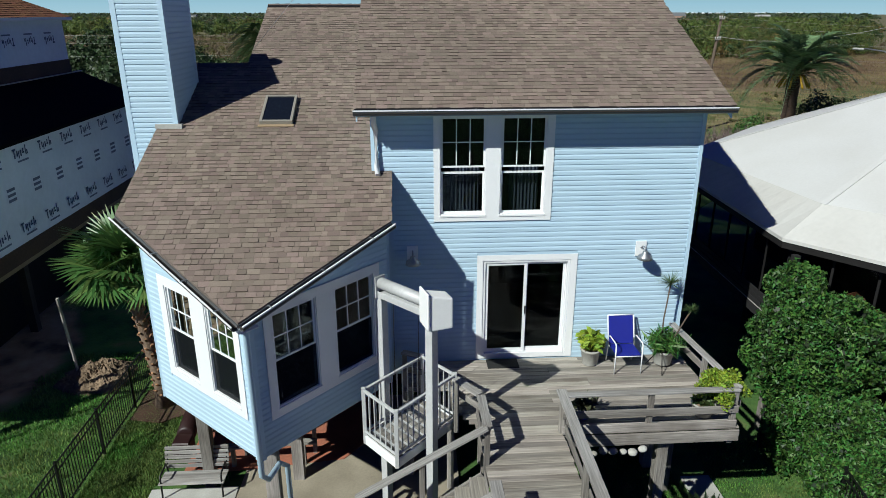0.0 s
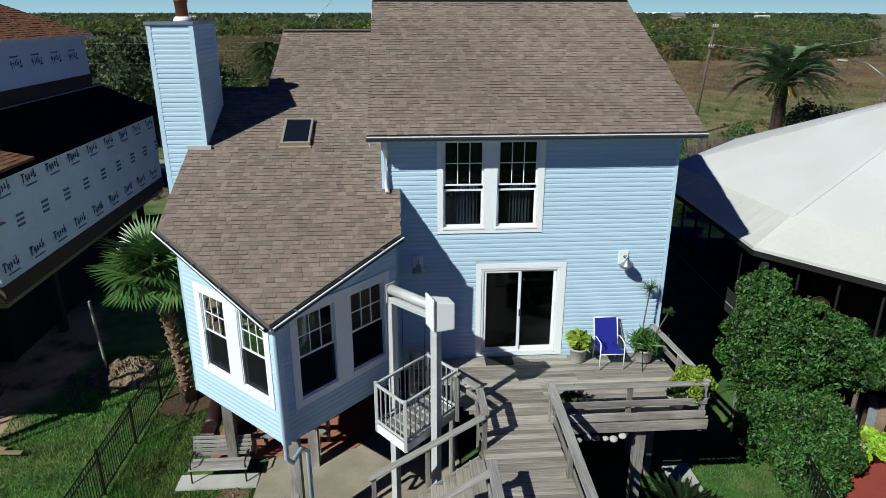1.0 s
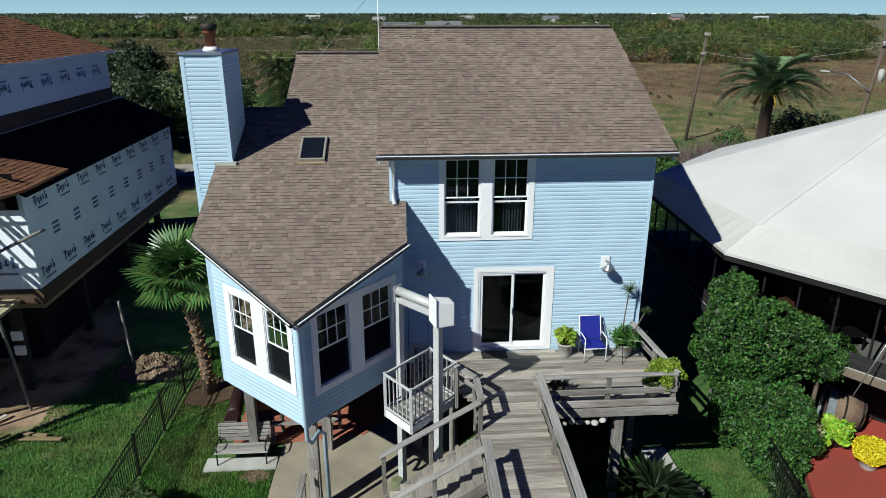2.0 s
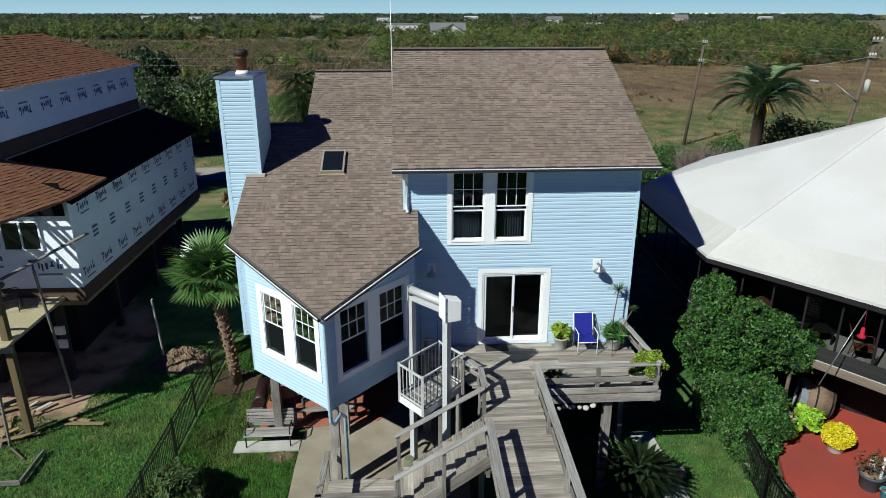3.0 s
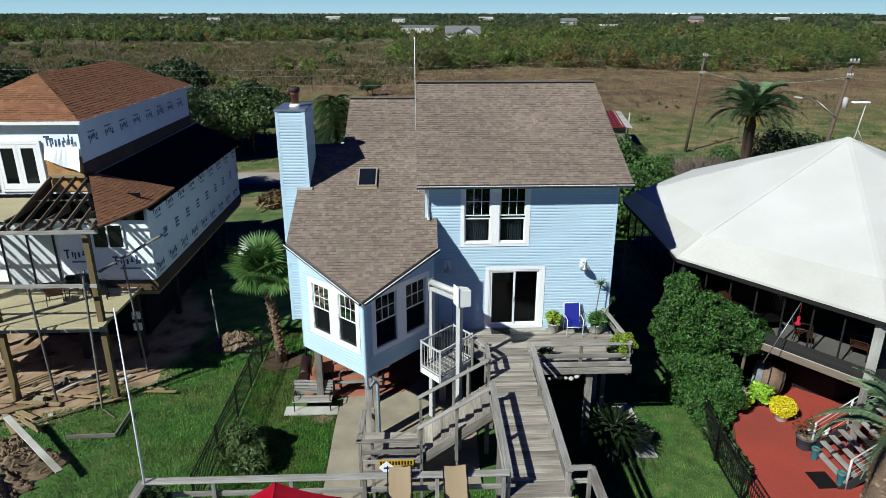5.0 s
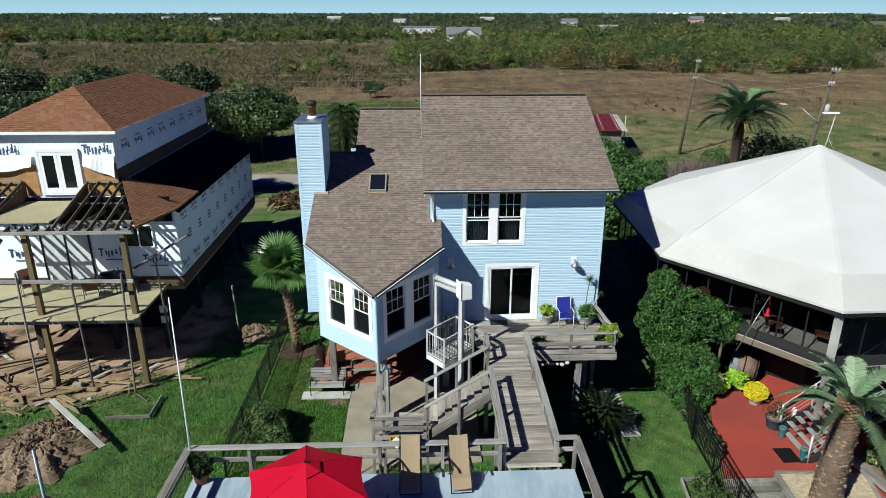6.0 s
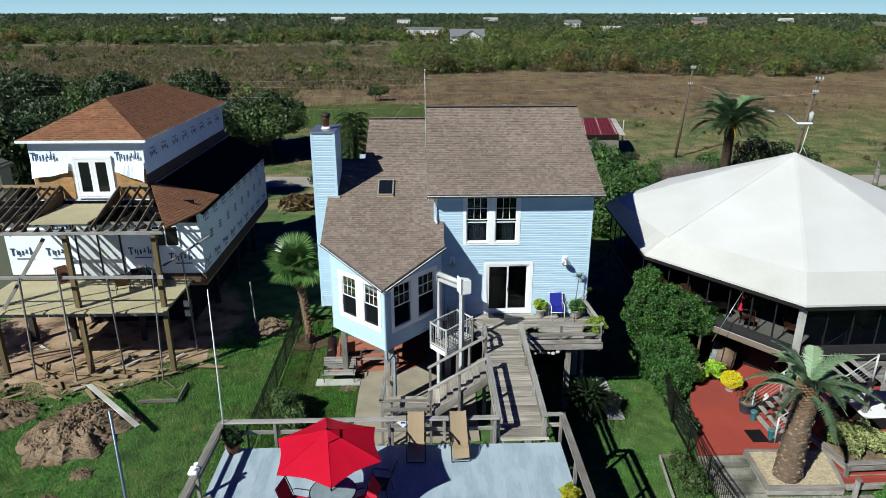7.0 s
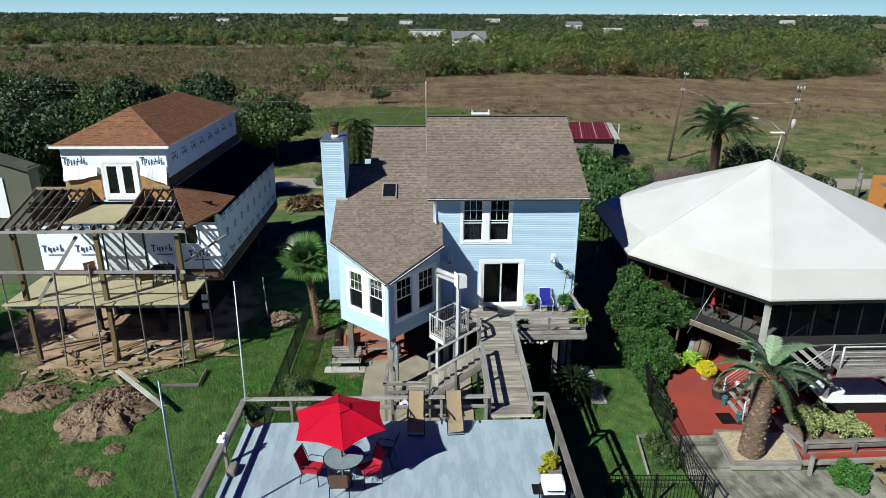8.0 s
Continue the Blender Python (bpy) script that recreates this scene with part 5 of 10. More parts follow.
for k in range(8):
    bm = bmesh.new()
    a, b, p = break_pt(k), break_pt(k + 1), Vector((WC.x + 0.12, WC.y + 0.3, Z_PEAK))
    lo = [bm.verts.new(v + Vector((0, 0, -0.08))) for v in (a, b, p)]
    hi = [bm.verts.new(v) for v in (a, b, p)]
    bm.faces.new(hi); bm.faces.new(lo[::-1])
    for i in range(3):
        j = (i + 1) % 3
        bm.faces.new((lo[i], lo[j], hi[j], hi[i]))
    bmesh.ops.recalc_face_normals(bm, faces=bm.faces)
    part("roof", bm, M_WHITEROOF, white_house, "white coated roof slope")
    board("hip_cap", a + Vector((0, 0, 0.008)), p + Vector((0, 0, 0.008)), 0.16, 0.012, M_WHITEROOF, white_house)
    bm = bmesh.new()
    c, d = eave_pt(0, k, Z_EAVE), eave_pt(0, k + 1, Z_EAVE)
    n = 14
    lo_a, lo_c, hi_a, hi_c = ([bm.verts.new(p0.lerp(p1, i / n) + Vector((0, 0, dz))) for i in range(n + 1)] for p0, p1, dz in ((a, b, -0.07), (c, d, -0.07), (a, b, 0.01), (c, d, 0.01)))
    for i in range(n):
        bm.faces.new((hi_c[i], hi_c[i + 1], hi_a[i + 1], hi_a[i]))
        bm.faces.new((lo_a[i], lo_a[i + 1], lo_c[i + 1], lo_c[i]))
        bm.faces.new((lo_c[i], lo_c[i + 1], hi_c[i + 1], hi_c[i]))
        bm.faces.new((hi_a[i], hi_a[i + 1], lo_a[i + 1], lo_a[i]))
    bm.faces.new((lo_a[0], lo_c[0], hi_c[0], hi_a[0])); bm.faces.new((hi_a[n], hi_c[n], lo_c[n], lo_a[n]))
    bmesh.ops.recalc_face_normals(bm, faces=bm.faces)
    part("roof_skirt", bm, M_WHITESKIRT, white_house, "flatter off-white roof skirt over the porch")
    board("fascia", eave_pt(0.05, k, Z_EAVE - 0.15), eave_pt(0.05, k + 1, Z_EAVE - 0.15), 0.05, 0.16, M_DARKTRIM_SHADE, white_house)
    # porch: floor, low board wall, posts and screens
    f0, f1 = eave_pt(0.42, k, 0), eave_pt(0.42, k + 1, 0)
    ax = (f1 - f0).normalized()
    board("rim_beam", f0 + Vector((0, 0, 2.75)), f1 + Vector((0, 0, 2.75)), 0.06, 0.24, M_FRAMING if k in (7,) else M_GREYBOARD, white_house)
    if k in (6, 7, 0, 1):
        for i in range(3):
            z = 2.96 + 0.14 * i
            board("wall_board", f0 + Vector((0, 0, z)), f1 + Vector((0, 0, z)), 0.03, 0.135, M_GREYBOARD, white_house)
        n = 7
        for i in range(n + 1):
            q = f0 + (f1 - f0) * (i / n)
            board("screen_post", q + Vector((0, 0, 3.3)), q + Vector((0, 0, 4.95)), 0.055 if 0 < i < n else 0.11, 0.05, M_DARKTRIM_SHADE, white_house, up=(ax.y, -ax.x, 0))
        bm = bmesh.new()
        v = [bm.verts.new(p) for p in (f0 + Vector((0, 0, 3.31)), f1 + Vector((0, 0, 3.31)), f1 + Vector((0, 0, 4.93)), f0 + Vector((0, 0, 4.93)))]
        bm.faces.new(v)
        sc = part("insect_screen", bm, M_SCREEN, white_house)
        board("deck_post", f0 + Vector((0, 0, -0.05)), f0 + Vector((0, 0, 2.7)), 0.16, 0.16, M_WOOD, white_house, up=(0, 1, 0))
for k in (6, 7, 0, 1):
    a, b, c, d = oct_pt(R_BREAK, k, Z_BREAK), oct_pt(R_BREAK, k + 1, Z_BREAK), Vector((WC.x + 0.12, WC.y + 0.3, Z_PEAK)), None
part("porch_floor", prism([eave_pt(0.4, k, 0)[:2] for k in range(8)], 2.7, 2.9), surface("porch_carpet", (0.5, 0.48, 0.45), 0.9, fine=8, amount=0.2), white_house, "pale grey porch floor")
# inner wall and ceiling coloured near-black in place of porch shade
part("inner_wall", prism([oct_pt(5.6, k, 0)[:2] for k in range(8)], 0.0, 5.6), M_DARKTRIM_SHADE, white_house, "inner house wall behind the porch, coloured near-black as shade")
part("porch_ceiling", prism([eave_pt(0.2, k, 0)[:2] for k in range(8)], 4.95, 4.99), M_DARKTRIM_SHADE, white_house)

# ---- the neighbour's unfinished house, wrapped in white sheeting ----
site = thing("house", (-15.4, 22, 0), "unfinished raised house in white building wrap with russet shingle roofs", "house")
# upper storey
up_out = [(-17.85, 17.4), (-12.95, 17.4), (-12.95, 29.5), (-17.85, 29.5)]
part("wall", prism(up_out, 7.1, 9.72), M_WRAP, site, "white building wrap over upper walls")
part("wall", prism([(-12.97, 17.38), (-17.8, 17.38), (-17.8, 29.5), (-12.97, 29.5)], 5.5, 7.1), M_WRAP, site)
part("wall", prism([(-19.7, 17.35), (-10.92, 17.35), (-10.92, 30.3), (-19.7, 30.3)], 3.5, 6.48), M_WRAP, site, "white building wrap over lower walls")
part("sill_band", prism([(-19.74, 17.32), (-10.88, 17.32), (-10.88, 30.34), (-19.74, 30.34)], 3.02, 3.5), M_BROWNWALL, site, "bare brown sheathing below the wrap")
part("sheathing_band", boxes(((-12.96, 17.38, 7.4), (-12.92, 29.5, 8.15))), M_BROWNWALL, site, "bare brown sheathing above the lower roof")
part("floor_slab", boxes(((-19.7, 17.4, 2.85), (-10.95, 30.3, 3.05))), M_NEWWOOD, site)
rx, ry0, ry1, zr, ze = -15.4, 20.0, 26.8, 11.15, 9.72
E_OUT = [(-18.15, 17.1), (-12.68, 17.1), (-12.68, 29.75), (-18.15, 29.75)]
hip_faces = []
for name, pts in (("s", [(*E_OUT[0], ze), (*E_OUT[1], ze), (rx, ry0, zr)]), ("e", [(*E_OUT[1], ze), (*E_OUT[2], ze), (rx, ry1, zr), (rx, ry0, zr)]), ("n", [(*E_OUT[2], ze), (*E_OUT[3], ze), (rx, ry1, zr)]), ("w", [(*E_OUT[3], ze), (*E_OUT[0], ze), (rx, ry0, zr), (rx, ry1, zr)])):
    bm = bmesh.new()
    hi = [bm.verts.new(p) for p in pts]
    lo = [bm.verts.new((p[0], p[1], p[2] - 0.1)) for p in pts]
    bm.faces.new(hi); bm.faces.new(lo[::-1])
    for i in range(len(pts)):
        j = (i + 1) % len(pts)
        bm.faces.new((lo[i], lo[j], hi[j], hi[i]))
    bmesh.ops.recalc_face_normals(bm, faces=bm.faces)
    hip_faces.append(part("roof", bm, M_RUSSET, site, "new russet shingle hip roof"))
# lower lean-to roof along the side
bm = bmesh.new()
pts = [(-12.95, 17.45, 7.62), (-10.6, 17.0, 6.5), (-10.6, 30.5, 6.5), (-12.95, 30.3, 7.62)]
hi = [bm.verts.new(p) for p in pts]
lo = [bm.verts.new((p[0], p[1], p[2] - 0.1)) for p in pts]
bm.faces.new(hi); bm.faces.new(lo[::-1])
for i in range(4):
    j = (i + 1) % 4
    bm.faces.new((lo[i], lo[j], hi[j], hi[i]))
bmesh.ops.recalc_face_normals(bm, faces=bm.faces)
part("roof", bm, M_BLACKROOF, site, "lean-to roof in black underlay, partly shingled")
west_slope = bmesh.new()
pts = [(-19.95, 17.4, 6.5), (-17.86, 17.45, 7.4), (-17.86, 30.3, 7.4), (-19.95, 30.5, 6.5)]
hi = [west_slope.verts.new(p) for p in pts]
lo = [west_slope.verts.new((p[0], p[1], p[2] - 0.1)) for p in pts]
west_slope.faces.new(hi); west_slope.faces.new(lo[::-1])
for i in range(4):
    west_slope.faces.new((lo[i], lo[(i + 1) % 4], hi[(i + 1) % 4], hi[i]))
bmesh.ops.recalc_face_normals(west_slope, faces=west_slope.faces)
part("roof", west_slope, M_BLACKROOF, site, "lean-to roof in black underlay")
for x in (-19.5, -17.6, -14.3, -12.0):
    for y in (17.6, 21.8, 26, 30):
        board("stilt", (x, y, -0.05), (x, y, 2.9), 0.25, 0.25, M_PILING, site, up=(0, 1, 0))
# walls added to cut light under the floor, coloured near-black as its shade
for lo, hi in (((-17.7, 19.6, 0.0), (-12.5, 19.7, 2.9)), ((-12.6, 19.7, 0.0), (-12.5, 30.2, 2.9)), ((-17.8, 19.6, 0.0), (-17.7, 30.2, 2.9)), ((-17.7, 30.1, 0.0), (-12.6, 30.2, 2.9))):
    part("partition", boxes((lo, hi)), M_DARKTRIM_SHADE, site, "near-black wall added to keep the space under the floor dark")
# porch in front
board("beam", (-19.4, 14.2, 6.55), (-11.3, 14.2, 6.55), 0.09, 0.2, M_CAP, site)
for x in (-18.9, -15.3, -11.75):
    board("porch_post", (x, 14.3, -0.05), (x, 14.3, 6.5), 0.2, 0.2, M_TREATED, site, up=(0, 1, 0))
part("porch_deck", boxes(((-19.75, 14.1, 3.1), (-11.55, 17.3, 3.2))), M_PLY, site, "bare plywood porch deck")
for i in range(5):
    x0 = -19.8 + 1.665 * i
    board("edge_board", (x0, 14.08, 2.98), (x0 + 1.6, 14.08, 2.98), 0.06, 0.2, M_CAP, site)
    board("edge_board", (x0 + 0.05, 13.92, 3.17), (x0 + 1.62, 13.92, 3.17), 0.3, 0.06, M_PLY, site)

# shingled corner of the lean-to and its hip over the porch
def face_slab(parent, name, pts, material, label="", thick=0.06):
    bm = bmesh.new()
    hi = [bm.verts.new(p) for p in pts]
    lo = [bm.verts.new((p[0], p[1], p[2] - thick)) for p in pts]
    bm.faces.new(hi); bm.faces.new(lo[::-1])
    for i in range(len(pts)):
        j = (i + 1) % len(pts)
        bm.faces.new((lo[i], lo[j], hi[j], hi[i]))
    bmesh.ops.recalc_face_normals(bm, faces=bm.faces)
    return part(name, bm, material, parent, label)


def shingles_over(parent, pts, exposure, width, material, seed=1, lift=0.012):
    """Shingle rows over a flat polygon whose first two points are the eave."""
    rg = np.random.default_rng(seed)
    p = [Vector(q) for q in pts]
    u = (p[1] - p[0]).normalized()
    n = u.cross(p[2] - p[0]).normalized()
    if n.z < 0:
        n = -n
    v = n.cross(u)
    if (p[2] - p[0]).dot(v) < 0:
        v = -v
    flat = [((q - p[0]).dot(u), (q - p[0]).dot(v)) for q in p]
    v_len = max(q[1] for q in flat)

    def extents(h):
        xs = []
        for (a, b), (c, d) in zip(flat, flat[1:] + flat[:1]):
            if (b - h) * (d - h) < 0:
                xs.append(a + (c - a) * (h - b) / (d - b))
        return [(min(xs), max(xs))] if len(xs) >= 2 else []

    tabs = tabs_on(v_len, extents, exposure, width, rg)
    if tabs:
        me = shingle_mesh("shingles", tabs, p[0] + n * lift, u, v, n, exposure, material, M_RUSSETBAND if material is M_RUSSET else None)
        tagged(part("shingles", me, None, parent), kind="stuff")


corner_pts = [(-10.58, 16.95, 6.63), (-10.58, 19.6, 6.63), (-12.94, 17.6, 7.77)]
hip_pts = [(-11.2, 14.15, 6.7), (-10.58, 16.95, 6.625), (-12.94, 17.6, 7.765)]
cr = face_slab(site, "roof", corner_pts, M_RUSSET, "russet shingles on the lean-to corner")
shingles_over(cr, corner_pts, 0.14, 0.2, M_RUSSET, 3)
hp = face_slab(site, "roof", hip_pts, M_RUSSET, "russet shingled hip over the porch corner")
shingles_over(hp, [hip_pts[1], hip_pts[0], hip_pts[2]], 0.14, 0.2, M_RUSSET, 4)
for i, (a, b, c, d) in enumerate((((*E_OUT[0], ze), (*E_OUT[1], ze), (rx, ry0, zr), None), ((*E_OUT[1], ze), (*E_OUT[2], ze), (rx, ry1, zr), (rx, ry0, zr)))):
    shingles_over(hip_faces[i], [q for q in (a, b, c, d) if q], 0.14, 0.2, M_RUSSET, 7 + i)
board("fascia", (-18.15, 17.08, ze - 0.05), (-12.66, 17.08, ze - 0.05), 0.03, 0.12, M_WHITE, site)
board("fascia", (-12.66, 17.1, ze - 0.05), (-12.66, 29.75, ze - 0.05), 0.03, 0.12, M_WHITE, site)
board("flashing", (-12.88, 17.6, 7.64), (-12.88, 30.2, 7.64), 0.14, 0.03, M_STEEL, site)

# upper front: strand board, torn wrap, french doors
for x0, x1, z1 in ((-17.8, -16.15, 8.35), (-14.25, -12.95, 8.4)):
    part("sheathing", boxes(((x0, 17.34, 7.1), (x1, 17.4, z1))), M_OSB, site, "bare strand board beside the french doors")
for x0, x1, za, zb in ((-17.8, -16.2, 8.05, 8.3), (-14.2, -12.98, 8.35, 7.85)):
    bm = bmesh.new()
    n = 8
    lowv, topv = [], []
    for i in range(n + 1):
        s = i / n
        x = x0 + (x1 - x0) * s
        zl = za + (zb - za) * s + 0.03 * math.sin(i * 1.1)
        lowv.append(bm.verts.new((x, 17.16 - 0.05 * math.sin(i * 0.9), zl)))
        topv.append(bm.verts.new((x, 17.33, 8.75)))
    for i in range(n):
        bm.faces.new((lowv[i], lowv[i + 1], topv[i + 1], topv[i]))
    ob = part("loose_wrap", bm, M_WRAP, site, "torn loose flap of white wrap")
    ob.modifiers.new("thickness", "SOLIDIFY").thickness = 0.01
fd = part("french_door", boxes(((-16.05, 17.3, 7.12), (-15.93, 17.4, 9.0)), ((-14.47, 17.3, 7.12), (-14.35, 17.4, 9.0)), ((-15.93, 17.3, 8.88), (-14.47, 17.4, 9.0)), ((-15.93, 17.3, 7.12), (-14.47, 17.4, 7.2))), M_WHITE, site, "white french doors with dark glass")
for x0 in (-15.92, -15.19):
    x1 = x0 + 0.72
    part("door_leaf", boxes(((x0, 17.3, 7.21), (x0 + 0.13, 17.36, 8.87)), ((x1 - 0.13, 17.3, 7.21), (x1, 17.36, 8.87)), ((x0 + 0.13, 17.3, 7.21), (x1 - 0.13, 17.36, 7.42)), ((x0 + 0.13, 17.3, 8.74), (x1 - 0.13, 17.36, 8.87))), M_WHITE, fd)
    part("pane", boxes(((x0 + 0.13, 17.33, 7.42), (x1 - 0.13, 17.338, 8.74))), surface("door_glass", (0.008, 0.01, 0.012), 0.08, amount=0.1, bump=0), fd)

# porch roof: open rafters either side of a plywood floor
for a, b in ((-19.2, -16.75), (-14.15, -11.4)):
    n = 7
    for i in range(n):
        x = a + (b - a) * i / (n - 1)
        end = 1.0 if a < -17 else min(1.0, max(0.12, (-11.35 - x) / 1.5))
        board("rafter", (x, 14.1, 6.7), (x, 14.1 + 3.2 * end, 6.7 + 0.96 * end), 0.045, 0.14, M_FRAMING, site)
    board("purlin", (a, 17.25, 7.7), (b if a < -17 else -12.9, 17.25, 7.7), 0.05, 0.14, M_NEWWOOD, site)
    board("blocking", (a, 16.0, 7.12), (b if a < -17 else -12.3, 16.0, 7.12), 0.09, 0.04, M_FRAMING, site)
    board("ceiling_joist", (a, 15.2, 6.6), (b, 15.2, 6.6), 0.05, 0.14, M_WOOD, site)
# black panel added, sized to what shows between the rafters in camera view
part("felt_panel", boxes(((-19.65, 17.16, 6.0), (-10.97, 17.2, 7.05))), M_BLACKROOF, site, "black panel on the wall, seen between the rafters")
for x in (-18.3, -17.4, -13.6, -12.4):
    board("tie_beam", (x, 14.2, 6.5), (x, 17.15, 6.5), 0.05, 0.2, M_FRAMING, site)
part("balcony_floor", boxes(((-16.6, 14.3, 6.86), (-14.3, 17.3, 6.92))), M_PLY, site, "bare plywood balcony floor over the porch")
for x in (-16.68, -14.22):
    face = [(x, 14.2, 6.75), (x, 17.3, 7.0), (x, 17.3, 7.6)]
    bm = bmesh.new()
    lo = [bm.verts.new(p) for p in face]
    hi = [bm.verts.new((p[0] + 0.03, p[1], p[2])) for p in face]
    bm.faces.new(lo); bm.faces.new(hi[::-1])
    for i in range(3):
        bm.faces.new((lo[i], lo[(i + 1) % 3], hi[(i + 1) % 3], hi[i]))
    bmesh.ops.recalc_face_normals(bm, faces=bm.faces)
    part("cheek_board", bm, M_BROWNWALL, site)
for i in range(17):
    x = -19.2 + 0.49 * i
    board("rafter_tail", (x, 13.85, 6.62), (x, 14.3, 6.72), 0.045, 0.14, M_FRAMING, site)
board("sub_fascia", (-19.3, 13.85, 6.62), (-11.2, 13.85, 6.62), 0.035, 0.14, M_CAP, site)
# dark openings of the lower front
for x0, x1, z0, z1, sash in ((-16.5, -14.6, 3.3, 5.9, True), (-13.05, -11.95, 4.88, 5.76, False)):
    part("window", boxes(((x0 - 0.06, 17.28, z0 - 0.06), (x0, 17.36, z1 + 0.06)), ((x1, 17.28, z0 - 0.06), (x1 + 0.06, 17.36, z1 + 0.06)), ((x0, 17.28, z1), (x1, 17.36, z1 + 0.06)), ((x0, 17.28, z0 - 0.06), (x1, 17.36, z0))), M_BLACKMETAL if sash else M_WHITE, site, "dark framed opening in the wrapped wall")
    part("pane", boxes(((x0, 17.31, z0), (x1, 17.33, z1))), surface("sheet_glass", (0.75, 0.8, 0.82) if sash else (0.01, 0.01, 0.012), 0.25, amount=0.2, bump=0), site)
    m = (x0 + x1) / 2
    board("mullion", (m, 17.3, z0), (m, 17.3, z1), 0.06, 0.05, M_BLACKMETAL if sash else M_WHITE, site, up=(0, 1, 0))

# printed marks on the wrap, as plain slanted bars in the print's colours
BAR, BARLIGHT = (mesh_of(boxes(((-0.5, -0.5, -0.001), (0.5, 0.5, 0.002))), "printed_bar") for _ in range(2))
BAR.materials.append(M_INK)
BARLIGHT.materials.append(M_INKLIGHT)


def wrap_mark(p, u, up, size):
    """A dark word-long block with a smaller pale line under it, printed on the wrap."""
    p, u, up = Vector(p), Vector(u), Vector(up)
    n = u.cross(up)
    r = Matrix((u, up, n)).transposed().to_4x4()
    m = Matrix.Translation(p + n * 0.006) @ r
    for x, y, w, h in ((-0.42, 0.15, 0.2, 0.06), (-0.42, 0.0, 0.06, 0.3), (-0.24, 0.0, 0.05, 0.2), (-0.15, -0.06, 0.05, 0.24), (-0.02, -0.02, 0.07, 0.2), (0.14, -0.02, 0.12, 0.05), (0.14, 0.06, 0.05, 0.14), (0.3, 0.05, 0.05, 0.34), (0.38, -0.03, 0.06, 0.15)):
        part("printed_bar", BAR, None, site, m=m @ Matrix.Translation((x * size, y * size, 0)) @ Matrix.Diagonal((w * size, h * size, 1, 1)))
    part("printed_line", BARLIGHT, None, site, m=m @ Matrix.Translation((0.05 * size, -0.28 * size, 0)) @ Matrix.Diagonal((0.7 * size, 0.06 * size, 1, 1)))


for i in range(9):
    y = 18.3 + 1.42 * i
    wrap_mark((-10.9, y, 6.05), (0, 1, 0), (0, 0, 1), 0.85)
    wrap_mark((-10.9, y - 0.35, 3.95), (0, 1, 0), (0, 0, 1), 0.85)
    for k in range(3):
        part("printed_line", boxes(((-10.914, y + 0.35, 4.8 + 0.15 * k), (-10.908, y + 0.75, 4.88 + 0.15 * k))), M_INKLIGHT, site)
for i in range(8):
    wrap_mark((-12.93, 18.4 + 1.4 * i, 8.95), (0, -1, 0), (0, 0, -1), 0.8)
for x in (-17.2, -13.6):
    wrap_mark((x, 17.33, 8.98), (1, 0, 0), (0, 0, 1), 1.1)
for x, z in ((-19.0, 4.6), (-17.4, 4.6), (-13.7, 4.6), (-11.9, 4.3), (-17.0, 5.7), (-13.6, 5.9)):
    wrap_mark((x, 17.33, z), (1, 0, 0), (0, 0, 1), 1.1)

# temporary rail, props and braces of the porch
board("brace", (-19.6, 13.55, 4.88), (-11.3, 13.55, 4.84), 0.04, 0.14, M_CAP, site)
board("brace", (-16.1, 14.2, 6.3), (-18.2, 14.0, 3.3), 0.04, 0.14, M_WOOD, site)
board("brace", (-11.6, 14.4, 5.0), (-10.4, 17.2, 5.4), 0.14, 0.04, M_WOOD, site)
for a, b in (((-16.95, 13.45, 4.9), (-17.5, 13.9, 0)), ((-15.4, 13.45, 5.25), (-15.75, 13.8, 0)), ((-13.5, 13.45, 4.8), (-13.8, 14.1, 0)), ((-11.65, 13.45, 5.2), (-12.05, 13.75, 0)), ((-11.0, 15.0, 5.0), (-11.4, 16.3, 0)), ((-19.3, 13.5, 4.8), (-20.3, 15.0, 0)), ((-9.2, 18.3, 2.6), (-9.2, 18.6, 0))):
    board("prop", a, b, 0.05, 0.09, M_WOOD, site, up=(0, 1, 0))
for z in (1.75, 1.25):
    single("meter_box", soften(boxes(((-12.18, 17.4, z), (-11.85, 17.5, z + 0.32))), 0.02), M_PLASTICWHITE, "white electric meter box on a piling", "meter box", "meter boxes")
# scattered building timber
r = random.Random(4)
for a, b in (((-17.5, 14.5), (-13.6, 13.9)), ((-16.7, 14.1), (-14.6, 16.7)), ((-16.3, 15.0), (-12.4, 14.2)), ((-18.5, 14.2), (-16.4, 13.2)), ((-15.9, 13.2), (-14.1, 13.9)), ((-14.6, 13.1), (-13.4, 12.2)), ((-14.9, 12.9), (-14.2, 12.1)), ((-19.0, 16.0), (-15.5, 17.5)), ((-13.0, 13.6), (-12.2, 14.5)), ((-10.9, 14.7), (-9.7, 14.6)), ((-18.0, 12.3), (-17.3, 12.7)), ((-16.3, 12.6), (-15.6, 12.2)), ((-18.7, 15.4), (-17.1, 14.1)), ((-13.6, 15.3), (-11.2, 16.6))):
    z = r.uniform(0.05, 0.12)
    ob = board("timber_offcut", (*a, z), (*b, z + r.uniform(0, 0.08)), r.choice((0.09, 0.14)), 0.04, M_NEWWOOD, None)
    tagged(ob, "loose length of new timber lying on bare soil", "timber", "scattered timber")
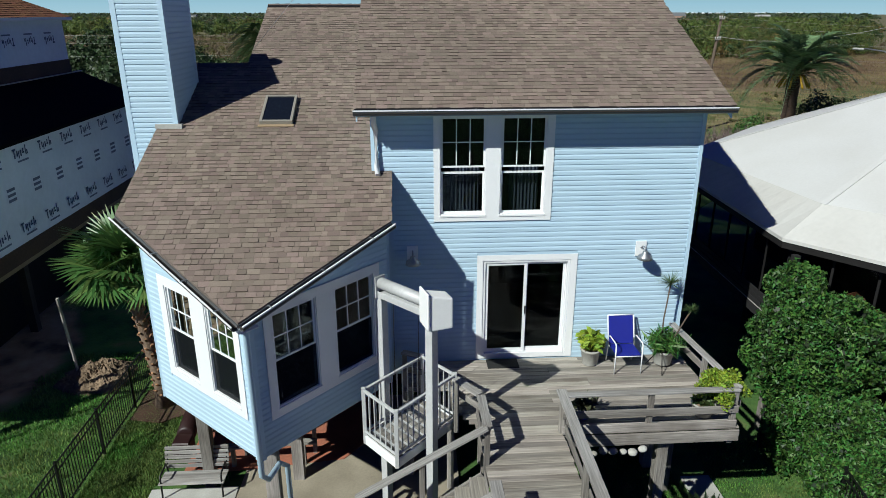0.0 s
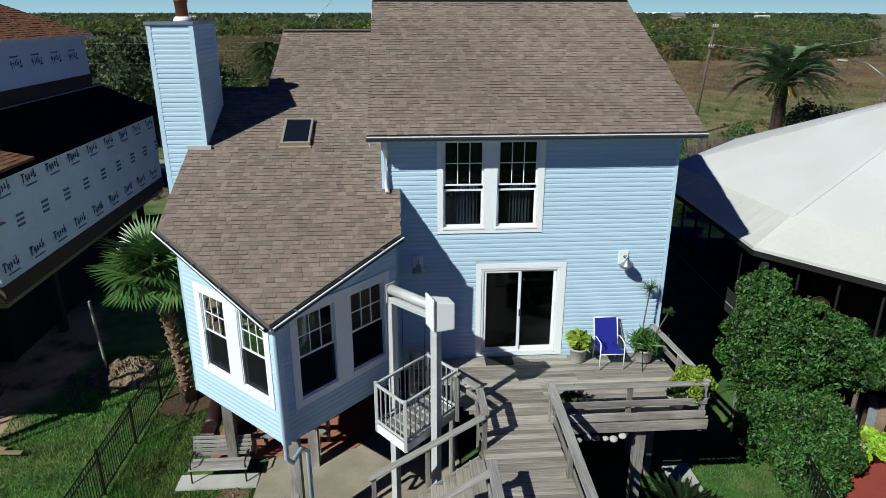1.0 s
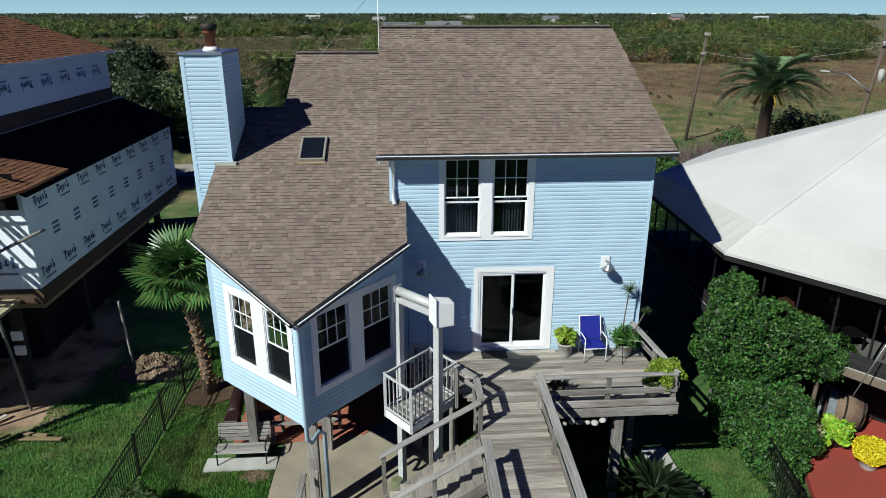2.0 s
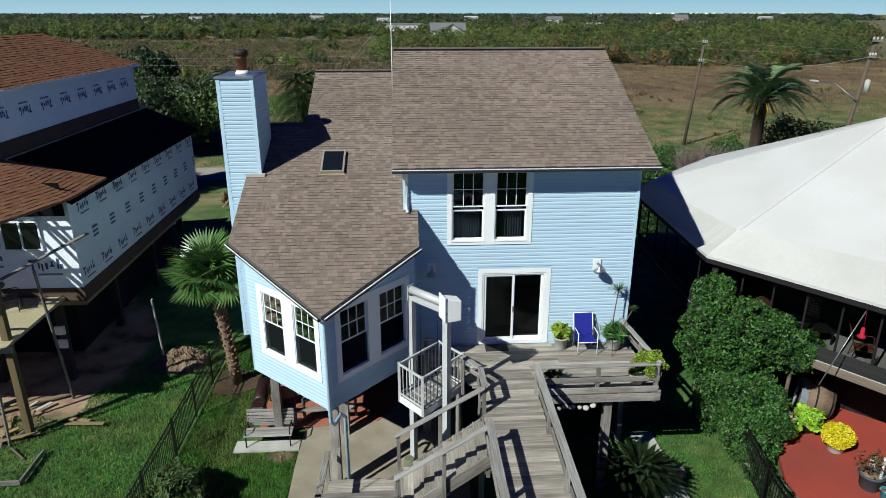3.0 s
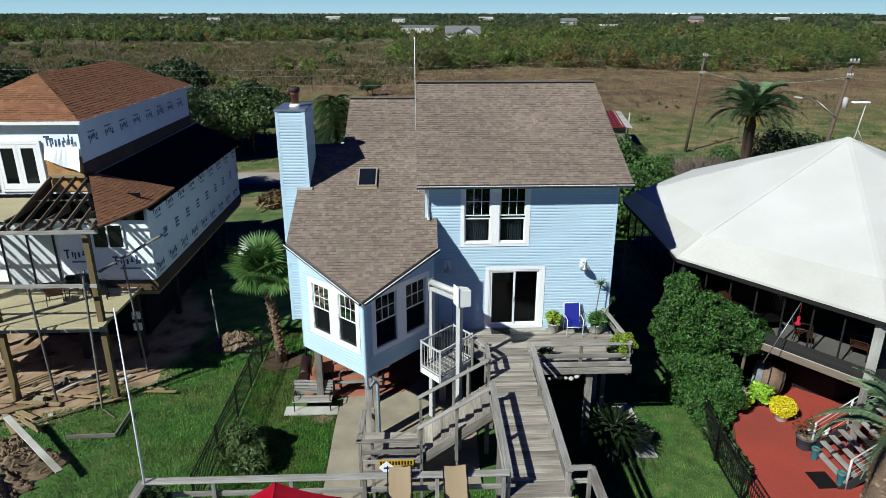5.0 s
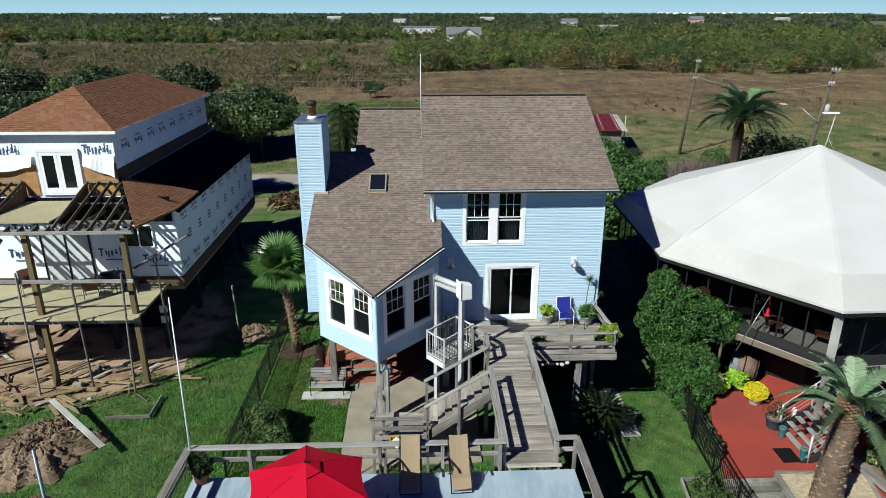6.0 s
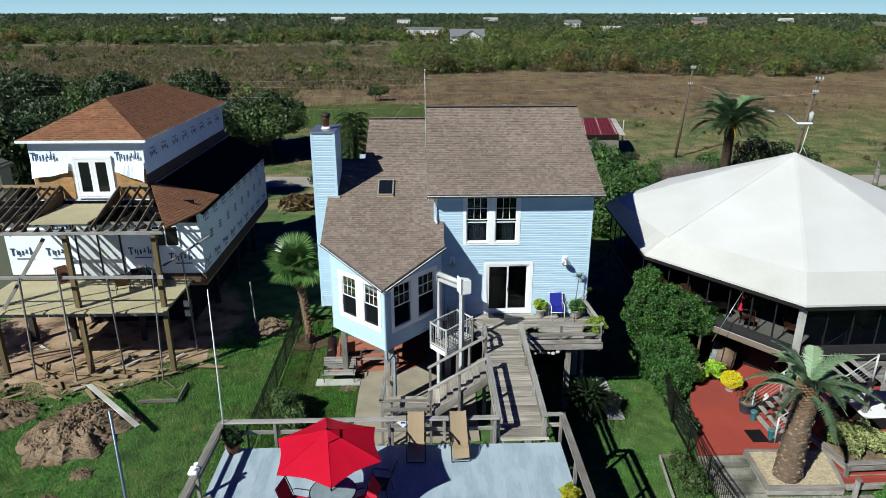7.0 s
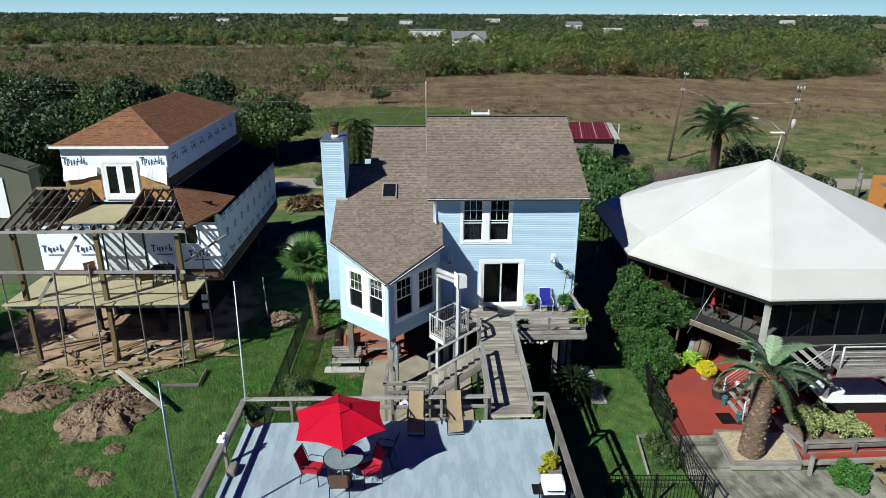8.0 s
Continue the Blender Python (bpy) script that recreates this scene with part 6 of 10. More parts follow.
for i in range(46):
    x, y, a, ln = r.uniform(-19.2, -11.2), r.uniform(12.6, 17.0), r.uniform(0, 3.1), r.choice((0.15, 0.25, 0.4, 0.7))
    ob = board("scrap_board", (x - ln * math.cos(a), y - ln * math.sin(a), r.uniform(0.03, 0.1)), (x + ln * math.cos(a), y + ln * math.sin(a), r.uniform(0.03, 0.16)), r.choice((0.05, 0.09, 0.14)), 0.03, r.choice((M_NEWWOOD, M_FRAMING, M_WOOD, M_PALESLAB)), None)
    tagged(ob, "short scrap of board on the churned soil", "scrap board", "scrap boards")
ob = board("plank", (-14.3, 12.1, 0.8), (-11.4, 9.6, 0.5), 0.2, 0.05, M_PALESLAB, None)
tagged(ob, "long white painted plank lying across a soil heap", "plank")
edging = thing("garden_edging", (-11.6, 12.0, 0), "L-shaped edging of grey boards on the lawn", "edging")
board("edge_board", (-12.4, 11.9, 0.1), (-10.8, 11.95, 0.1), 0.05, 0.15, M_WOOD, edging)
board("edge_board", (-10.8, 11.95, 0.1), (-10.85, 13.3, 0.1), 0.05, 0.15, M_WOOD, edging)


def heap(name, x, y, rx_, ry_, h, seed, label, category, material, group=""):
    bm = bmesh.new()
    n, k = 96, 40
    clod = random.Random(int(seed * 10))
    rows = []
    for j in range(k + 1):
        s = j / k
        row = []
        for i in range(n):
            a = 2 * math.pi * i / n
            q = Vector((math.cos(a) * s * 3, math.sin(a) * s * 3, seed))
            edge = 1 + 0.3 * noise.noise(Vector((math.cos(a) * 1.4, math.sin(a) * 1.4, seed))) + 0.16 * noise.noise(Vector((math.cos(a) * 5, math.sin(a) * 5, seed + 3))) + 0.08 * noise.noise(Vector((math.cos(a) * 15, math.sin(a) * 15, seed)))
            z = h * (1 - s * s) * (0.75 + 0.5 * noise.noise(q * 0.8)) + h * 0.3 * noise.noise(q * 2.6) * (1 - s) + 0.14 * h * noise.noise(q * 6) * (1 - s * s) + 0.1 * h * abs(noise.noise(q * 16)) + clod.uniform(-0.012, 0.012)
            row.append(bm.verts.new((x + rx_ * s * edge * math.cos(a), y + ry_ * s * edge * math.sin(a), max(z, -0.03) if s < 1 else -0.05)))
        rows.append(row)
    for r0, r1 in zip(rows, rows[1:]):
        for i in range(n):
            bm.faces.new((r0[i], r1[i], r1[(i + 1) % n], r0[(i + 1) % n]))
    bmesh.ops.remove_doubles(bm, verts=bm.verts, dist=0.0005)
    bmesh.ops.recalc_face_normals(bm, faces=bm.faces)
    surf = [v.co.copy() for v in bm.verts if v.co.z > 0.02]
    ob = single(name, bm, material, label, category, group, smooth=False)
    cl = bmesh.new()
    for i in range(int(90 * rx_ * ry_)):
        q, s = clod.choice(surf), clod.choice((0.012, 0.015, 0.02, 0.025, 0.035, 0.05)) * (1.1 if h > 0.5 else 0.7)
        m = Matrix.Translation(q + Vector((clod.uniform(-0.05, 0.05), clod.uniform(-0.05, 0.05), s * 0.2))) @ Euler((clod.uniform(0, 3), clod.uniform(0, 3), clod.uniform(0, 3))).to_matrix().to_4x4()
        add_box(cl, (-s, -s * 0.7, -s * 0.6), (s * clod.uniform(0.4, 1), s * 0.7, s * clod.uniform(0.3, 0.7)), m)
    tagged(part("loose_soil", cl, M_CLOD, ob), kind="stuff")
    return ob


heap("dirt_mound", -13.9, 9.95, 1.9, 1.95, 0.66, 2.0, "heap of turned brown soil on the lawn", "soil heap", M_DIRT, "dirt mounds")
heap("dirt_mound", -17.6, 11.2, 1.6, 1.1, 0.38, 5.0, "heap of turned brown soil with rubble", "soil heap", M_DIRT, "dirt mounds")
for i, (x, y, s) in enumerate(((-12.6, 7.6, 0.35), (-13.1, 6.3, 0.3), (-12.3, 5.9, 0.4), (-16.8, 5.2, 0.45), (-16.9, 6.2, 0.3), (-8.6, 18.5, 0.9))):
    heap("soil_clump", x, y, s * 1.2, s, s * 0.45 if s < 0.8 else 0.5, 8.0 + i, "small clump of dug brown soil on grass", "soil clump", M_DIRT, "soil clumps")
for a, c, w in (((-16.5, 14.8), (-14.87, 16.6), 0.14), ((-16.1, 14.25), (-13.66, 13.99), 0.12), ((-15.9, 15.0), (-12.4, 14.33), 0.14), ((-15.1, 13.7), (-14.05, 13.06), 0.2), ((-15.3, 13.4), (-14.5, 12.9), 0.12), ((-10.99, 15.0), (-10.2, 14.8), 0.12), ((-17.6, 18.7), (-17.54, 20.3), 0.2)):
    lb_ = thing("lumber_board", (*a, 0), "loose sawn lumber board lying on bare soil", "board", "loose lumber")
    board("board", (*a, 0.06), (*c, 0.08), w, 0.05, M_NEWWOOD, lb_)
single("concrete_block", soften(boxes(((-14.68, 14.18, 0), (-14.34, 14.36, 0.2))), 0.01), M_CONCRETE, "grey concrete block standing on the soil", "block")
heap("soil_clump", -4.05, 12.8, 0.42, 0.24, 0.05, 21.0, "bare dark soil patch in front of the bench slab", "soil patch", M_DIRT, "soil clumps")
rub = random.Random(9)
for i in range(26):
    x, y, s = rub.uniform(-18.9, -15.4), rub.uniform(10.6, 13.0), rub.uniform(0.05, 0.19)
    bm = boxes(((-s, -s * 0.7, -s * 0.3), (s, s * 0.7, s * 0.3)))
    for v in bm.verts:
        v.co += Vector((rub.uniform(-1, 1), rub.uniform(-1, 1), rub.uniform(-1, 1))) * s * 0.3
    ob = single("rubble_lump", bm, M_DIRT if i % 7 else M_CONCRETE, "broken lump of soil and concrete by the heap", "rubble", "rubble lumps", m=pose(x, y, 0.25 if i % 4 else 0.3, rub.uniform(-20, 20), rub.uniform(-20, 20), rub.uniform(0, 180)))

# another house beyond the site, one metre deep to fit the camera's view
nb = thing("house", (-27.2, 28, 0), "olive-green gabled house with a white door panel", "house")
M_OLIVE = surface("olive_siding", (0.13, 0.135, 0.095), 0.75, fine=8, coarse=0.8, amount=0.1, bump=0.05)
bm = bmesh.new()
pr = [(-32.4, 0), (-23.5, 0), (-23.5, 7.2), (-28.2, 8.6), (-32.4, 7.2)]
a = [bm.verts.new((x, 24.0, z)) for x, z in pr]
b = [bm.verts.new((x, 25.0, z)) for x, z in pr]
bm.faces.new(a); bm.faces.new(b[::-1])
for i in range(5):
    j = (i + 1) % 5
    bm.faces.new((a[i], a[j], b[j], b[i]))
bmesh.ops.recalc_face_normals(bm, faces=bm.faces)
part("wall", bm, M_OLIVE, nb)
for sx in (-1, 1):
    face_slab(nb, "roof", [(-28.2 + sx * 4.9, 23.7, 7.1), (-28.2 + sx * 4.9, 25.1, 7.1), (-28.2, 25.1, 8.75), (-28.2, 23.7, 8.75)], surface("dark_shingle", (0.1, 0.1, 0.08), 0.95, fine=30, amount=0.3), "dark shingle roof slope", 0.12)
part("door", boxes(((-26.0, 23.93, 4.2), (-25.0, 23.99, 6.6))), M_WHITE, nb, "white door panel")

# porch furniture of the site
def outdoor_chair(at, turn, seat_mat, tube_mat, label, group, name="chair", cushion=False):
    t = thing(name, (0, 0, 0), label, "chair", group)
    for sx in (-0.27, 0.27):
        part("leg", tube([(sx, -0.27, 0.0), (sx, -0.25, 0.62), (sx, -0.2, 0.65), (sx, 0.15, 0.64), (sx, 0.22, 0.6)], 0.014, 6), tube_mat, t)
        part("leg", tube([(sx, 0.3, 0.0), (sx, 0.22, 0.4), (sx, 0.26, 0.55), (sx, 0.42, 0.98)], 0.014, 6), tube_mat, t)
    bm = boxes(((-0.25, -0.25, 0.39), (0.25, 0.23, 0.415 if not cushion else 0.46)))
    soften(bm, 0.008 if not cushion else 0.02)
    part("seat", bm, seat_mat, t)
    bm = boxes(((-0.25, -0.012, 0.0), (0.25, 0.012 if not cushion else 0.05, 0.58)))
    soften(bm, 0.008 if not cushion else 0.02)
    part("backrest", bm, seat_mat, t, m=pose(0, 0.235, 0.42, -19, 0, 0))
    part("stretcher", tube([(-0.27, 0.22, 0.38), (0.27, 0.22, 0.38)], 0.012, 6), tube_mat, t)
    part("stretcher", tube([(-0.27, -0.25, 0.38), (0.27, -0.25, 0.38)], 0.012, 6), tube_mat, t)
    part("back_rail", tube([(-0.27, 0.42, 0.98), (0.27, 0.42, 0.98)], 0.014, 6), tube_mat, t)
    t.matrix_basis = Matrix.Translation(at) @ Matrix.Rotation(math.radians(turn), 4, "Z")
    return t


outdoor_chair((-16.8, 16.3, 3.2), 40, M_BROWN, M_STEEL, "tan plastic chair on the plywood porch", "site porch chairs")
outdoor_chair((-14.1, 15.9, 3.2), 200, M_BROWN, M_BLACKMETAL, "dark patio chair on the plywood porch", "site porch chairs")
tb = thing("patio_table", (-13.5, 16.5, 3.2), "dark round patio table with clutter on the plywood porch", "table")
part("tabletop", lathe([(0.55, 3.88), (0.57, 3.9), (0.55, 3.92)], (-13.5, 16.5, 0), 20), M_BLACKMETAL, tb)
for a in range(4):
    dx, dy = 0.4 * math.cos(a * math.pi / 2 + 0.7), 0.4 * math.sin(a * math.pi / 2 + 0.7)
    part("leg", tube([(-13.5 + dx, 16.5 + dy, 3.2), (-13.5 + dx * 0.8, 16.5 + dy * 0.8, 3.88)], 0.015, 6), M_BLACKMETAL, tb)

for x, y, r_, h_, m_ in ((-13.75, 16.45, 0.17, 0.12, M_DARKTRIM_SHADE), (-13.3, 16.65, 0.06, 0.28, M_TEAL), (-13.4, 16.3, 0.05, 0.22, M_TERRACOTTA)):
    single("bowl" if h_ < 0.2 else "bottle", lathe([(r_ * 0.6, 0), (r_, h_ * 0.4), (r_ * (1.0 if h_ < 0.2 else 0.4), h_)], (x, y, 3.92), 12), m_, "dark bowl standing on the patio table" if h_ < 0.2 else "coloured bottle standing on the patio table", "bowl" if h_ < 0.2 else "bottle")
outdoor_chair((-12.7, 16.3, 3.2), 110, M_BLACKMETAL, M_BLACKMETAL, "black metal chair drawn up to the patio table", "site porch chairs")

# ---- cargo lift beside the deck ----
M_ALU = surface("lift_aluminium", (0.7, 0.71, 0.71), 0.5, metal=0.1, fine=20, coarse=3, amount=0.15, bump=0.05)
lift = thing("cargo_lift", (0.25, 11.25, 0), "grey metal cargo lift with a railed platform and white motor box", "lift")
F_, L_, R_ = Vector((0.0, 10.5, 0)), Vector((-0.56, 11.22, 0)), Vector((1.05, 11.62, 0))
B_ = R_ + (L_ - F_)
PZ, RZ = 2.86, 3.78
quad = [F_, R_, B_, L_]
part("platform", prism([(p.x, p.y) for p in quad], PZ - 0.06, PZ), M_ALU, lift)
for i in range(4):
    a, b = quad[i], quad[(i + 1) % 4]
    board("skirt", (a.x, a.y, PZ - 0.07), (b.x, b.y, PZ - 0.07), 0.04, 0.18, M_WHITE, lift)
    board("top_rail", (a.x, a.y, RZ), (b.x, b.y, RZ), 0.05, 0.05, M_ALU, lift)
    board("bottom_rail", (a.x, a.y, PZ + 0.1), (b.x, b.y, PZ + 0.1), 0.04, 0.04, M_ALU, lift)
    board("corner_post", (a.x, a.y, PZ - 0.14), (a.x, a.y, RZ + 0.05), 0.07, 0.07, M_ALU, lift, up=(0, 1, 0))
    n = int((b - a).length / 0.135)
    for k in range(1, n):
        q = a + (b - a) * (k / n)
        board("baluster", (q.x, q.y, PZ + 0.1), (q.x, q.y, RZ), 0.022, 0.022, M_ALU, lift, up=(0, 1, 0))
dirn = (R_ - F_).normalized()
for i in range(8):
    s = (i + 0.5) / 8
    a, b = F_ + (R_ - F_) * s, L_ + (B_ - L_) * s
    board("floor_slat", (a.x, a.y, PZ + 0.012), (b.x, b.y, PZ + 0.012), 0.13, 0.02, M_WOOD, lift)
P1, P2 = Vector((-0.22, 11.75, 0)), Vector((0.6, 10.85, 0))
board("mast", (P1.x, P1.y, 0.0), (P1.x, P1.y, 5.42), 0.15, 0.15, M_ALU, lift, up=(dirn.x, dirn.y, 0))
board("mast", (P2.x, P2.y, 0.0), (P2.x, P2.y, 5.3), 0.15, 0.15, M_ALU, lift, up=(dirn.x, dirn.y, 0))
board("head_beam", (P1.x, P1.y, 5.36), (P2.x, P2.y, 5.36), 0.16, 0.12, M_ALU, lift)
part("drum", tube([(P1.x, P1.y, 5.55), (P2.x, P2.y, 5.55)], 0.1, 14), M_ALU, lift, "grey metal winding drum")
board("drum_bracket", (P1.x - 0.02, P1.y, 5.3), (P1.x - 0.02, P1.y, 5.68), 0.22, 0.04, M_ALU, lift, up=(P2 - P1)[:])
bm = boxes(((-0.2, -0.16, -0.32), (0.2, 0.16, 0.28)))
for v in bm.verts:
    if v.co.z > 0 and v.co.x > 0:
        v.co.z -= 0.09
soften(bm, 0.025, 2)
part("motor_box", bm, M_PLASTICWHITE, lift, "white plastic motor box with a sloping top", m=pose(0.69, 10.68, 5.55, 0, 0, 18))
bm = boxes(((-0.235, -0.19, -0.28), (-0.2, 0.19, 0.33)))
soften(bm, 0.01)
part("box_flange", bm, M_PLASTICWHITE, lift, m=pose(0.69, 10.68, 5.55, 0, 0, 18))
for s in (0.25, 0.75):
    q = P1 + (P2 - P1) * s
    part("cable", tube([(q.x, q.y, 5.45), (q.x, q.y, RZ)], 0.006, 4), M_BLACKMETAL, lift)

# ---- things on the house deck ----
outdoor_chair((4.62, 12.95, DECK), 0, M_BLUEFABRIC, M_WHITE, "white metal garden chair with royal blue sling seat", "", "garden_chair")
mat_ = single("doormat", soften(boxes(((1.85, 13.05, DECK), (2.5, 13.42, DECK + 0.02))), 0.006), surface("mat_black", (0.02, 0.02, 0.02), 0.95, fine=80, bump=0.4), "black doormat on the deck by the sliding door", "doormat")


def pot(x, y, z, r, h, material, label, soil=True, name="plant_pot", group=""):
    t = thing(name, (x, y, z), label, "plant pot", group)
    part("pot", lathe([(r * 0.72, 0.0), (r * 0.78, 0.02), (r * 0.98, h * 0.85), (r * 1.06, h * 0.87), (r * 1.06, h), (r * 0.95, h), (r * 0.92, h * 0.82)], (x, y, z), 18), material, t)
    if soil:
        part("soil", lathe([(r * 0.9, h * 0.8), (r * 0.85, h * 0.88), (0.02, h * 0.9)], (x, y, z), 12), M_DIRT, t)
    return t


def leaf_bunch(parent, name, at, radius, height, n, size, material, seed, flat=0.3, droop=0.0, long=1.8, lumpy=0.35):
    """A clump of loose leaves with an uneven outline."""
    rg = np.random.default_rng(seed)
    d = rg.normal(size=(n, 3))
    d /= np.linalg.norm(d, axis=1)[:, None]
    rad = rg.uniform(0.25, 1.0, n) ** 0.5 * (0.75 + (0.2 if lumpy < 0.1 else 0) + lumpy * np.sin(d[:, 0] * 5 + seed) * np.cos(d[:, 1] * 4))
    c = d * rad[:, None] * np.array([radius, radius, height / 2])
    c[:, 2] += height / 2
    if droop:
        c[:, 2] -= droop * (c[:, 0] ** 2 + c[:, 1] ** 2)
    c += np.array(at)
    me = quad_cloud(name, leaves_at(c, size, rg, flat, long), material)
    ob = new(name, me)
    return hang(ob, parent) if parent is not None else ob


p_ = pot(3.98, 13.15, DECK, 0.2, 0.36, M_PALESLAB, "white pot with a broad-leaved bright green plant on the deck", group="deck plants")
leaf_bunch(p_, "foliage", (3.98, 13.15, DECK + 0.3), 0.33, 0.46, 520, 0.1, M_LIME, 21)
p_ = pot(5.45, 13.0, DECK + 0.05, 0.22, 0.32, M_PALESLAB, "white pot with a tall spiky dragon tree on the deck", group="deck plants")
leaf_bunch(p_, "foliage", (5.45, 13.0, DECK + 0.3), 0.45, 0.46, 700, 0.04, M_LEAFBRIGHT, 22, flat=0.2, long=8.0)
for path in (((5.4, 13.05, DECK + 0.3), (5.42, 13.1, DECK + 1.0), (5.5, 13.15, DECK + 1.75)), ((5.5, 12.98, DECK + 0.3), (5.7, 12.9, DECK + 0.9), (5.85, 12.85, DECK + 1.3))):
    part("stem", tube(path, 0.016, 6), M_BARK, p_)
    rg = np.random.default_rng(31)
    tip = np.array(path[-1])
    n = 60
    d = rg.normal(size=(n, 3)); d[:, 2] = np.abs(d[:, 2]) * 0.8; d /= np.linalg.norm(d, axis=1)[:, None]
    side = np.cross(d, [0, 0, 1.0]); side /= np.linalg.norm(side, axis=1)[:, None] + 1e-6
    ln = 0.32 if path[-1][0] < 5.6 else 0.18
    q = np.stack([tip + side * 0.012, tip - side * 0.012, tip + d * ln - side * 0.002 - [0, 0, 0.04], tip + d * ln + side * 0.002 - [0, 0, 0.04]], 1)
    hang(new("leaf_rosette", quad_cloud("leaf_rosette", q, M_LEAF)), p_)
stand = thing("plant_stand", (5.2, 12.7, DECK), "folding black metal plant stand with three legs", "plant stand")
for a in (0.3, 2.4, 4.5):
    part("leg", tube([(5.35 + 0.02 * math.cos(a), 12.85, DECK + 0.5), (5.35 + 0.3 * math.cos(a), 12.85 + 0.3 * math.sin(a), DECK)], 0.01, 5), M_BLACKMETAL, stand)
p_ = pot(3.35, 11.25, DECK, 0.12, 0.2, M_BLUEFABRIC, "small blue pot with an agave behind the railing", group="deck plants")
leaf_bunch(p_, "foliage", (3.35, 11.25, DECK + 0.15), 0.2, 0.3, 60, 0.14, M_LEAFGREY, 23, long=3)
p_ = pot(5.5, 11.2, DECK, 0.2, 0.26, M_PALESLAB, "white bowl pot with a small plant behind the railing", group="deck plants")
leaf_bunch(p_, "foliage", (5.5, 11.2, DECK + 0.2), 0.22, 0.25, 90, 0.1, M_LEAF, 24)
p_ = pot(5.75, 11.25, TOP + 0.002 - 0.45, 0.2, 0.25, M_BLACKMETAL, "dark pot with trailing yellow-green plant on the rail", group="deck plants")
leaf_bunch(p_, "foliage", (5.8, 11.15, TOP - 0.35), 0.52, 0.55, 5200, 0.032, M_LIME, 25, droop=0.5)
# round white stones hung under the platform's edge
for i in range(6):
    x = 3.4 + 0.175 * i
    bm = bmesh.new()
    bmesh.ops.create_icosphere(bm, subdivisions=2, radius=0.06 + 0.012 * ((i * 5) % 3))
    for v in bm.verts:
        v.co.x *= 1.1; v.co.z *= 0.8; v.co += Vector((noise.noise(v.co * 9 + Vector((i, 0, 0))), 0, noise.noise(v.co * 9))) * 0.02
    single("float", bm, M_PALESLAB, "white rounded float hung under the deck edge", "float", "floats under the deck", m=pose(x, 10.72, 2.66 + 0.02 * ((i * 3) % 4)), smooth=True)

# ---- pool deck furniture ----
umbrella = thing("patio_umbrella", (-3.25, 2.4, BLUE), "open bright red patio umbrella with curved edges", "umbrella")
UC, UR, UZ, UT = Vector((-3.16, 2.08, 0)), 1.4, 4.89, 5.42
bm = bmesh.new()
ribs, seg, ring = 6, 8, 8
apex = bm.verts.new((UC.x, UC.y, UT))
grid = []
for j in range(1, ring + 1):
    s = j / ring
    row = []
    for i in range(ribs * seg):
        a = 2 * math.pi * i / (ribs * seg) + math.radians(40)
        f = abs(((i % seg) / seg) - 0.5) * 2
        rad = UR * s * (math.cos(math.pi / ribs) / math.cos(((i % seg) / seg - 0.5) * 2 * math.pi / ribs)) * (1 - 0.07 * s * (1 - f * f))
        z = UT - (UT - UZ) * (0.86 * s + 0.14 * s * s) - 0.05 * s * (1 - f * f) * (1 - s) + 0.03 * s * (1 - f)
        row.append(bm.verts.new((UC.x + rad * math.cos(a), UC.y + rad * math.sin(a), z)))
    grid.append(row)
n = ribs * seg
for i in range(n):
    bm.faces.new((apex, grid[0][i], grid[0][(i + 1) % n]))
    for r0, r1 in zip(grid, grid[1:]):
        bm.faces.new((r0[i], r1[i], r1[(i + 1) % n], r0[(i + 1) % n]))
can = part("canopy", bm, M_REDFABRIC, umbrella, "bright red cloth canopy")
can.modifiers.new("thickness", "SOLIDIFY").thickness = 0.006
bm = bmesh.new()
v0 = bm.verts.new((UC.x, UC.y, UT + 0.06))
rim_ = [bm.verts.new((UC.x + 0.34 * math.cos(math.pi * i / 3 + math.radians(40)), UC.y + 0.34 * math.sin(math.pi * i / 3 + math.radians(40)), UT - 0.085)) for i in range(6)]
for i in range(6):
    bm.faces.new((v0, rim_[i], rim_[(i + 1) % 6]))
v_ = part("vent", bm, M_REDFABRIC, umbrella)
v_.modifiers.new("thickness", "SOLIDIFY").thickness = 0.006
for i in range(6):
    a = 2 * math.pi * i / 6 + math.radians(40)
    pts = []
    for k in range(9):
        q = 0.12 + 0.88 * k / 8
        pts.append((UC.x + UR * q * math.cos(a), UC.y + UR * q * math.sin(a), UT - (UT - UZ) * (0.86 * q + 0.14 * q * q) + 0.004))
    part("seam", tube(pts, 0.006, 4), M_REDFABRIC, umbrella)
part("finial", lathe([(0.02, 0.05), (0.03, 0.08), (0.01, 0.13)], (UC.x, UC.y, UT), 8), M_BLACKMETAL, umbrella)
part("pole", tube([(UC.x, UC.y, BLUE), (UC.x, UC.y, UT)], 0.02, 8), M_BLACKMETAL, umbrella)
part("base", lathe([(0.24, 0.0), (0.24, 0.05), (0.05, 0.1), (0.03, 0.3)], (UC.x, UC.y, BLUE), 16), M_BLACKMETAL, umbrella)
for i in range(6):
    a = 2 * math.pi * i / 6 + math.radians(40)
    part("rib", tube([(UC.x, UC.y, UT - 0.05), (UC.x + UR * 0.97 * math.cos(a), UC.y + UR * 0.97 * math.sin(a), UZ - 0.01)], 0.008, 5), M_BLACKMETAL, umbrella)
table = thing("patio_table", (-3.2, 2.0, BLUE), "glass-topped dark metal patio table under the umbrella", "table")
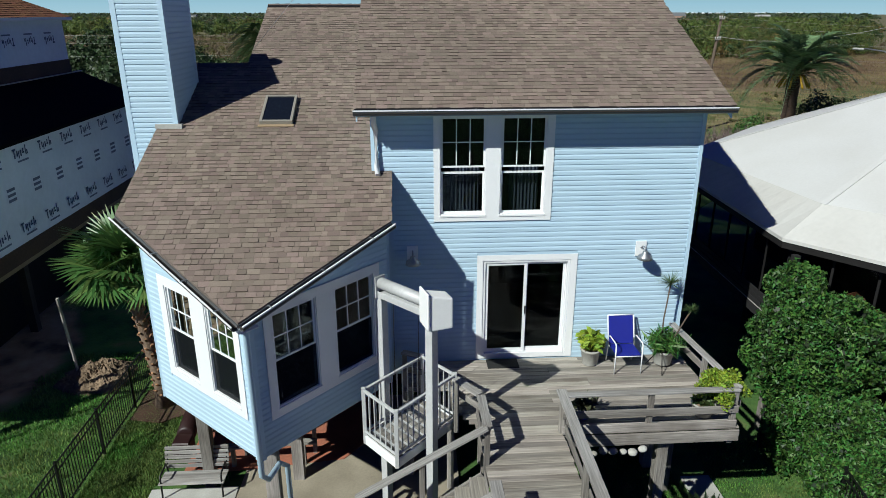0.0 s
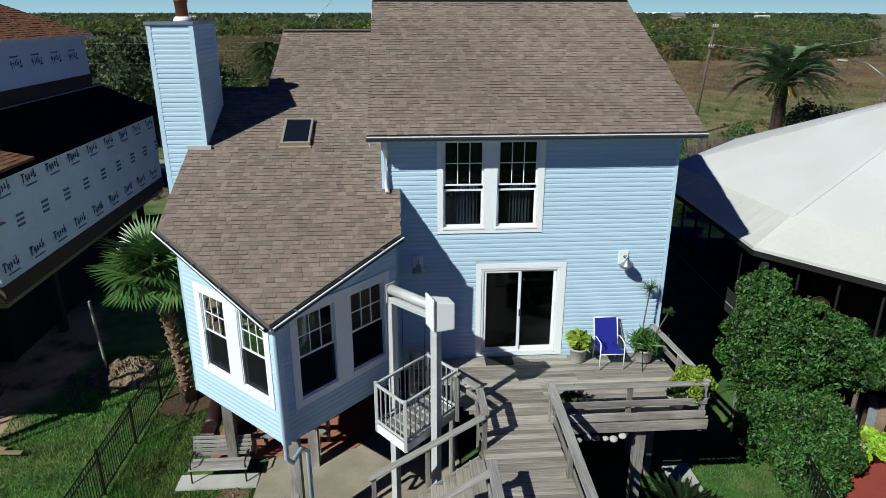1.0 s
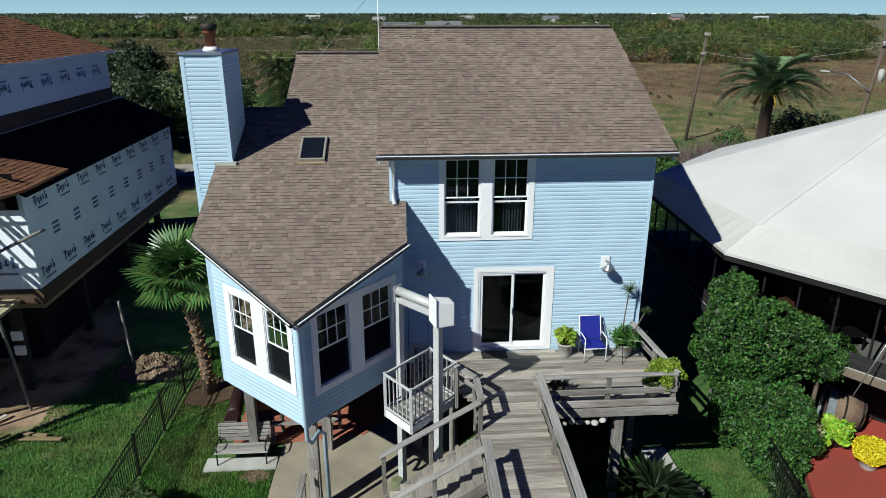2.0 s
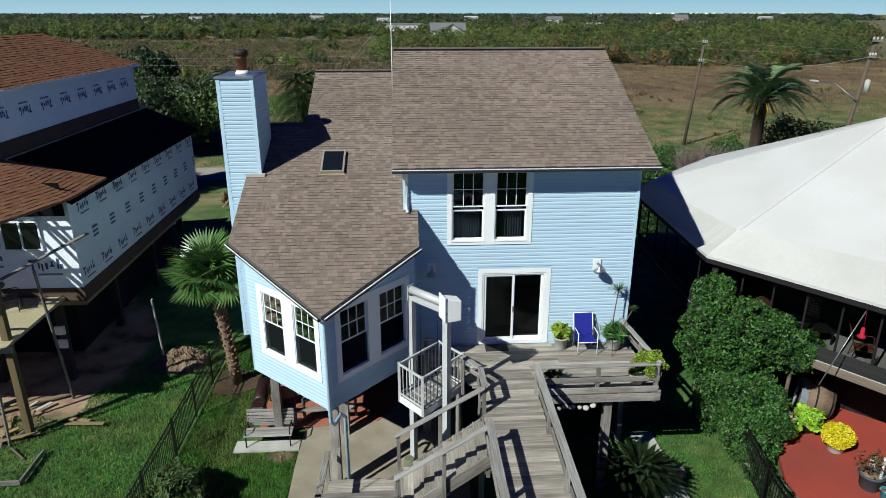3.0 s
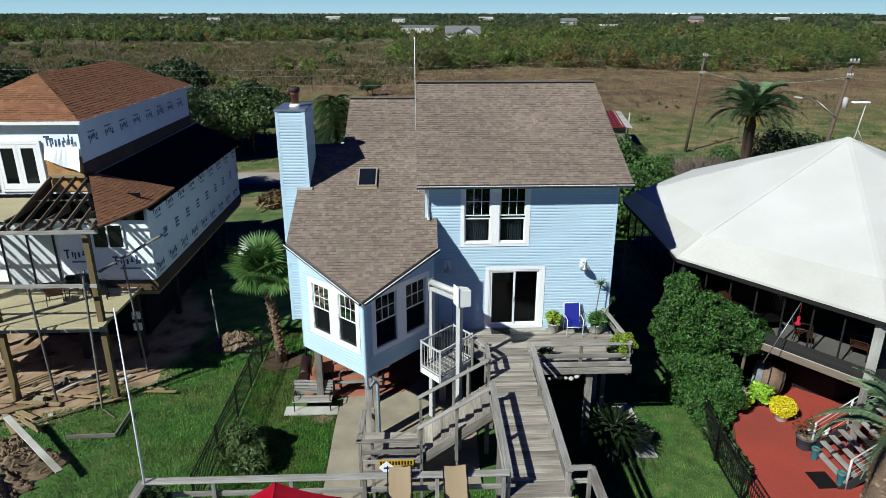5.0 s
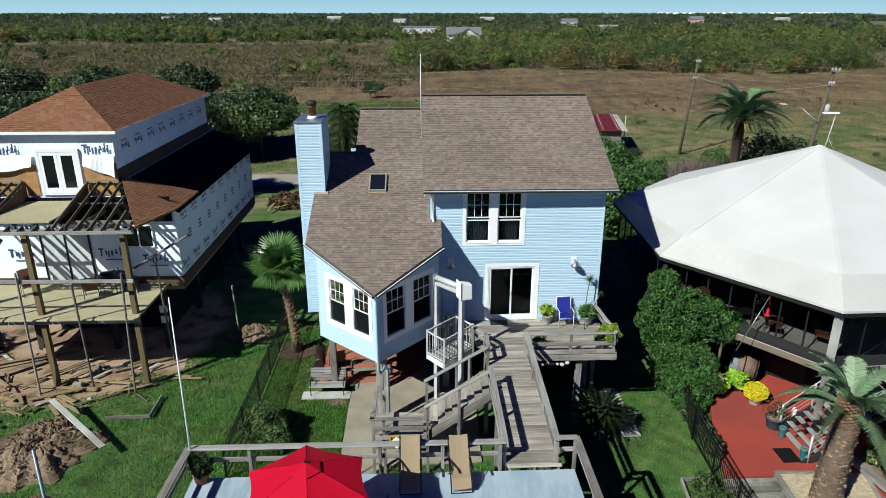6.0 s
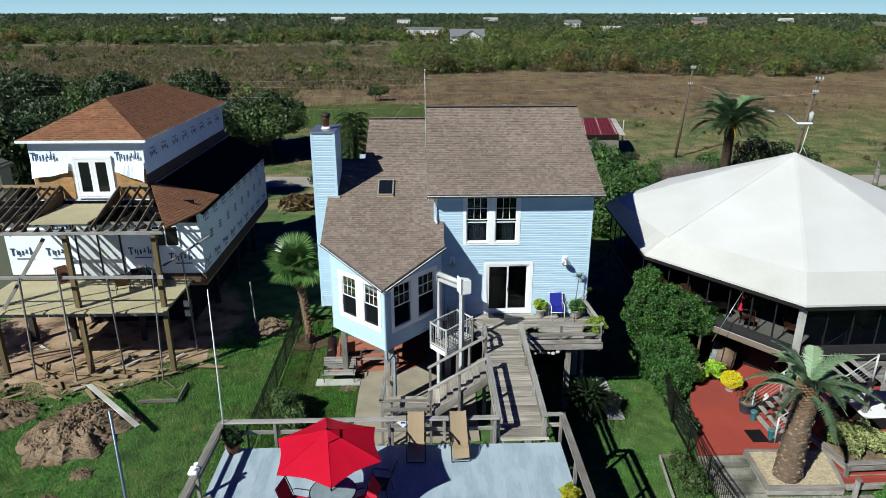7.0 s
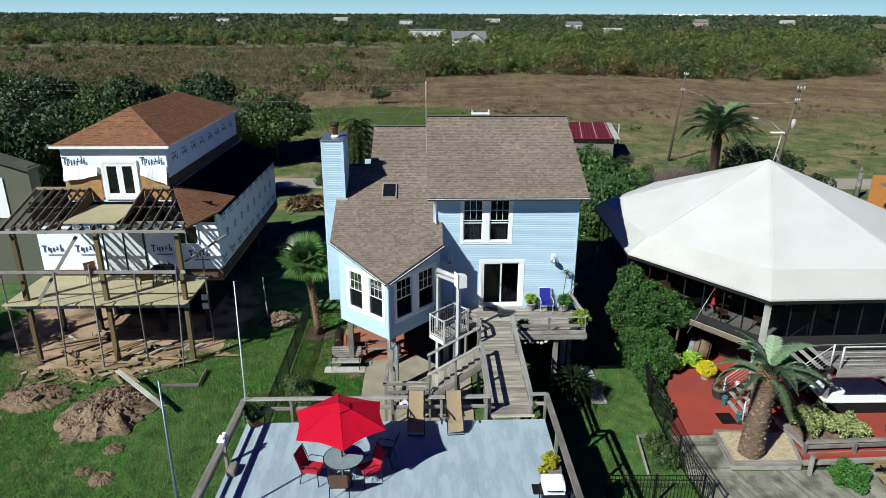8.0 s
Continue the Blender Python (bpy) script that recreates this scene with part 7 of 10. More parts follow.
# tabletop colour paints in the bright sky that its glass would reflect
part("tabletop", lathe([(0.56, 0.705), (0.57, 0.712), (0.56, 0.72)], (-3.12, 2.08, BLUE), 24), surface("sky_tinted_glass", (0.3, 0.37, 0.41), 0.12, fine=6, coarse=1, amount=0.25, bump=0.02), table)
part("table_rim", tube([(-3.12 + 0.575 * math.cos(k * math.pi / 14), 2.08 + 0.575 * math.sin(k * math.pi / 14), BLUE + 0.712) for k in range(29)], 0.016, 6, cap=False), M_BLACKMETAL, table)
for k in range(4):
    c_, s_ = math.cos(k * math.pi / 2 + 0.6), math.sin(k * math.pi / 2 + 0.6)
    part("leg", tube([(-3.12 + 0.5 * c_, 2.08 + 0.5 * s_, BLUE), (-3.12 + 0.42 * c_, 2.08 + 0.42 * s_, BLUE + 0.4), (-3.12 + 0.52 * c_, 2.08 + 0.52 * s_, BLUE + 0.7)], 0.018, 6), M_BLACKMETAL, table)
outdoor_chair((-4.0, 2.0, BLUE), 75, M_REDCUSHION, M_BLACKMETAL, "dark metal patio chair with a faded red cushion", "patio dining chairs", cushion=True)
outdoor_chair((-2.4, 1.95, BLUE), -60, M_REDCUSHION, M_BLACKMETAL, "dark metal patio chair with a bright red cushion", "patio dining chairs", cushion=True)
outdoor_chair((-3.15, 1.38, BLUE), 180, M_BROWN, M_BLACKMETAL, "dark wicker patio chair turned to the table", "patio dining chairs")
outdoor_chair((-2.0, 2.7, BLUE), -100, M_BLACKMETAL, M_BLACKMETAL, "empty dark metal patio chair frame", "patio dining chairs")


def lounger(x, turn, label):
    """A folding sling recliner with its back set upright."""
    t = thing("sun_lounger", (0, 0, 0), label, "lounger", "sun loungers")
    for sx in (-0.26, 0.26):
        part("side_rail", tube([(sx, -0.14, 0.14), (sx, -0.04, 0.3), (sx, 0.06, 0.38), (sx, 0.3, 0.42), (sx, 0.76, 1.14)], 0.015, 6), M_BLACKMETAL, t)
        part("leg", tube([(sx, -0.1, 0.02), (sx, 0.16, 0.42), (sx, 0.36, 0.66)], 0.014, 6), M_BLACKMETAL, t)
        part("leg", tube([(sx, 0.66, 0.02), (sx, 0.2, 0.4)], 0.014, 6), M_BLACKMETAL, t)
        part("armrest", soften(boxes(((sx - 0.03, -0.02, 0.63), (sx + 0.03, 0.44, 0.66))), 0.008), M_BLACKMETAL, t)
    part("floor_bar", tube([(-0.26, -0.1, 0.02), (0.26, -0.1, 0.02)], 0.014, 6), M_BLACKMETAL, t)
    part("floor_bar", tube([(-0.26, 0.66, 0.02), (0.26, 0.66, 0.02)], 0.014, 6), M_BLACKMETAL, t)
    bm = bmesh.new()
    prof = [(-0.13, 0.17), (-0.05, 0.29), (0.05, 0.37), (0.18, 0.39), (0.31, 0.43), (0.45, 0.66), (0.6, 0.9), (0.75, 1.13)]
    rows = [[bm.verts.new((sx, y, z - (0.02 if abs(sx) < 0.1 else 0))) for sx in (-0.235, -0.08, 0.08, 0.235)] for y, z in prof]
    for r0, r1 in zip(rows, rows[1:]):
        for i in range(3):
            bm.faces.new((r0[i], r0[i + 1], r1[i + 1], r1[i]))
    s = part("sling", bm, M_TAN, t, "tan woven sling")
    s.modifiers.new("thickness", "SOLIDIFY").thickness = 0.01
    t.matrix_basis = Matrix.Translation((x, 4.12, BLUE)) @ Matrix.Rotation(math.radians(turn), 4, "Z")


lounger(-1.07, 0, "tan sling zero-gravity lounger facing the umbrella")
lounger(0.19, 4, "tan sling zero-gravity lounger against the railing")
box_ = thing("planter_box", (2.9, 2.0, BLUE), "grey wooden planter box with trailing yellow-green plant", "planter")
for lo, hi in (((2.72, 1.78, BLUE), (2.75, 2.25, BLUE + 0.36)), ((3.1, 1.78, BLUE), (3.13, 2.25, BLUE + 0.36)), ((2.755, 1.78, BLUE), (3.095, 1.81, BLUE + 0.36)), ((2.755, 2.22, BLUE), (3.095, 2.25, BLUE + 0.36))):
    part("side_board", boxes((lo, hi)), M_WOODSTUFF, box_)
part("soil", boxes(((2.76, 1.82, BLUE), (3.09, 2.21, BLUE + 0.3))), M_DIRT, box_)
leaf_bunch(box_, "foliage", (2.82, 2.1, BLUE + 0.3), 0.3, 0.45, 1300, 0.055, M_YELLOWLEAF, 41, droop=0.6)
leaf_bunch(box_, "trailing_foliage", (2.62, 1.9, BLUE + 0.12), 0.2, 0.35, 360, 0.05, M_YELLOWLEAF, 42)
grill = thing("grill", (2.62, 0.62, BLUE), "white covered gas grill with rounded lid on a dark cart", "grill")
bm = bmesh.new()
prof = [(-0.27, 0.72), (-0.29, 0.86), (-0.25, 0.99), (-0.13, 1.06), (0.13, 1.06), (0.25, 0.99), (0.29, 0.86), (0.27, 0.72)]
ends = [[bm.verts.new((2.62 + sx, 0.62 + y, BLUE + z)) for y, z in prof] for sx in (-0.28, -0.24, 0.24, 0.28)]
for k, (r0, r1) in enumerate(zip(ends, ends[1:])):
    for i in range(len(prof)):
        bm.faces.new((r0[i], r0[(i + 1) % 8], r1[(i + 1) % 8], r1[i]))
for e in (ends[0], ends[3]):
    bm.faces.new(e)
    for v in e:
        v.co.z = BLUE + 0.72 + (v.co.z - BLUE - 0.72) * 0.92
bmesh.ops.recalc_face_normals(bm, faces=bm.faces)
part("lid", bm, M_PLASTICWHITE, grill)
part("handle", tube([(2.42, 0.3, BLUE + 0.9), (2.42, 0.25, BLUE + 0.92), (2.82, 0.25, BLUE + 0.92), (2.82, 0.3, BLUE + 0.9)], 0.014, 6), M_BLACKMETAL, grill)
part("firebox", soften(boxes(((2.3, 0.36, BLUE + 0.5), (2.94, 0.88, BLUE + 0.715))), 0.02), M_BLACKMETAL, grill)
for x in (2.33, 2.91):
    for y in (0.4, 0.84):
        part("leg", tube([(x, y, BLUE), (x, y, BLUE + 0.5)], 0.016, 6), M_BLACKMETAL, grill)
    part("side_shelf", soften(boxes(((x - 0.03 - (0.22 if x < 2.6 else 0), 0.42, BLUE + 0.68), (x + 0.03 + (0.22 if x > 2.6 else 0), 0.82, BLUE + 0.7))), 0.006), M_BLACKMETAL, grill)
part("bottom_shelf", boxes(((2.32, 0.4, BLUE + 0.12), (2.92, 0.84, BLUE + 0.14))), M_BLACKMETAL, grill)
p_ = pot(-6.35, 4.7, BLUE, 0.2, 0.3, M_TERRACOTTA, "terracotta pot with a shaggy fern in the corner", group="pool deck plants")
leaf_bunch(p_, "foliage", (-6.35, 4.7, BLUE + 0.25), 0.33, 0.55, 500, 0.1, M_LEAFDARK, 42, long=3)
light_ = thing("rail_lamp", (-6.74, 2.75, TOP), "white twin floodlight fixed on the railing", "floodlight")
part("base", soften(boxes(((-6.86, 2.6, TOP), (-6.62, 2.9, TOP + 0.1))), 0.02), M_PLASTICWHITE, light_)
for y in (2.68, 2.84):
    part("lamp_head", lathe([(0.03, 0.1), (0.06, 0.16), (0.06, 0.2)], (-6.7, y, TOP), 10), M_PLASTICWHITE, light_)
single("driftwood", soften(boxes(((-6.55, 2.15, BLUE), (-6.3, 2.6, BLUE + 0.22))), 0.06, 2), M_WOODSTUFF, "rough brown driftwood block by the railing", "driftwood")
tagged(part("flag_pole", tube([(-6.62, 4.9, 2.6), (-6.52, 4.8, 8.0)], 0.03, 8, taper=[0.03, 0.014]), M_WHITE, None), "tall white pole tied to the deck corner", "pole", "poles by the deck")
tagged(part("flag_pole", tube([(-6.92, -0.4, 0.0), (-6.95, -0.2, 7.6)], 0.03, 8, taper=[0.04, 0.028]), surface("blue_grey_pipe", (0.2, 0.26, 0.32), 0.4, metal=0.5), None), "tall blue-grey pipe pole beside the deck railing", "pole", "poles by the deck")

# signs on the landing
sg = thing("hanging_sign", (-1.3, 8.43, 1.35), "yellow board sign with a dark row of carved marks", "sign")
part("sign_board", boxes(((-1.8, 8.405, 1.35), (-0.82, 8.43, 1.53))), M_YELLOW, sg)
for i in range(11):
    part("painted_bar", boxes(((-1.76 + i * 0.085, 8.398, 1.38), (-1.71 + i * 0.085, 8.404, 1.5))), M_DARKTRIM_SHADE, sg)
sg = thing("diamond_sign", (-1.58, 8.42, 1.1), "white diamond sign with blue marks", "sign")
part("sign_board", boxes(((-0.16, -0.006, -0.16), (0.16, 0.006, 0.16))), M_WHITE, sg, m=Matrix.Translation((-1.58, 8.39, 1.3)) @ Matrix.Rotation(math.radians(45), 4, "Y"))
part("painted_bar", boxes(((-1.66, 8.378, 1.26), (-1.5, 8.383, 1.32))), M_BLUEFABRIC, sg)
# piling stub and yard bits under the stairs
tagged(part("piling_stub", lathe([(0.14, 0), (0.14, 1.1), (0.12, 1.14)], (-0.35, 11.0, 0.0), 14), surface("green_treated", (0.2, 0.22, 0.12), 0.9, fine=20, coarse=3, amount=0.3), None), "round green-stained timber piling under the lift", "piling")

# ---- garden bench, drums and clutter by the stilts ----
bench = thing("garden_bench", (-4.45, 13.6, 0), "weathered grey slatted garden bench with iron ends", "bench")
for i in range(5):
    board("seat_slat", (-5.13, 13.2 + 0.095 * i, 0.43 - 0.004 * i), (-3.76, 13.2 + 0.095 * i, 0.43 - 0.004 * i), 0.085, 0.03, M_CAP, bench)
for i in range(5):
    board("back_slat", (-5.13, 13.68 + 0.03 * i, 0.52 + 0.095 * i), (-3.76, 13.68 + 0.03 * i, 0.52 + 0.095 * i), 0.03, 0.085, M_CAP, bench)
for x in (-5.08, -3.81):
    part("end_frame", tube([(x, 13.18, 0.05), (x, 13.2, 0.4), (x, 13.2, 0.62), (x, 13.6, 0.64), (x, 13.66, 0.45), (x, 13.75, 0.05)], 0.02, 6), M_BLACKMETAL, bench)
    part("end_frame", tube([(x, 13.66, 0.45), (x, 13.83, 0.95)], 0.02, 6), M_BLACKMETAL, bench)
smoker = thing("barrel_smoker", (-5.15, 14.8, 0), "rusty dark red barrel smoker on thin legs", "smoker")
part("barrel", tube([(-4.88, 14.42, 0.78), (-4.88, 14.46, 0.78), (-4.98, 15.7, 0.78), (-4.98, 15.74, 0.78)], 0.21, 16, taper=[0.16, 0.21, 0.21, 0.16]), M_DARKRED, smoker)
part("firebox", soften(boxes(((-5.08, 14.02, 0.42), (-4.68, 14.42, 0.84))), 0.03), M_DARKRED, smoker)
part("lid_handle", tube([(-4.7, 14.8, 0.9), (-4.64, 14.85, 0.9), (-4.68, 15.25, 0.9), (-4.74, 15.28, 0.9)], 0.012, 5), M_BLACKMETAL, smoker)
part("flue", tube([(-4.98, 15.6, 0.95), (-4.98, 15.6, 1.4)], 0.045, 8), M_BLACKMETAL, smoker)
for x, y in ((-5.02, 14.5), (-4.74, 14.5), (-5.1, 15.6), (-4.84, 15.6)):
    part("leg", tube([(x, y, 0), (x, y, 0.65)], 0.02, 5), M_BLACKMETAL, smoker)
sw = thing("sawhorse_bench", (-2.6, 14.3, 0), "low weathered timber bench under the house", "bench")
board("seat_board", (-4.0, 14.15, 0.62), (-1.9, 14.25, 0.62), 0.2, 0.05, M_WOOD, sw)
board("seat_board", (-3.6, 14.6, 0.75), (-2.2, 14.65, 0.75), 0.2, 0.05, M_WOOD, sw)
for x in (-3.8, -2.2):
    board("leg", (x, 14.2, 0.0), (x, 14.2, 0.6), 0.09, 0.09, M_WOOD, sw, up=(0, 1, 0))
    board("leg", (x + 0.2, 14.6, 0.0), (x + 0.2, 14.6, 0.73), 0.09, 0.09, M_WOOD, sw, up=(0, 1, 0))
outdoor_chair((-4.3, 15.3, 0.07), 200, M_DARKRED, M_BLACKMETAL, "dark slatted folding chair under the house", "")
# pale slab and a toppled pot at the far side
single("pavement", boxes(((6.3, 10.2, 0.0), (6.95, 13.2, 0.05))), M_PALESLAB, "pale concrete edging strip along the lawn", "slab", kind="structure", m=pose(0.0, 0, 0))
p_ = pot(6.75, 11.0, 0.05, 0.26, 0.4, surface("grey_urn", (0.25, 0.22, 0.2), 0.7, fine=15, amount=0.3), "grey-brown urn standing on the pale slab")
fr = single("garden_ornament", lathe([(0.12, 0), (0.16, 0.1), (0.1, 0.3), (0.12, 0.42), (0.05, 0.5)], (6.5, 10.9, 0.05), 10), M_PLASTICWHITE, "small white garden ornament on the slab", "ornament")

# ---- the right-hand garden: red patio, stairs, planters ----
single("patio", prism([(8.85, 7.65), (10.45, 7.8), (13.0, 7.85), (13.2, 6.3), (20.0, 6.3), (20.0, 13.5), (13.9, 14.4), (10.4, 12.6), (9.6, 10.4)], 0.0, 0.2), M_REDPATIO, "red painted concrete patio, scuffed in places", "patio", kind="structure")
bed = thing("palm_bed", (11.4, 6.5, 0), "raised gravel bed edged with grey timbers round the palm", "planting bed")
BED = [(10.5, 7.75), (10.35, 5.85), (12.85, 5.8), (13.3, 7.62)]
part("gravel", prism(BED, 0.0, 0.3), M_GRAVEL, bed, "tan pea gravel")
for i in range(4):
    a, b = BED[i], BED[(i + 1) % 4]
    for z in (0.1, 0.27):
        board("edge_timber", (*a, z), (*b, z), 0.12, 0.16, M_WOOD, bed)
M_OLDBOARD = surface("mossy_old_board", (0.31, 0.3, 0.25), 0.95, fine=26, coarse=2.5, amount=0.5, bump=0.5, piece=0.25, stretch=(1, 0.2, 1), dirt=(0.05, 0.055, 0.035), dirt_amount=0.8)
steps = thing("garden_steps", (9.4, 6.4, 0), "weathered grey timber garden steps", "steps")
for i in range(4):
    for k in range(3):
        y = 7.58 - 0.62 * i - 0.19 * k
        board("tread", (8.75, y, 0.14 - 0.035 * i), (10.42 - 0.04 * i, y, 0.14 - 0.035 * i), 0.165, 0.1, M_OLDBOARD, steps)
dock = thing("boardwalk", (14, 3.8, 0), "weathered grey boardwalk of long planks", "boardwalk")
for i in range(66):
    x = 8.7 + 0.155 * i
    board("plank", (x + 1.0, 2.0, 0.0), (x - 0.1, 5.72, 0.0), 0.135, 0.05, M_OLDBOARD, dock)
pl = thing("planter_box", (14.5, 7.2, 0), "long grey timber planter with bushy variegated shrubs", "planter")
board("cap_board", (13.0, 8.15, 0.66), (13.3, 6.5, 0.66), 0.22, 0.05, M_WOOD, pl)
board("cap_board", (13.25, 6.5, 0.66), (19.5, 6.7, 0.66), 0.22, 0.05, M_WOOD, pl)
for z in (0.12, 0.48):
    board("side_board", (13.3, 6.45, z), (19.5, 6.65, z), 0.05, 0.17, M_WOOD, pl)
    board("side_board", (13.05, 8.1, z), (13.3, 6.5, z), 0.05, 0.17, M_WOOD, pl)
for x in (13.3, 15.2, 17.2):
    board("post", (x, 6.42, -0.3), (x, 6.42, 0.64), 0.12, 0.12, M_WOOD, pl, up=(0, 1, 0))
board("lower_rail", (12.9, 5.75, 0.32), (19.5, 6.0, 0.32), 0.14, 0.16, M_WOOD, pl)
part("soil", prism([(13.4, 8.0), (13.5, 6.65), (16.0, 6.75), (15.6, 7.6)], 0.2, 0.5), M_DIRT, pl)
M_VARIEGATED = leafy("leaf_variegated", (0.46, 0.52, 0.2), spread=0.5)
leaf_bunch(pl, "shrub", (14.2, 7.5, 0.45), 0.85, 1.15, 3600, 0.07, M_VARIEGATED, 51, lumpy=0.5)
leaf_bunch(pl, "shrub", (15.3, 7.2, 0.45), 0.7, 0.95, 3000, 0.07, M_VARIEGATED, 52, lumpy=0.5)
leaf_bunch(pl, "shrub", (13.7, 7.9, 0.45), 0.45, 0.6, 1800, 0.055, M_LEAFBRIGHT, 53)
rb = thing("clipped_shrub", (14.0, 4.9, 0), "dense rounded bright green shrub by the boardwalk", "shrub")
leaf_bunch(rb, "foliage", (14.0, 4.9, 0.0), 0.8, 0.95, 6000, 0.05, leafy("clipped_leaf", (0.12, 0.3, 0.05), spread=0.4), 54)
part("stem", tube([(14.0, 4.9, 0), (14.0, 4.9, 0.5)], 0.04, 6), M_BARK, rb)
bn = thing("garden_bench", (15.9, 4.9, 0), "pale yellowish timber bench by the boardwalk", "bench")
for i in range(3):
    board("seat_slat", (15.0, 4.5 + 0.16 * i, 0.45), (17.2, 4.6 + 0.16 * i, 0.45), 0.14, 0.04, M_NEWWOOD, bn)
for i in range(2):
    board("back_slat", (15.0, 5.1, 0.65 + 0.17 * i), (17.2, 5.2, 0.65 + 0.17 * i), 0.04, 0.14, M_NEWWOOD, bn)
for x in (15.2, 17.0):
    board("leg", (x, 4.6, 0.0), (x, 4.6, 0.43), 0.08, 0.08, M_NEWWOOD, bn, up=(0, 1, 0))
    part("armrest", tube([(x, 4.5, 0.45), (x, 4.55, 0.68), (x, 5.05, 0.7)], 0.03, 6), M_BLACKMETAL, bn)
hose = single("hose_coil", tube([(17.0 + 0.2 * math.cos(a * 0.5), 4.75 + 0.08 * math.sin(a * 0.5), 0.62 + 0.2 * math.sin(a * 0.5) + 0.01 * a * 0.3) for a in range(40)], 0.02, 6), M_MUM, "coiled yellow garden hose on the bench end", "hose")
post_ = thing("boardwalk_post", (13.0, 5.45, 0), "weathered square timber post by the boardwalk", "post")
board("post", (13.0, 5.45, -0.2), (13.0, 5.45, 0.85), 0.12, 0.12, M_WOOD, post_, up=(0, 1, 0))
part("post_cap", soften(boxes(((12.92, 5.37, 0.85), (13.08, 5.53, 0.89))), 0.01), M_WOOD, post_)

# stairs up to the screened porch
st = thing("stairs", (13.2, 9.2, 0.2), "grey open-tread stairs with steel cable rails", "stairs")
S0, S1 = Vector((11.75, 9.3, 0.2)), Vector((14.9, 9.0, 2.95))
nst = 13
for i in range(nst):
    s = (i + 0.7) / nst
    c = S0 + (S1 - S0) * s
    board("tread", (c.x, 8.35 - 0.1 * s, c.z), (c.x, 10.15 - 0.15 * s, c.z), 0.185, 0.05, M_CAP, st)
for y in (8.33, 10.15):
    board("stringer", (S0.x - 0.05, y, 0.12), (S1.x, y - 0.15, 2.82), 0.05, 0.26, M_GREYBOARD, st)
    for s in (0.03, 0.34, 0.97):
        q = S0 + (S1 - S0) * s
        part("rail_post", tube([(q.x, y - 0.15 * s, q.z - 0.1), (q.x, y - 0.15 * s, q.z + 0.95)], 0.035, 8), M_ALU, st)
    for k in range(5):
        h = 0.25 + 0.17 * k
        part("cable" if k < 4 else "handrail", tube([(S0.x + 0.1, y, 0.3 + h), (S1.x - 0.1, y - 0.15, 2.85 + h)], 0.006 if k < 4 else 0.022, 5), M_ALU, st)
porch = thing("porch_landing", (16.5, 8.6, 0), "grey plank landing with thin steel rails", "landing")
for i in range(9):
    board("plank", (14.9, 7.95 + 0.16 * i, 2.9), (19.5, 7.95 + 0.16 * i, 2.9), 0.15, 0.04, M_WOOD, porch)
board("rim_board", (14.9, 7.86, 2.75), (19.5, 7.86, 2.75), 0.05, 0.3, M_WOOD, porch)
for x in (15.0, 17.2, 19.3):
    part("rail_post", tube([(x, 7.9, 2.8), (x, 7.9, 3.85)], 0.04, 8), M_ALU, porch)
part("handrail", tube([(15.0, 7.9, 3.85), (19.5, 7.9, 3.85)], 0.025, 6), M_ALU, porch)
for k in range(4):
    part("cable", tube([(15.0, 7.9, 3.1 + 0.17 * k), (19.5, 7.9, 3.1 + 0.17 * k)], 0.006, 4), M_ALU, porch)
board("brace", (16.4, 8.2, 2.7), (19.3, 7.2, 0.9), 0.09, 0.14, M_WOOD, porch)
for x in (15.6, 19.2):
    board("post", (x, 9.2, 0.15), (x, 9.2, 2.8), 0.14, 0.14, M_WOOD, porch, up=(0, 1, 0))
tub = thing("hot_tub", (16.2, 10.2, 0.2), "white-lidded tub under the landing", "tub")
part("body", soften(boxes(((15.5, 8.95, 0.2), (18.6, 10.7, 0.72))), 0.05), M_DARKTRIM_SHADE, tub)
part("lid", soften(boxes(((15.45, 8.9, 0.72), (18.65, 10.75, 0.82))), 0.03), M_WHITE, tub)

# porch furniture behind the screens
for x, y, turn in ((10.6, 14.1, 20), (12.2, 12.2, 60), (13.6, 11.3, 40), (10.0, 15.4, 10), (16.4, 11.2, 0)):
    outdoor_chair((x, y, 2.9), turn, M_BROWN, M_BROWN, "rust-brown wooden porch chair behind the screens", "porch chairs")
tb = thing("porch_table", (11.5, 13.4, 2.9), "low dark porch table behind the screens", "table")
part("tabletop", soften(boxes(((11.0, 13.1, 3.3), (12.0, 13.7, 3.35))), 0.01), M_DARKTRIM_SHADE, tb)
for x, y in ((11.05, 13.15), (11.95, 13.15), (11.05, 13.65), (11.95, 13.65)):
    board("leg", (x, y, 2.9), (x, y, 3.3), 0.05, 0.05, M_DARKTRIM_SHADE, tb, up=(0, 1, 0))
fd = thing("bird_feeder", (11.4, 11.4, 3.9), "red glass bird feeder hung from a slanted pole", "bird feeder")
part("pole", tube([(10.4, 11.2, 2.8), (11.45, 11.45, 4.85)], 0.016, 6), M_STEEL, fd)
part("line", tube([(11.45, 11.45, 4.85), (11.42, 11.4, 4.35)], 0.006, 4), M_REDCUSHION, fd)
part("bottle", lathe([(0.02, 0.3), (0.05, 0.26), (0.05, 0.1), (0.1, 0.06), (0.1, 0.0), (0.02, -0.02)], (11.42, 11.4, 4.05), 12), M_REDCUSHION, fd)
board("corner_post", eave_pt(0.34, 0, 2.85), eave_pt(0.34, 0, 4.95), 0.2, 0.2, M_PALESLAB, white_house, "white corner post of the porch", up=(0, 1, 0))
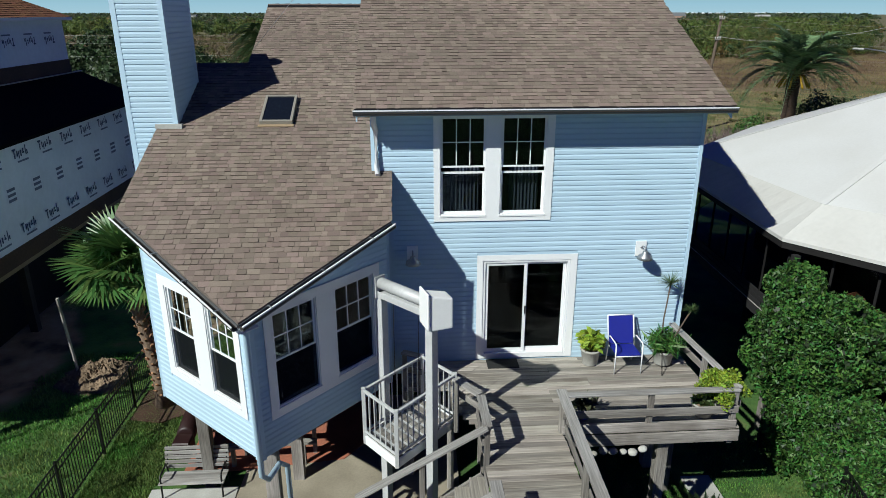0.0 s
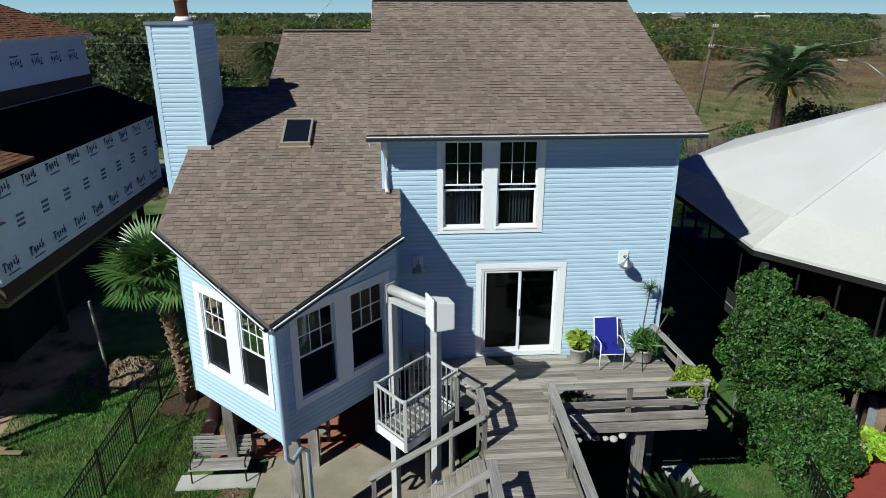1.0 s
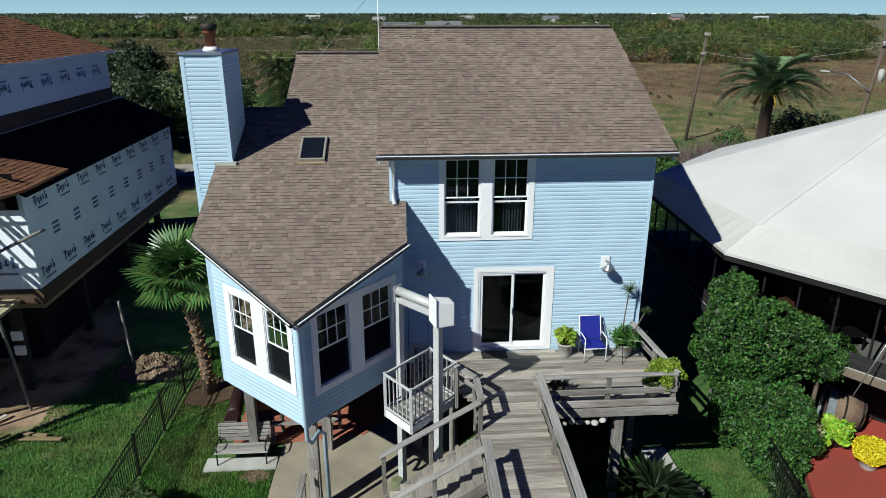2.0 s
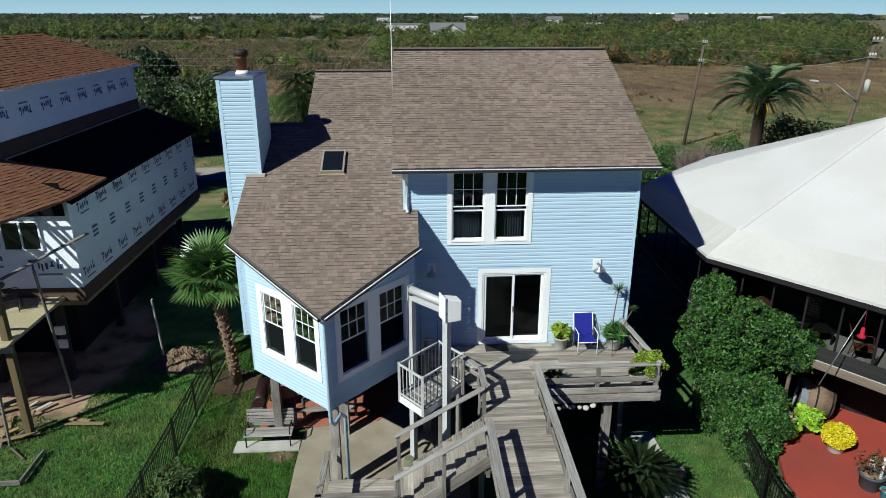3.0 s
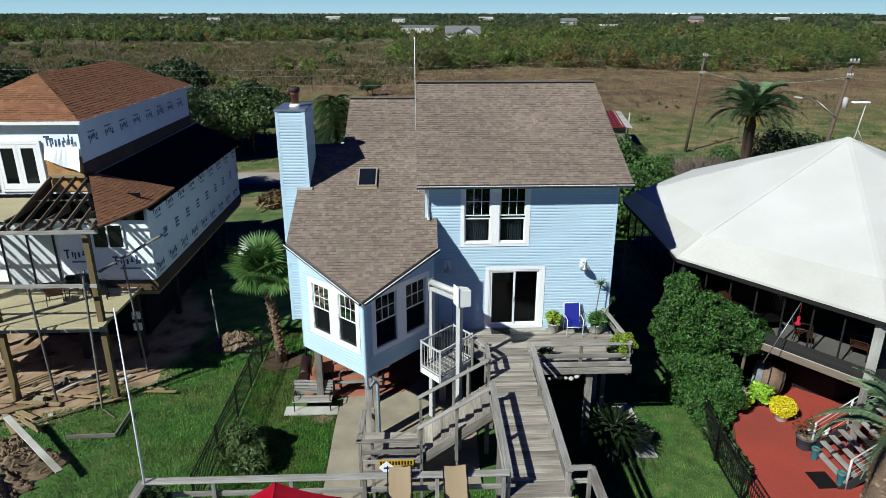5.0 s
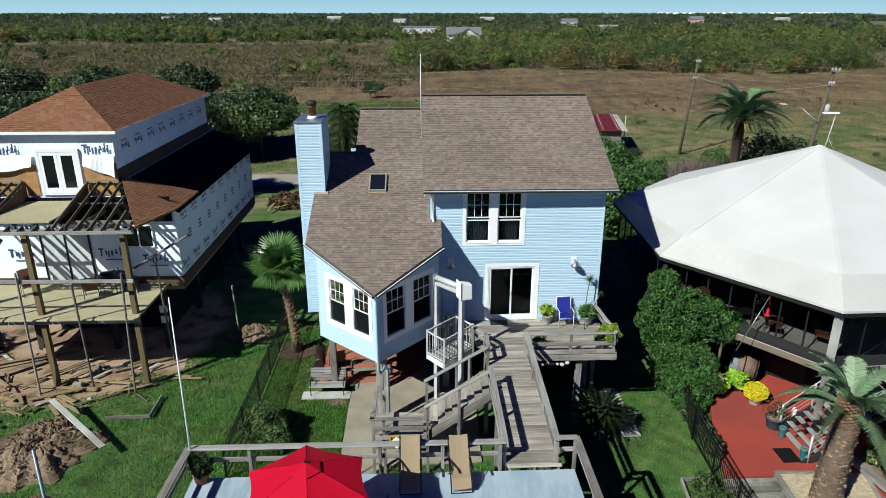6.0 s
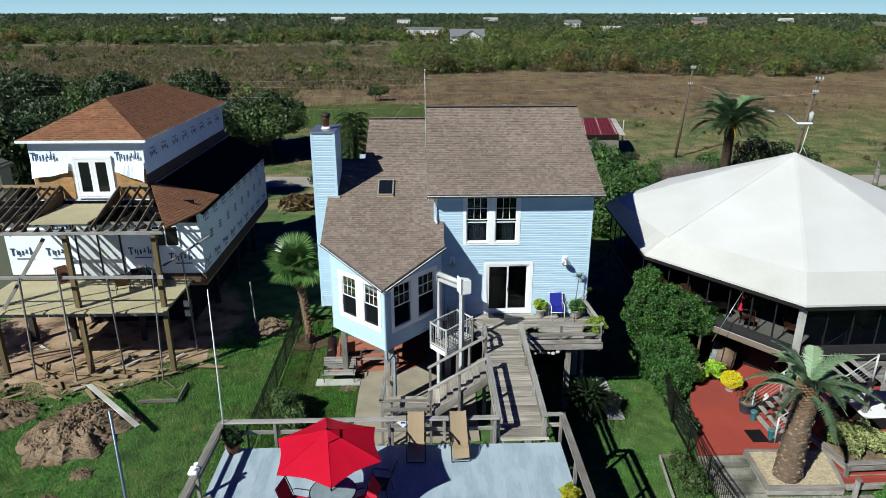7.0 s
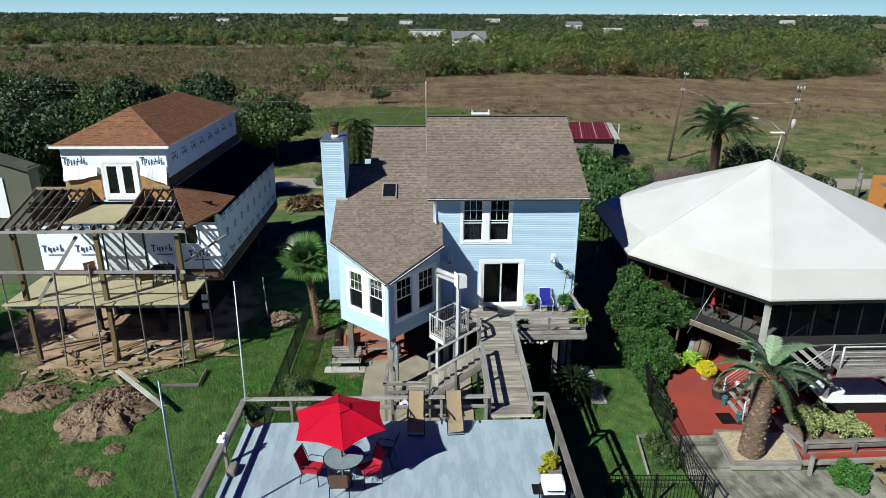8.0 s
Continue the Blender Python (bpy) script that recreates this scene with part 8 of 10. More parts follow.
board("prop_post", (8.7, 14.2, 0), (8.75, 14.3, 4.9), 0.14, 0.14, M_GREYBOARD, white_house, up=(0, 1, 0))
tank = thing("half_barrel", (12.3, 13.5, 0.2), "big rusty half barrel lying on its side", "barrel")
BARREL = Vector((1.0, -0.5, -0.12)).normalized()


def along_barrel(s, lift=0.0):
    return Vector((11.75, 13.85, 0.82 + lift)) + BARREL * s


part("barrel", tube([along_barrel(0.1), along_barrel(0.35), along_barrel(0.6), along_barrel(0.95)], 0.5, 24, taper=[0.5, 0.54, 0.55, 0.47], cap=True), surface("rusty_stave", (0.22, 0.15, 0.1), 0.85, fine=14, coarse=3, amount=0.4, dirt=(0.1, 0.05, 0.03), dirt_amount=0.8, stretch=(0.3, 1, 1)), tank)
part("band", tube([along_barrel(0.0), along_barrel(0.2)], 0.545, 24, cap=False), surface("galvanised", (0.2, 0.24, 0.27), 0.5, fine=20, coarse=3, amount=0.3, dirt=(0.12, 0.1, 0.08), dirt_amount=0.5), tank, "grey galvanised band")
for s_, r_ in ((0.42, 0.557), (0.86, 0.5)):
    part("hoop", tube([along_barrel(s_), along_barrel(s_ + 0.05)], r_, 24, cap=False), M_DARKTRIM_SHADE, tank)
part("barrel_end", tube([along_barrel(0.94), along_barrel(0.965)], 0.45, 24), M_BROWN, tank, "brown plank head")
for x, y, r_, h_, m_, lab, k in ((11.5, 12.85, 0.5, 0.6, M_LIMEBRIGHT, "tub of bright lime sweet-potato vine on the patio", 61), (10.75, 12.55, 0.4, 0.5, M_LIMEBRIGHT, "pot of bright green leaves on the patio", 62), (11.8, 11.85, 0.42, 0.72, M_MUM, "big round pot of yellow chrysanthemums in full bloom", 63)):
    p_ = pot(x, y, 0.2, 0.26, 0.3, M_BLACKMETAL if m_ is not M_MUM else M_PALESLAB, lab, group="patio plants")
    leaf_bunch(p_, "blossom" if m_ is M_MUM else "foliage", (x, y, 0.35), r_ * 1.1, h_, 7000 if m_ is M_MUM else 1300, 0.04 if m_ is M_MUM else 0.1, m_, k, lumpy=0.05 if m_ is M_MUM else 0.35)
for i, (x, y, m_, lab) in enumerate(((11.73, 10.3, surface("slate_tub", (0.06, 0.08, 0.1), 0.7, fine=20, amount=0.2), "dark blue-grey tub with a straggly plant by the stairs"), (11.72, 9.72, M_TEAL, "tall teal glazed jar at the foot of the stairs"), (11.82, 8.55, M_TEAL, "tall teal glazed jar at the stair post"))):
    p_ = pot(x, y, 0.2, 0.3 if i == 0 else 0.12, 0.45 if i == 0 else 0.4, m_, lab, group="patio pots")
    if i == 0:
        leaf_bunch(p_, "foliage", (x, y, 0.6), 0.55, 0.75, 260, 0.055, M_LEAFBROWN, 64)
for x, y in ((12.3, 11.0), (12.8, 10.9), (12.0, 10.3)):
    single("garden_ornament", lathe([(0.1, 0), (0.12, 0.06), (0.06, 0.2), (0.09, 0.28), (0.08, 0.35), (0.03, 0.4)], (x, y, 0.2), 12), M_PLASTICWHITE, "white plaster garden ornament on the red patio", "ornament", "patio ornaments")
single("doormat", soften(boxes(((11.08, 8.35, 0.2), (11.7, 9.1, 0.22))), 0.006), M_BLACKMETAL, "black rubber mat on the red patio", "doormat")
crate = thing("shopping_basket", (17.0, 7.6, 0.2), "brown wicker basket on the planter edge", "basket")
part("basket", lathe([(0.2, 0.0), (0.28, 0.22), (0.26, 0.22), (0.2, 0.03)], (16.9, 6.95, 0.69), 14), M_BROWN, crate)
part("basket_handle", tube([(16.65, 6.95, 0.88), (16.75, 6.95, 1.1), (17.05, 6.95, 1.1), (17.15, 6.95, 0.88)], 0.018, 6), M_BROWN, crate)

# ---- black metal fences ----
def metal_fence(points, label, h=1.2, start=0):
    at = Vector((*points[0], 0))
    t = thing("fence", at, label, "fence", "black metal fences")
    for a, b in zip(points, points[1:]):
        a, b = Vector((*a, 0)), Vector((*b, 0))
        ln = (b - a).length
        n = max(1, round(ln / 2.0))
        for i in range(n + 1):
            q = a + (b - a) * (i / n)
            board("post", (q.x, q.y, 0), (q.x, q.y, h + 0.06), 0.055, 0.055, M_BLACKMETAL, t, up=(0, 1, 0))
        for z in (0.12, h - 0.18, h):
            board("rail", (a.x, a.y, z), (b.x, b.y, z), 0.03, 0.035, M_BLACKMETAL, t)
        k = int(ln / 0.115)
        for i in range(1, k):
            q = a + (b - a) * (i / k)
            board("picket", (q.x, q.y, 0.06), (q.x, q.y, h), 0.018, 0.018, M_BLACKMETAL, t, up=(0, 1, 0))


metal_fence([(-7.0, 18.8), (-7.02, 13.0), (-7.05, 8.4)], "black metal picket fence beside the lawn")
metal_fence([(9.35, 13.6), (8.7, 10.0), (8.5, 6.2), (8.58, 3.5)], "black metal picket fence beside the red patio")
metal_fence([(8.5, 4.05), (5.3, 4.15)], "short black metal picket fence across the lawn")

# ---- palms ----
def frond_mesh(length, leaflets, leaflet, droop, material, seed, width=0.035, lift=0.35):
    """A feather frond along +x: arched midrib with leaflets both sides."""
    rg = np.random.default_rng(seed)
    s = np.linspace(0.12, 1.0, leaflets)
    mid = np.stack([length * s * (1 - 0.12 * s), np.zeros_like(s), length * (lift * s - droop * s ** 2)], 1)
    quads = []
    for sgn in (-1, 1):
        ln = leaflet * np.sin(np.clip(s * 1.05, 0, 1) * np.pi) ** 0.6 * rg.uniform(0.8, 1.1, leaflets)
        d = np.stack([np.full_like(s, 0.55), sgn * np.ones_like(s), rg.uniform(0.05, 0.35, leaflets)], 1)
        d /= np.linalg.norm(d, axis=1)[:, None]
        tip = mid + d * ln[:, None]
        tip[:, 2] -= ln * 0.18
        wv = np.stack([np.full_like(s, width), np.zeros_like(s), np.zeros_like(s)], 1)
        quads.append(np.stack([mid - wv * 0.6, mid + wv * 0.6, (mid + tip) / 2 + wv * 0.6 + [0, 0, 0.02], tip], 1))
    seg = np.linspace(0, 1, 9)
    m2 = np.stack([length * seg * (1 - 0.12 * seg), np.zeros_like(seg), length * (lift * seg - droop * seg ** 2)], 1)
    for off in ((0, 0.02, 0), (0, 0, 0.02)):
        o = np.array(off) * (1.4 - seg[:, None])
        quads.append(np.stack([m2[:-1] - o[:-1], m2[1:] - o[1:], m2[1:] + o[1:], m2[:-1] + o[:-1]], 1))
    return quad_cloud("frond", np.concatenate(quads), material)


def date_palm(at, height, r0, r1, fronds, length, label, seed, drooping=0.7, lean=(0, 0), leaflets=44, stubs=9, bark=None, leaf=None, broad=0.035):
    at = Vector(at)
    t = thing("palm_tree", at, label, "palm tree")
    rg = random.Random(seed)
    n = int(height / 0.11)
    bm = bmesh.new()
    prof = []
    for i in range(n + 1):
        s = i / n
        r = r0 + (r1 - r0) * s
        prof.append((r * 1.08, height * s))
        prof.append((r * 0.95, height * (s + 0.6 / n)))
    lathe(prof, at, 18, bm)
    for v in bm.verts:
        s = (v.co.z - at.z) / height
        k = 1 + 0.08 * noise.noise(Vector((v.co.x * 5, v.co.y * 5, v.co.z * 6)))
        v.co.x = at.x + (v.co.x - at.x) * k + lean[0] * s
        v.co.y = at.y + (v.co.y - at.y) * k + lean[1] * s
    part("trunk", bm, bark or M_PALMBARK, t, "rough ringed palm trunk")
    top = at + Vector((lean[0], lean[1], height))
    scales = bmesh.new()
    rows_ = int(height * 0.8 / 0.1)
    for j in range(rows_):
        s = (j + 0.5) * 0.1 / height
        rr = (r0 + (r1 - r0) * s) * 0.98
        for i in range(18):
            a = 2 * math.pi * (i + 0.5 * (j % 2)) / 18 + rg.uniform(-0.05, 0.05)
            m = Matrix.Translation(at + Vector((lean[0] * s, lean[1] * s, s * height))) @ Matrix.Rotation(a, 4, "Z") @ Matrix.Rotation(-0.35, 4, "Y")
            m = m @ Matrix.Rotation(rg.uniform(-0.35, 0.35), 4, "X") @ Matrix.Rotation(rg.uniform(-0.25, 0.25), 4, "Y")
            w_ = rr * rg.uniform(0.1, 0.17)
            add_box(scales, (rr - 0.08, -w_, -0.025), (rr + rg.uniform(0.0, 0.08), w_ * rg.uniform(0.4, 1.0), 0.03), m)
    tagged(part("bark_husk", scales, bark or surface("palm_scale", (0.25, 0.17, 0.11), 0.95, fine=30, coarse=5, amount=0.6, bump=0.8, island=0.55), t), kind="stuff")
    stub = bmesh.new()
    for i in range(stubs * 9):
        a, z = i * 2.4, -1.0 + 1.05 * (i / (stubs * 9))
        m = Matrix.Translation(top + Vector((0, 0, z))) @ Matrix.Rotation(a, 4, "Z") @ Matrix.Rotation(-0.9, 4, "Y")
        add_box(stub, (r1 * 0.6, -0.05, -0.03), (r1 * 1.35 + 0.12, 0.05, 0.03), m)
    tagged(part("leaf_base_fringe", stub, M_BOOT, t), kind="stuff")
    meshes = [frond_mesh(length, leaflets, length * 0.17, d, leaf or M_DATELEAF, seed + i, width=broad, lift=l) for i, (d, l) in enumerate(((0.95, 0.7), (0.75, 0.8), (1.1, 0.6)))]
    for i in range(fronds):
        s = i / fronds
        tilt = math.radians(-62 + 78 * s + rg.uniform(-8, 8)) * drooping
        m = Matrix.Translation(top + Vector((0, 0, 0.1 * (1 - s)))) @ Matrix.Rotation(i * 2.39996 + rg.uniform(-0.15, 0.15), 4, "Z") @ Matrix.Rotation(tilt, 4, "Y")
        part("frond", meshes[i % 3], None, t, m=m)
    return t


date_palm((11.25, 6.38, 0.25), 3.15, 0.41, 0.33, 17, 2.2, "stout date palm in a gravel bed with arching grey-green fronds", 3, lean=(0.12, 0.05), drooping=0.8, leaflets=110, stubs=20)
date_palm((23.5, 40.0, 0), 6.3, 0.34, 0.36, 52, 3.9, "tall date palm with dark trunk and orange fruit stalks", 8, drooping=0.85, leaflets=60, broad=0.07, leaf=leafy("dark_palm_frond", (0.17, 0.27, 0.12), passing=0.15), bark=surface("dark_palm_bark", (0.07, 0.045, 0.03), 0.95, fine=20, amount=0.5, bump=0.6, island=0.3))
fruit = bmesh.new()
for k in range(8):
    a = k * 0.8
    tube([(23.5, 40.0, 6.3), (23.5 + 0.5 * math.cos(a), 40 + 0.5 * math.sin(a), 6.4), (23.5 + 0.9 * math.cos(a), 40 + 0.9 * math.sin(a), 5.7)], 0.06, 5, fruit)
single("fruit_stalks", fruit, M_YELLOW, "orange date stalks hanging under the palm crown", "fruit stalks", kind="stuff")


def fan_mesh(radius, blades, material, seed):
    rg = np.random.default_rng(seed)
    quads = []
    for i in range(blades):
        a = math.radians(-118 + 236 * i / (blades - 1))
        d = np.array([math.cos(a), math.sin(a), 0.12 * math.cos(a * 2)])
        s = np.array([-math.sin(a), math.cos(a), 0])
        ln = radius * rg.uniform(0.88, 1.06)
        w = radius * 0.05
        o = np.array([0.75 * radius, 0, 0.2 * radius])
        z = np.array([0, 0, 0.03 * (i % 2)])
        quads.append([o, o + d * ln * 0.55 + s * w + z, o + d * ln + [0, 0, -0.16 * ln], o + d * ln * 0.55 - s * w + z])
    q = np.array(quads)
    st = np.array([[[0, -0.015, 0], [0.75 * radius, -0.01, 0.2 * radius], [0.75 * radius, 0.01, 0.2 * radius], [0, 0.015, 0]], [[0, 0, -0.015], [0.75 * radius, 0, 0.2 * radius - 0.01], [0.75 * radius, 0, 0.2 * radius + 0.01], [0, 0, 0.015]]])
    return quad_cloud("fan_leaf", np.concatenate([q, st]), material)


fan_palm = thing("palm_tree", (-6.25, 16.95, 0), "fan palm with a criss-cross trunk beside the fence", "palm tree")
FT = Vector((-6.6, 16.75, 3.75))
bm = bmesh.new()
path = [Vector((-6.25, 16.95, -0.05)), Vector((-6.3, 16.95, 0.8)), Vector((-6.42, 16.9, 2.0)), Vector((-6.55, 16.8, 3.2)), FT]
tube(path, 0.2, 12, bm, taper=[0.26, 0.16, 0.14, 0.13, 0.12])
part("trunk", bm, M_PALMBARK, fan_palm, "brown fibrous palm trunk")
me = mesh_of(boxes(((0.08, -0.03, -0.015), (0.33, 0.03, 0.02))), "boot")
me.materials.append(surface("fan_palm_boot", (0.4, 0.22, 0.11), 0.9, fine=30, amount=0.4, bump=0.4, piece=0.35))
for i in range(130):
    s = 0.06 + 0.94 * i / 130
    k = min(int(s * 4), 3)
    q = path[k].lerp(path[k + 1], s * 4 - k)
    part("leaf_boot", me, None, fan_palm, m=Matrix.Translation(q) @ Matrix.Rotation(i * 2.4, 4, "Z") @ Matrix.Rotation(-0.85, 4, "Y"))
fm = [fan_mesh(1.0, 36, M_PALMLEAF, 1), fan_mesh(0.86, 32, M_PALMLEAF, 2)]
rg_ = random.Random(6)
for i in range(30):
    s = i / 30
    m = Matrix.Translation(FT + Vector((0, 0, 0.1))) @ Matrix.Rotation(i * 2.39996, 4, "Z") @ Matrix.Rotation(math.radians(-80 + 92 * s + rg_.uniform(-9, 9)), 4, "Y")
    part("fan_leaf", fm[i % 2], None, fan_palm, m=m @ Matrix.Rotation(rg_.uniform(-0.35, 0.35), 4, "X") @ Matrix.Scale(rg_.uniform(0.72, 1.15), 4))
# weeping palm behind the chimney
wp = thing("palm_tree", (-4.7, 27.0, 0), "slim shaggy palm with hanging leaves behind the chimney", "palm tree")
part("trunk", tube([(-4.7, 27, 0), (-4.7, 27, 8.6)], 0.14, 8), M_PALMBARK, wp)
hm = frond_mesh(2.1, 40, 0.34, 1.15, leafy("shaggy_leaf", (0.09, 0.15, 0.05)), 5, width=0.07, lift=0.5)
for i in range(110):
    i = i * 34 / 110
    part("frond", hm, None, wp, m=Matrix.Translation((-4.75, 26.5, 7.0 + 2.3 * (i / 34))) @ Matrix.Rotation(i * 6.35, 4, "Z") @ Matrix.Rotation(math.radians(25 - 60 * (i / 34)), 4, "Y") @ Matrix.Scale(0.95 - 0.45 * i / 34, 4))
# sago palm by the deck post
sago = thing("sago_palm", (5.5, 10.35, 0), "low dark green sago palm with stiff arching fronds", "cycad")
part("trunk", lathe([(0.2, 0), (0.24, 0.3), (0.16, 0.5)], (5.5, 10.35, 0), 12), M_PALMBARK, sago)
sm = frond_mesh(1.45, 70, 0.15, 0.75, leafy("sago_leaf", (0.04, 0.07, 0.028), rough=0.4), 9, width=0.011, lift=0.75)
for i in range(84):
    part("frond", sm, None, sago, m=Matrix.Translation((5.5, 10.35, 0.45)) @ Matrix.Rotation(i * 2.4, 4, "Z") @ Matrix.Rotation(math.radians(-62 + 66 * i / 84), 4, "Y"))

# ---- shrubs and trees near the houses ----
def leaf_mass(parts, n, size, material, seed, name="foliage", parent=None, long=1.6, loose=0.7, three=False):
    """Leaves over the outsides of several lumps (x, y, z, rx, ry, rz)."""
    rg = np.random.default_rng(seed)
    vol = np.array([p[3] * p[4] + p[4] * p[5] + p[3] * p[5] for p in parts])
    cs, ws = [], []
    for p, k in zip(parts, (n * vol / vol.sum()).astype(int)):
        d = rg.normal(size=(k, 3))
        d /= np.linalg.norm(d, axis=1)[:, None]
        rad = 1 - 0.45 * rg.uniform(0, 1, k) ** 2
        rad *= 1 + 0.16 * np.sin(d[:, 0] * 6 + seed) * np.sin(d[:, 1] * 5 + 1) + 0.1 * np.sin(d[:, 2] * 9 + seed)
        c = d * rad[:, None] * np.array(p[3:6]) + np.array(p[:3])
        ok = c[:, 2] > 0.02
        cs.append(c[ok])
        ws.append(d[ok])
    ob = new(name, quad_cloud(name, leaves_facing(np.concatenate(cs), np.concatenate(ws), size, rg, loose, long, three), material))
    return hang(ob, parent) if parent is not None else ob


vine = thing("climbing_shrub", (9.6, 13.4, 0), "dense green climbing shrub covering the porch corner", "shrub")
VM = [(8.85, 13.3, 1.3, 0.6, 0.7, 1.3), (9.5, 12.9, 1.1, 0.9, 0.85, 1.2), (8.4, 13.6, 2.9, 0.72, 0.7, 1.15), (9.3, 13.3, 3.0, 0.95, 0.8, 1.1), (10.25, 13.1, 2.95, 0.85, 0.7, 0.75), (10.9, 12.9, 2.75, 0.5, 0.5, 0.5), (8.6, 13.8, 4.1, 0.5, 0.5, 0.6), (9.9, 12.6, 0.9, 0.65, 0.7, 0.9), (9.3, 12.1, 0.5, 0.65, 0.7, 0.7)]
sprig = random.Random(31)
for p in list(VM):
    for i in range(46):
        a, e = sprig.uniform(0, 6.28), sprig.uniform(-0.4, 1.4)
        s = sprig.uniform(0.05, 0.26)
        k = sprig.uniform(0.92, 1.22) - s * 0.4
        VM.append((p[0] + k * p[3] * math.cos(a) * math.cos(e), p[1] + k * p[4] * math.sin(a) * math.cos(e), p[2] + k * p[5] * math.sin(e), s, s, s * 1.2))
leaf_mass(VM, 110000, 0.052, M_LEAFBRIGHT, 71, parent=vine, long=2.2, loose=0.9, three=True)
# darker leaves inside the shrub paint the shade seen through its gaps
leaf_mass([(p[0], p[1], p[2], p[3] * 0.8, p[4] * 0.8, p[5] * 0.8) for p in VM], 9000, 0.1, leafy("leaf_inner_shade", (0.02, 0.04, 0.012)), 72, name="inner_foliage", parent=vine)
for path in (((9.6, 13.4, 0), (9.5, 13.5, 1.4), (9.4, 13.9, 2.8)), ((10.6, 12.9, 0), (10.7, 12.9, 1.4), (10.8, 13.0, 2.6))):
    part("stem", tube(path, 0.06, 6), M_BARK, vine)
hyd = thing("hydrangea", (10.45, 12.3, 0), "pale cream-green hydrangea heads by the fence", "shrub")
leaf_mass([(10.45, 12.4, 0.9, 0.35, 0.35, 0.4)], 700, 0.06, leafy("cream_bloom", (0.42, 0.46, 0.22)), 73, parent=hyd)
bam = thing("bamboo_clump", (-6.2, 10.5, 0), "feathery bright green bamboo clump by the fence", "shrub")
leaf_mass([(-6.2, 10.6, 0.5, 0.75, 0.8, 0.7), (-5.8, 10.0, 0.35, 0.6, 0.5, 0.5), (-6.5, 11.2, 0.4, 0.5, 0.6, 0.55)], 11000, 0.062, M_LEAF, 74, parent=bam, long=3.2)
bed_ = thing("garden_shrubs", (7.9, 6.7, 0), "low straggly shrubs in a timber-edged bed", "shrub")
leaf_mass([(8.0, 7.2, 0.25, 0.4, 0.5, 0.4), (8.1, 6.3, 0.3, 0.5, 0.6, 0.45)], 2600, 0.06, M_LEAF, 75, parent=bed_)
for a, b in (((7.5, 7.85), (8.45, 7.85)), ((7.5, 7.85), (7.2, 5.5))):
    board("edge_board", (*a, 0.06), (*b, 0.06), 0.06, 0.14, M_WOOD, bed_)
strip = thing("fence_plants", (9.3, 9.5, 0), "tangled strap-leaved plants along the fence", "shrub")
leaf_mass([(9.1, 12.0 - 0.9 * i, 0.3, 0.28, 0.5, 0.35) for i in range(4)], 2600, 0.09, M_LEAFDARK, 76, parent=strip, long=3)
hz = thing("hedge_shrub", (12.5, 35, 0), "large rounded green shrub beyond the house", "shrub")
HM = [(12.3, 37.5, 3.0, 2.1, 2.2, 2.8), (14.3, 37, 2.2, 2.0, 2.0, 2.3), (11.6, 33, 2.3, 2.0, 2.4, 2.5), (13.4, 33, 1.9, 1.8, 2.0, 2.1)]
M_LEAFFRESH = leafy("leaf_fresh", (0.1, 0.2, 0.045), spread=0.5)
leaf_mass(HM, 34000, 0.12, M_LEAFFRESH, 77, parent=hz)
# dark leaves inside the hedge likewise paint its inner shade
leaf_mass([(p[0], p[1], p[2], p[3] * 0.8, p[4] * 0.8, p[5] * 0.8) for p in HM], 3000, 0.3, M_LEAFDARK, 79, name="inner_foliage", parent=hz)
part("stem", tube([(12.5, 35, 0), (12.6, 35.2, 3)], 0.12, 6), M_BARK, hz)
hz = thing("dark_shrub", (28, 41, 0), "dark glossy shrubs at the foot of the date palm", "shrub")
leaf_mass([(27.2, 42.6, 2.5, 1.9, 1.6, 2.7), (29.4, 42, 2.4, 2.0, 1.6, 2.5), (31.2, 42.5, 2.0, 1.6, 1.4, 2.2), (25.6, 42.5, 1.4, 1.6, 1.4, 1.6), (33.2, 41, 1.2, 1.8, 1.2, 1.4)], 15000, 0.14, M_LEAFDARK, 78, parent=hz)
part("stem", tube([(28, 41, 0), (28, 41.2, 1.6)], 0.1, 6), M_BARK, hz)
gs = thing("green_shrub", (23.6, 46.6, 0), "fresh green low shrubs beside the date palm", "shrub")
leaf_mass([(20.3, 47.0, 0.9, 1.0, 0.9, 1.2), (25.4, 47.4, 1.2, 1.4, 1.0, 1.6)], 8000, 0.1, M_LEAFFRESH, 81, parent=gs)
part("stem", tube([(23.6, 46.6, 0), (23.6, 46.7, 1.4)], 0.07, 6), M_BARK, gs)
bare = thing("bare_shrub", (23.6, 45.0, 0), "leafless purplish-grey twiggy shrub by the road", "shrub")
rg_ = random.Random(12)
tw = bmesh.new()
for i in range(620):
    a, tlt = rg_.uniform(0, 6.28), rg_.uniform(0.1, 1.1)
    base = Vector((23.0 + rg_.uniform(-1.7, 1.9), 45.4 + rg_.uniform(-0.7, 0.7), 0))
    d = Vector((math.cos(a) * math.sin(tlt), math.sin(a) * math.sin(tlt), math.cos(tlt)))
    q = base + d * rg_.uniform(0.9, 1.9)
    tube([base, q, q + (d + Vector((rg_.uniform(-0.6, 0.6), rg_.uniform(-0.6, 0.6), 0.3))).normalized() * rg_.uniform(0.5, 1.0)], 0.02, 3, tw, taper=[0.03, 0.022, 0.012], cap=False)
tagged(part("twig_tangle", tw, surface("purple_twig", (0.24, 0.18, 0.17), 0.9, fine=20, amount=0.3), bare), kind="stuff")


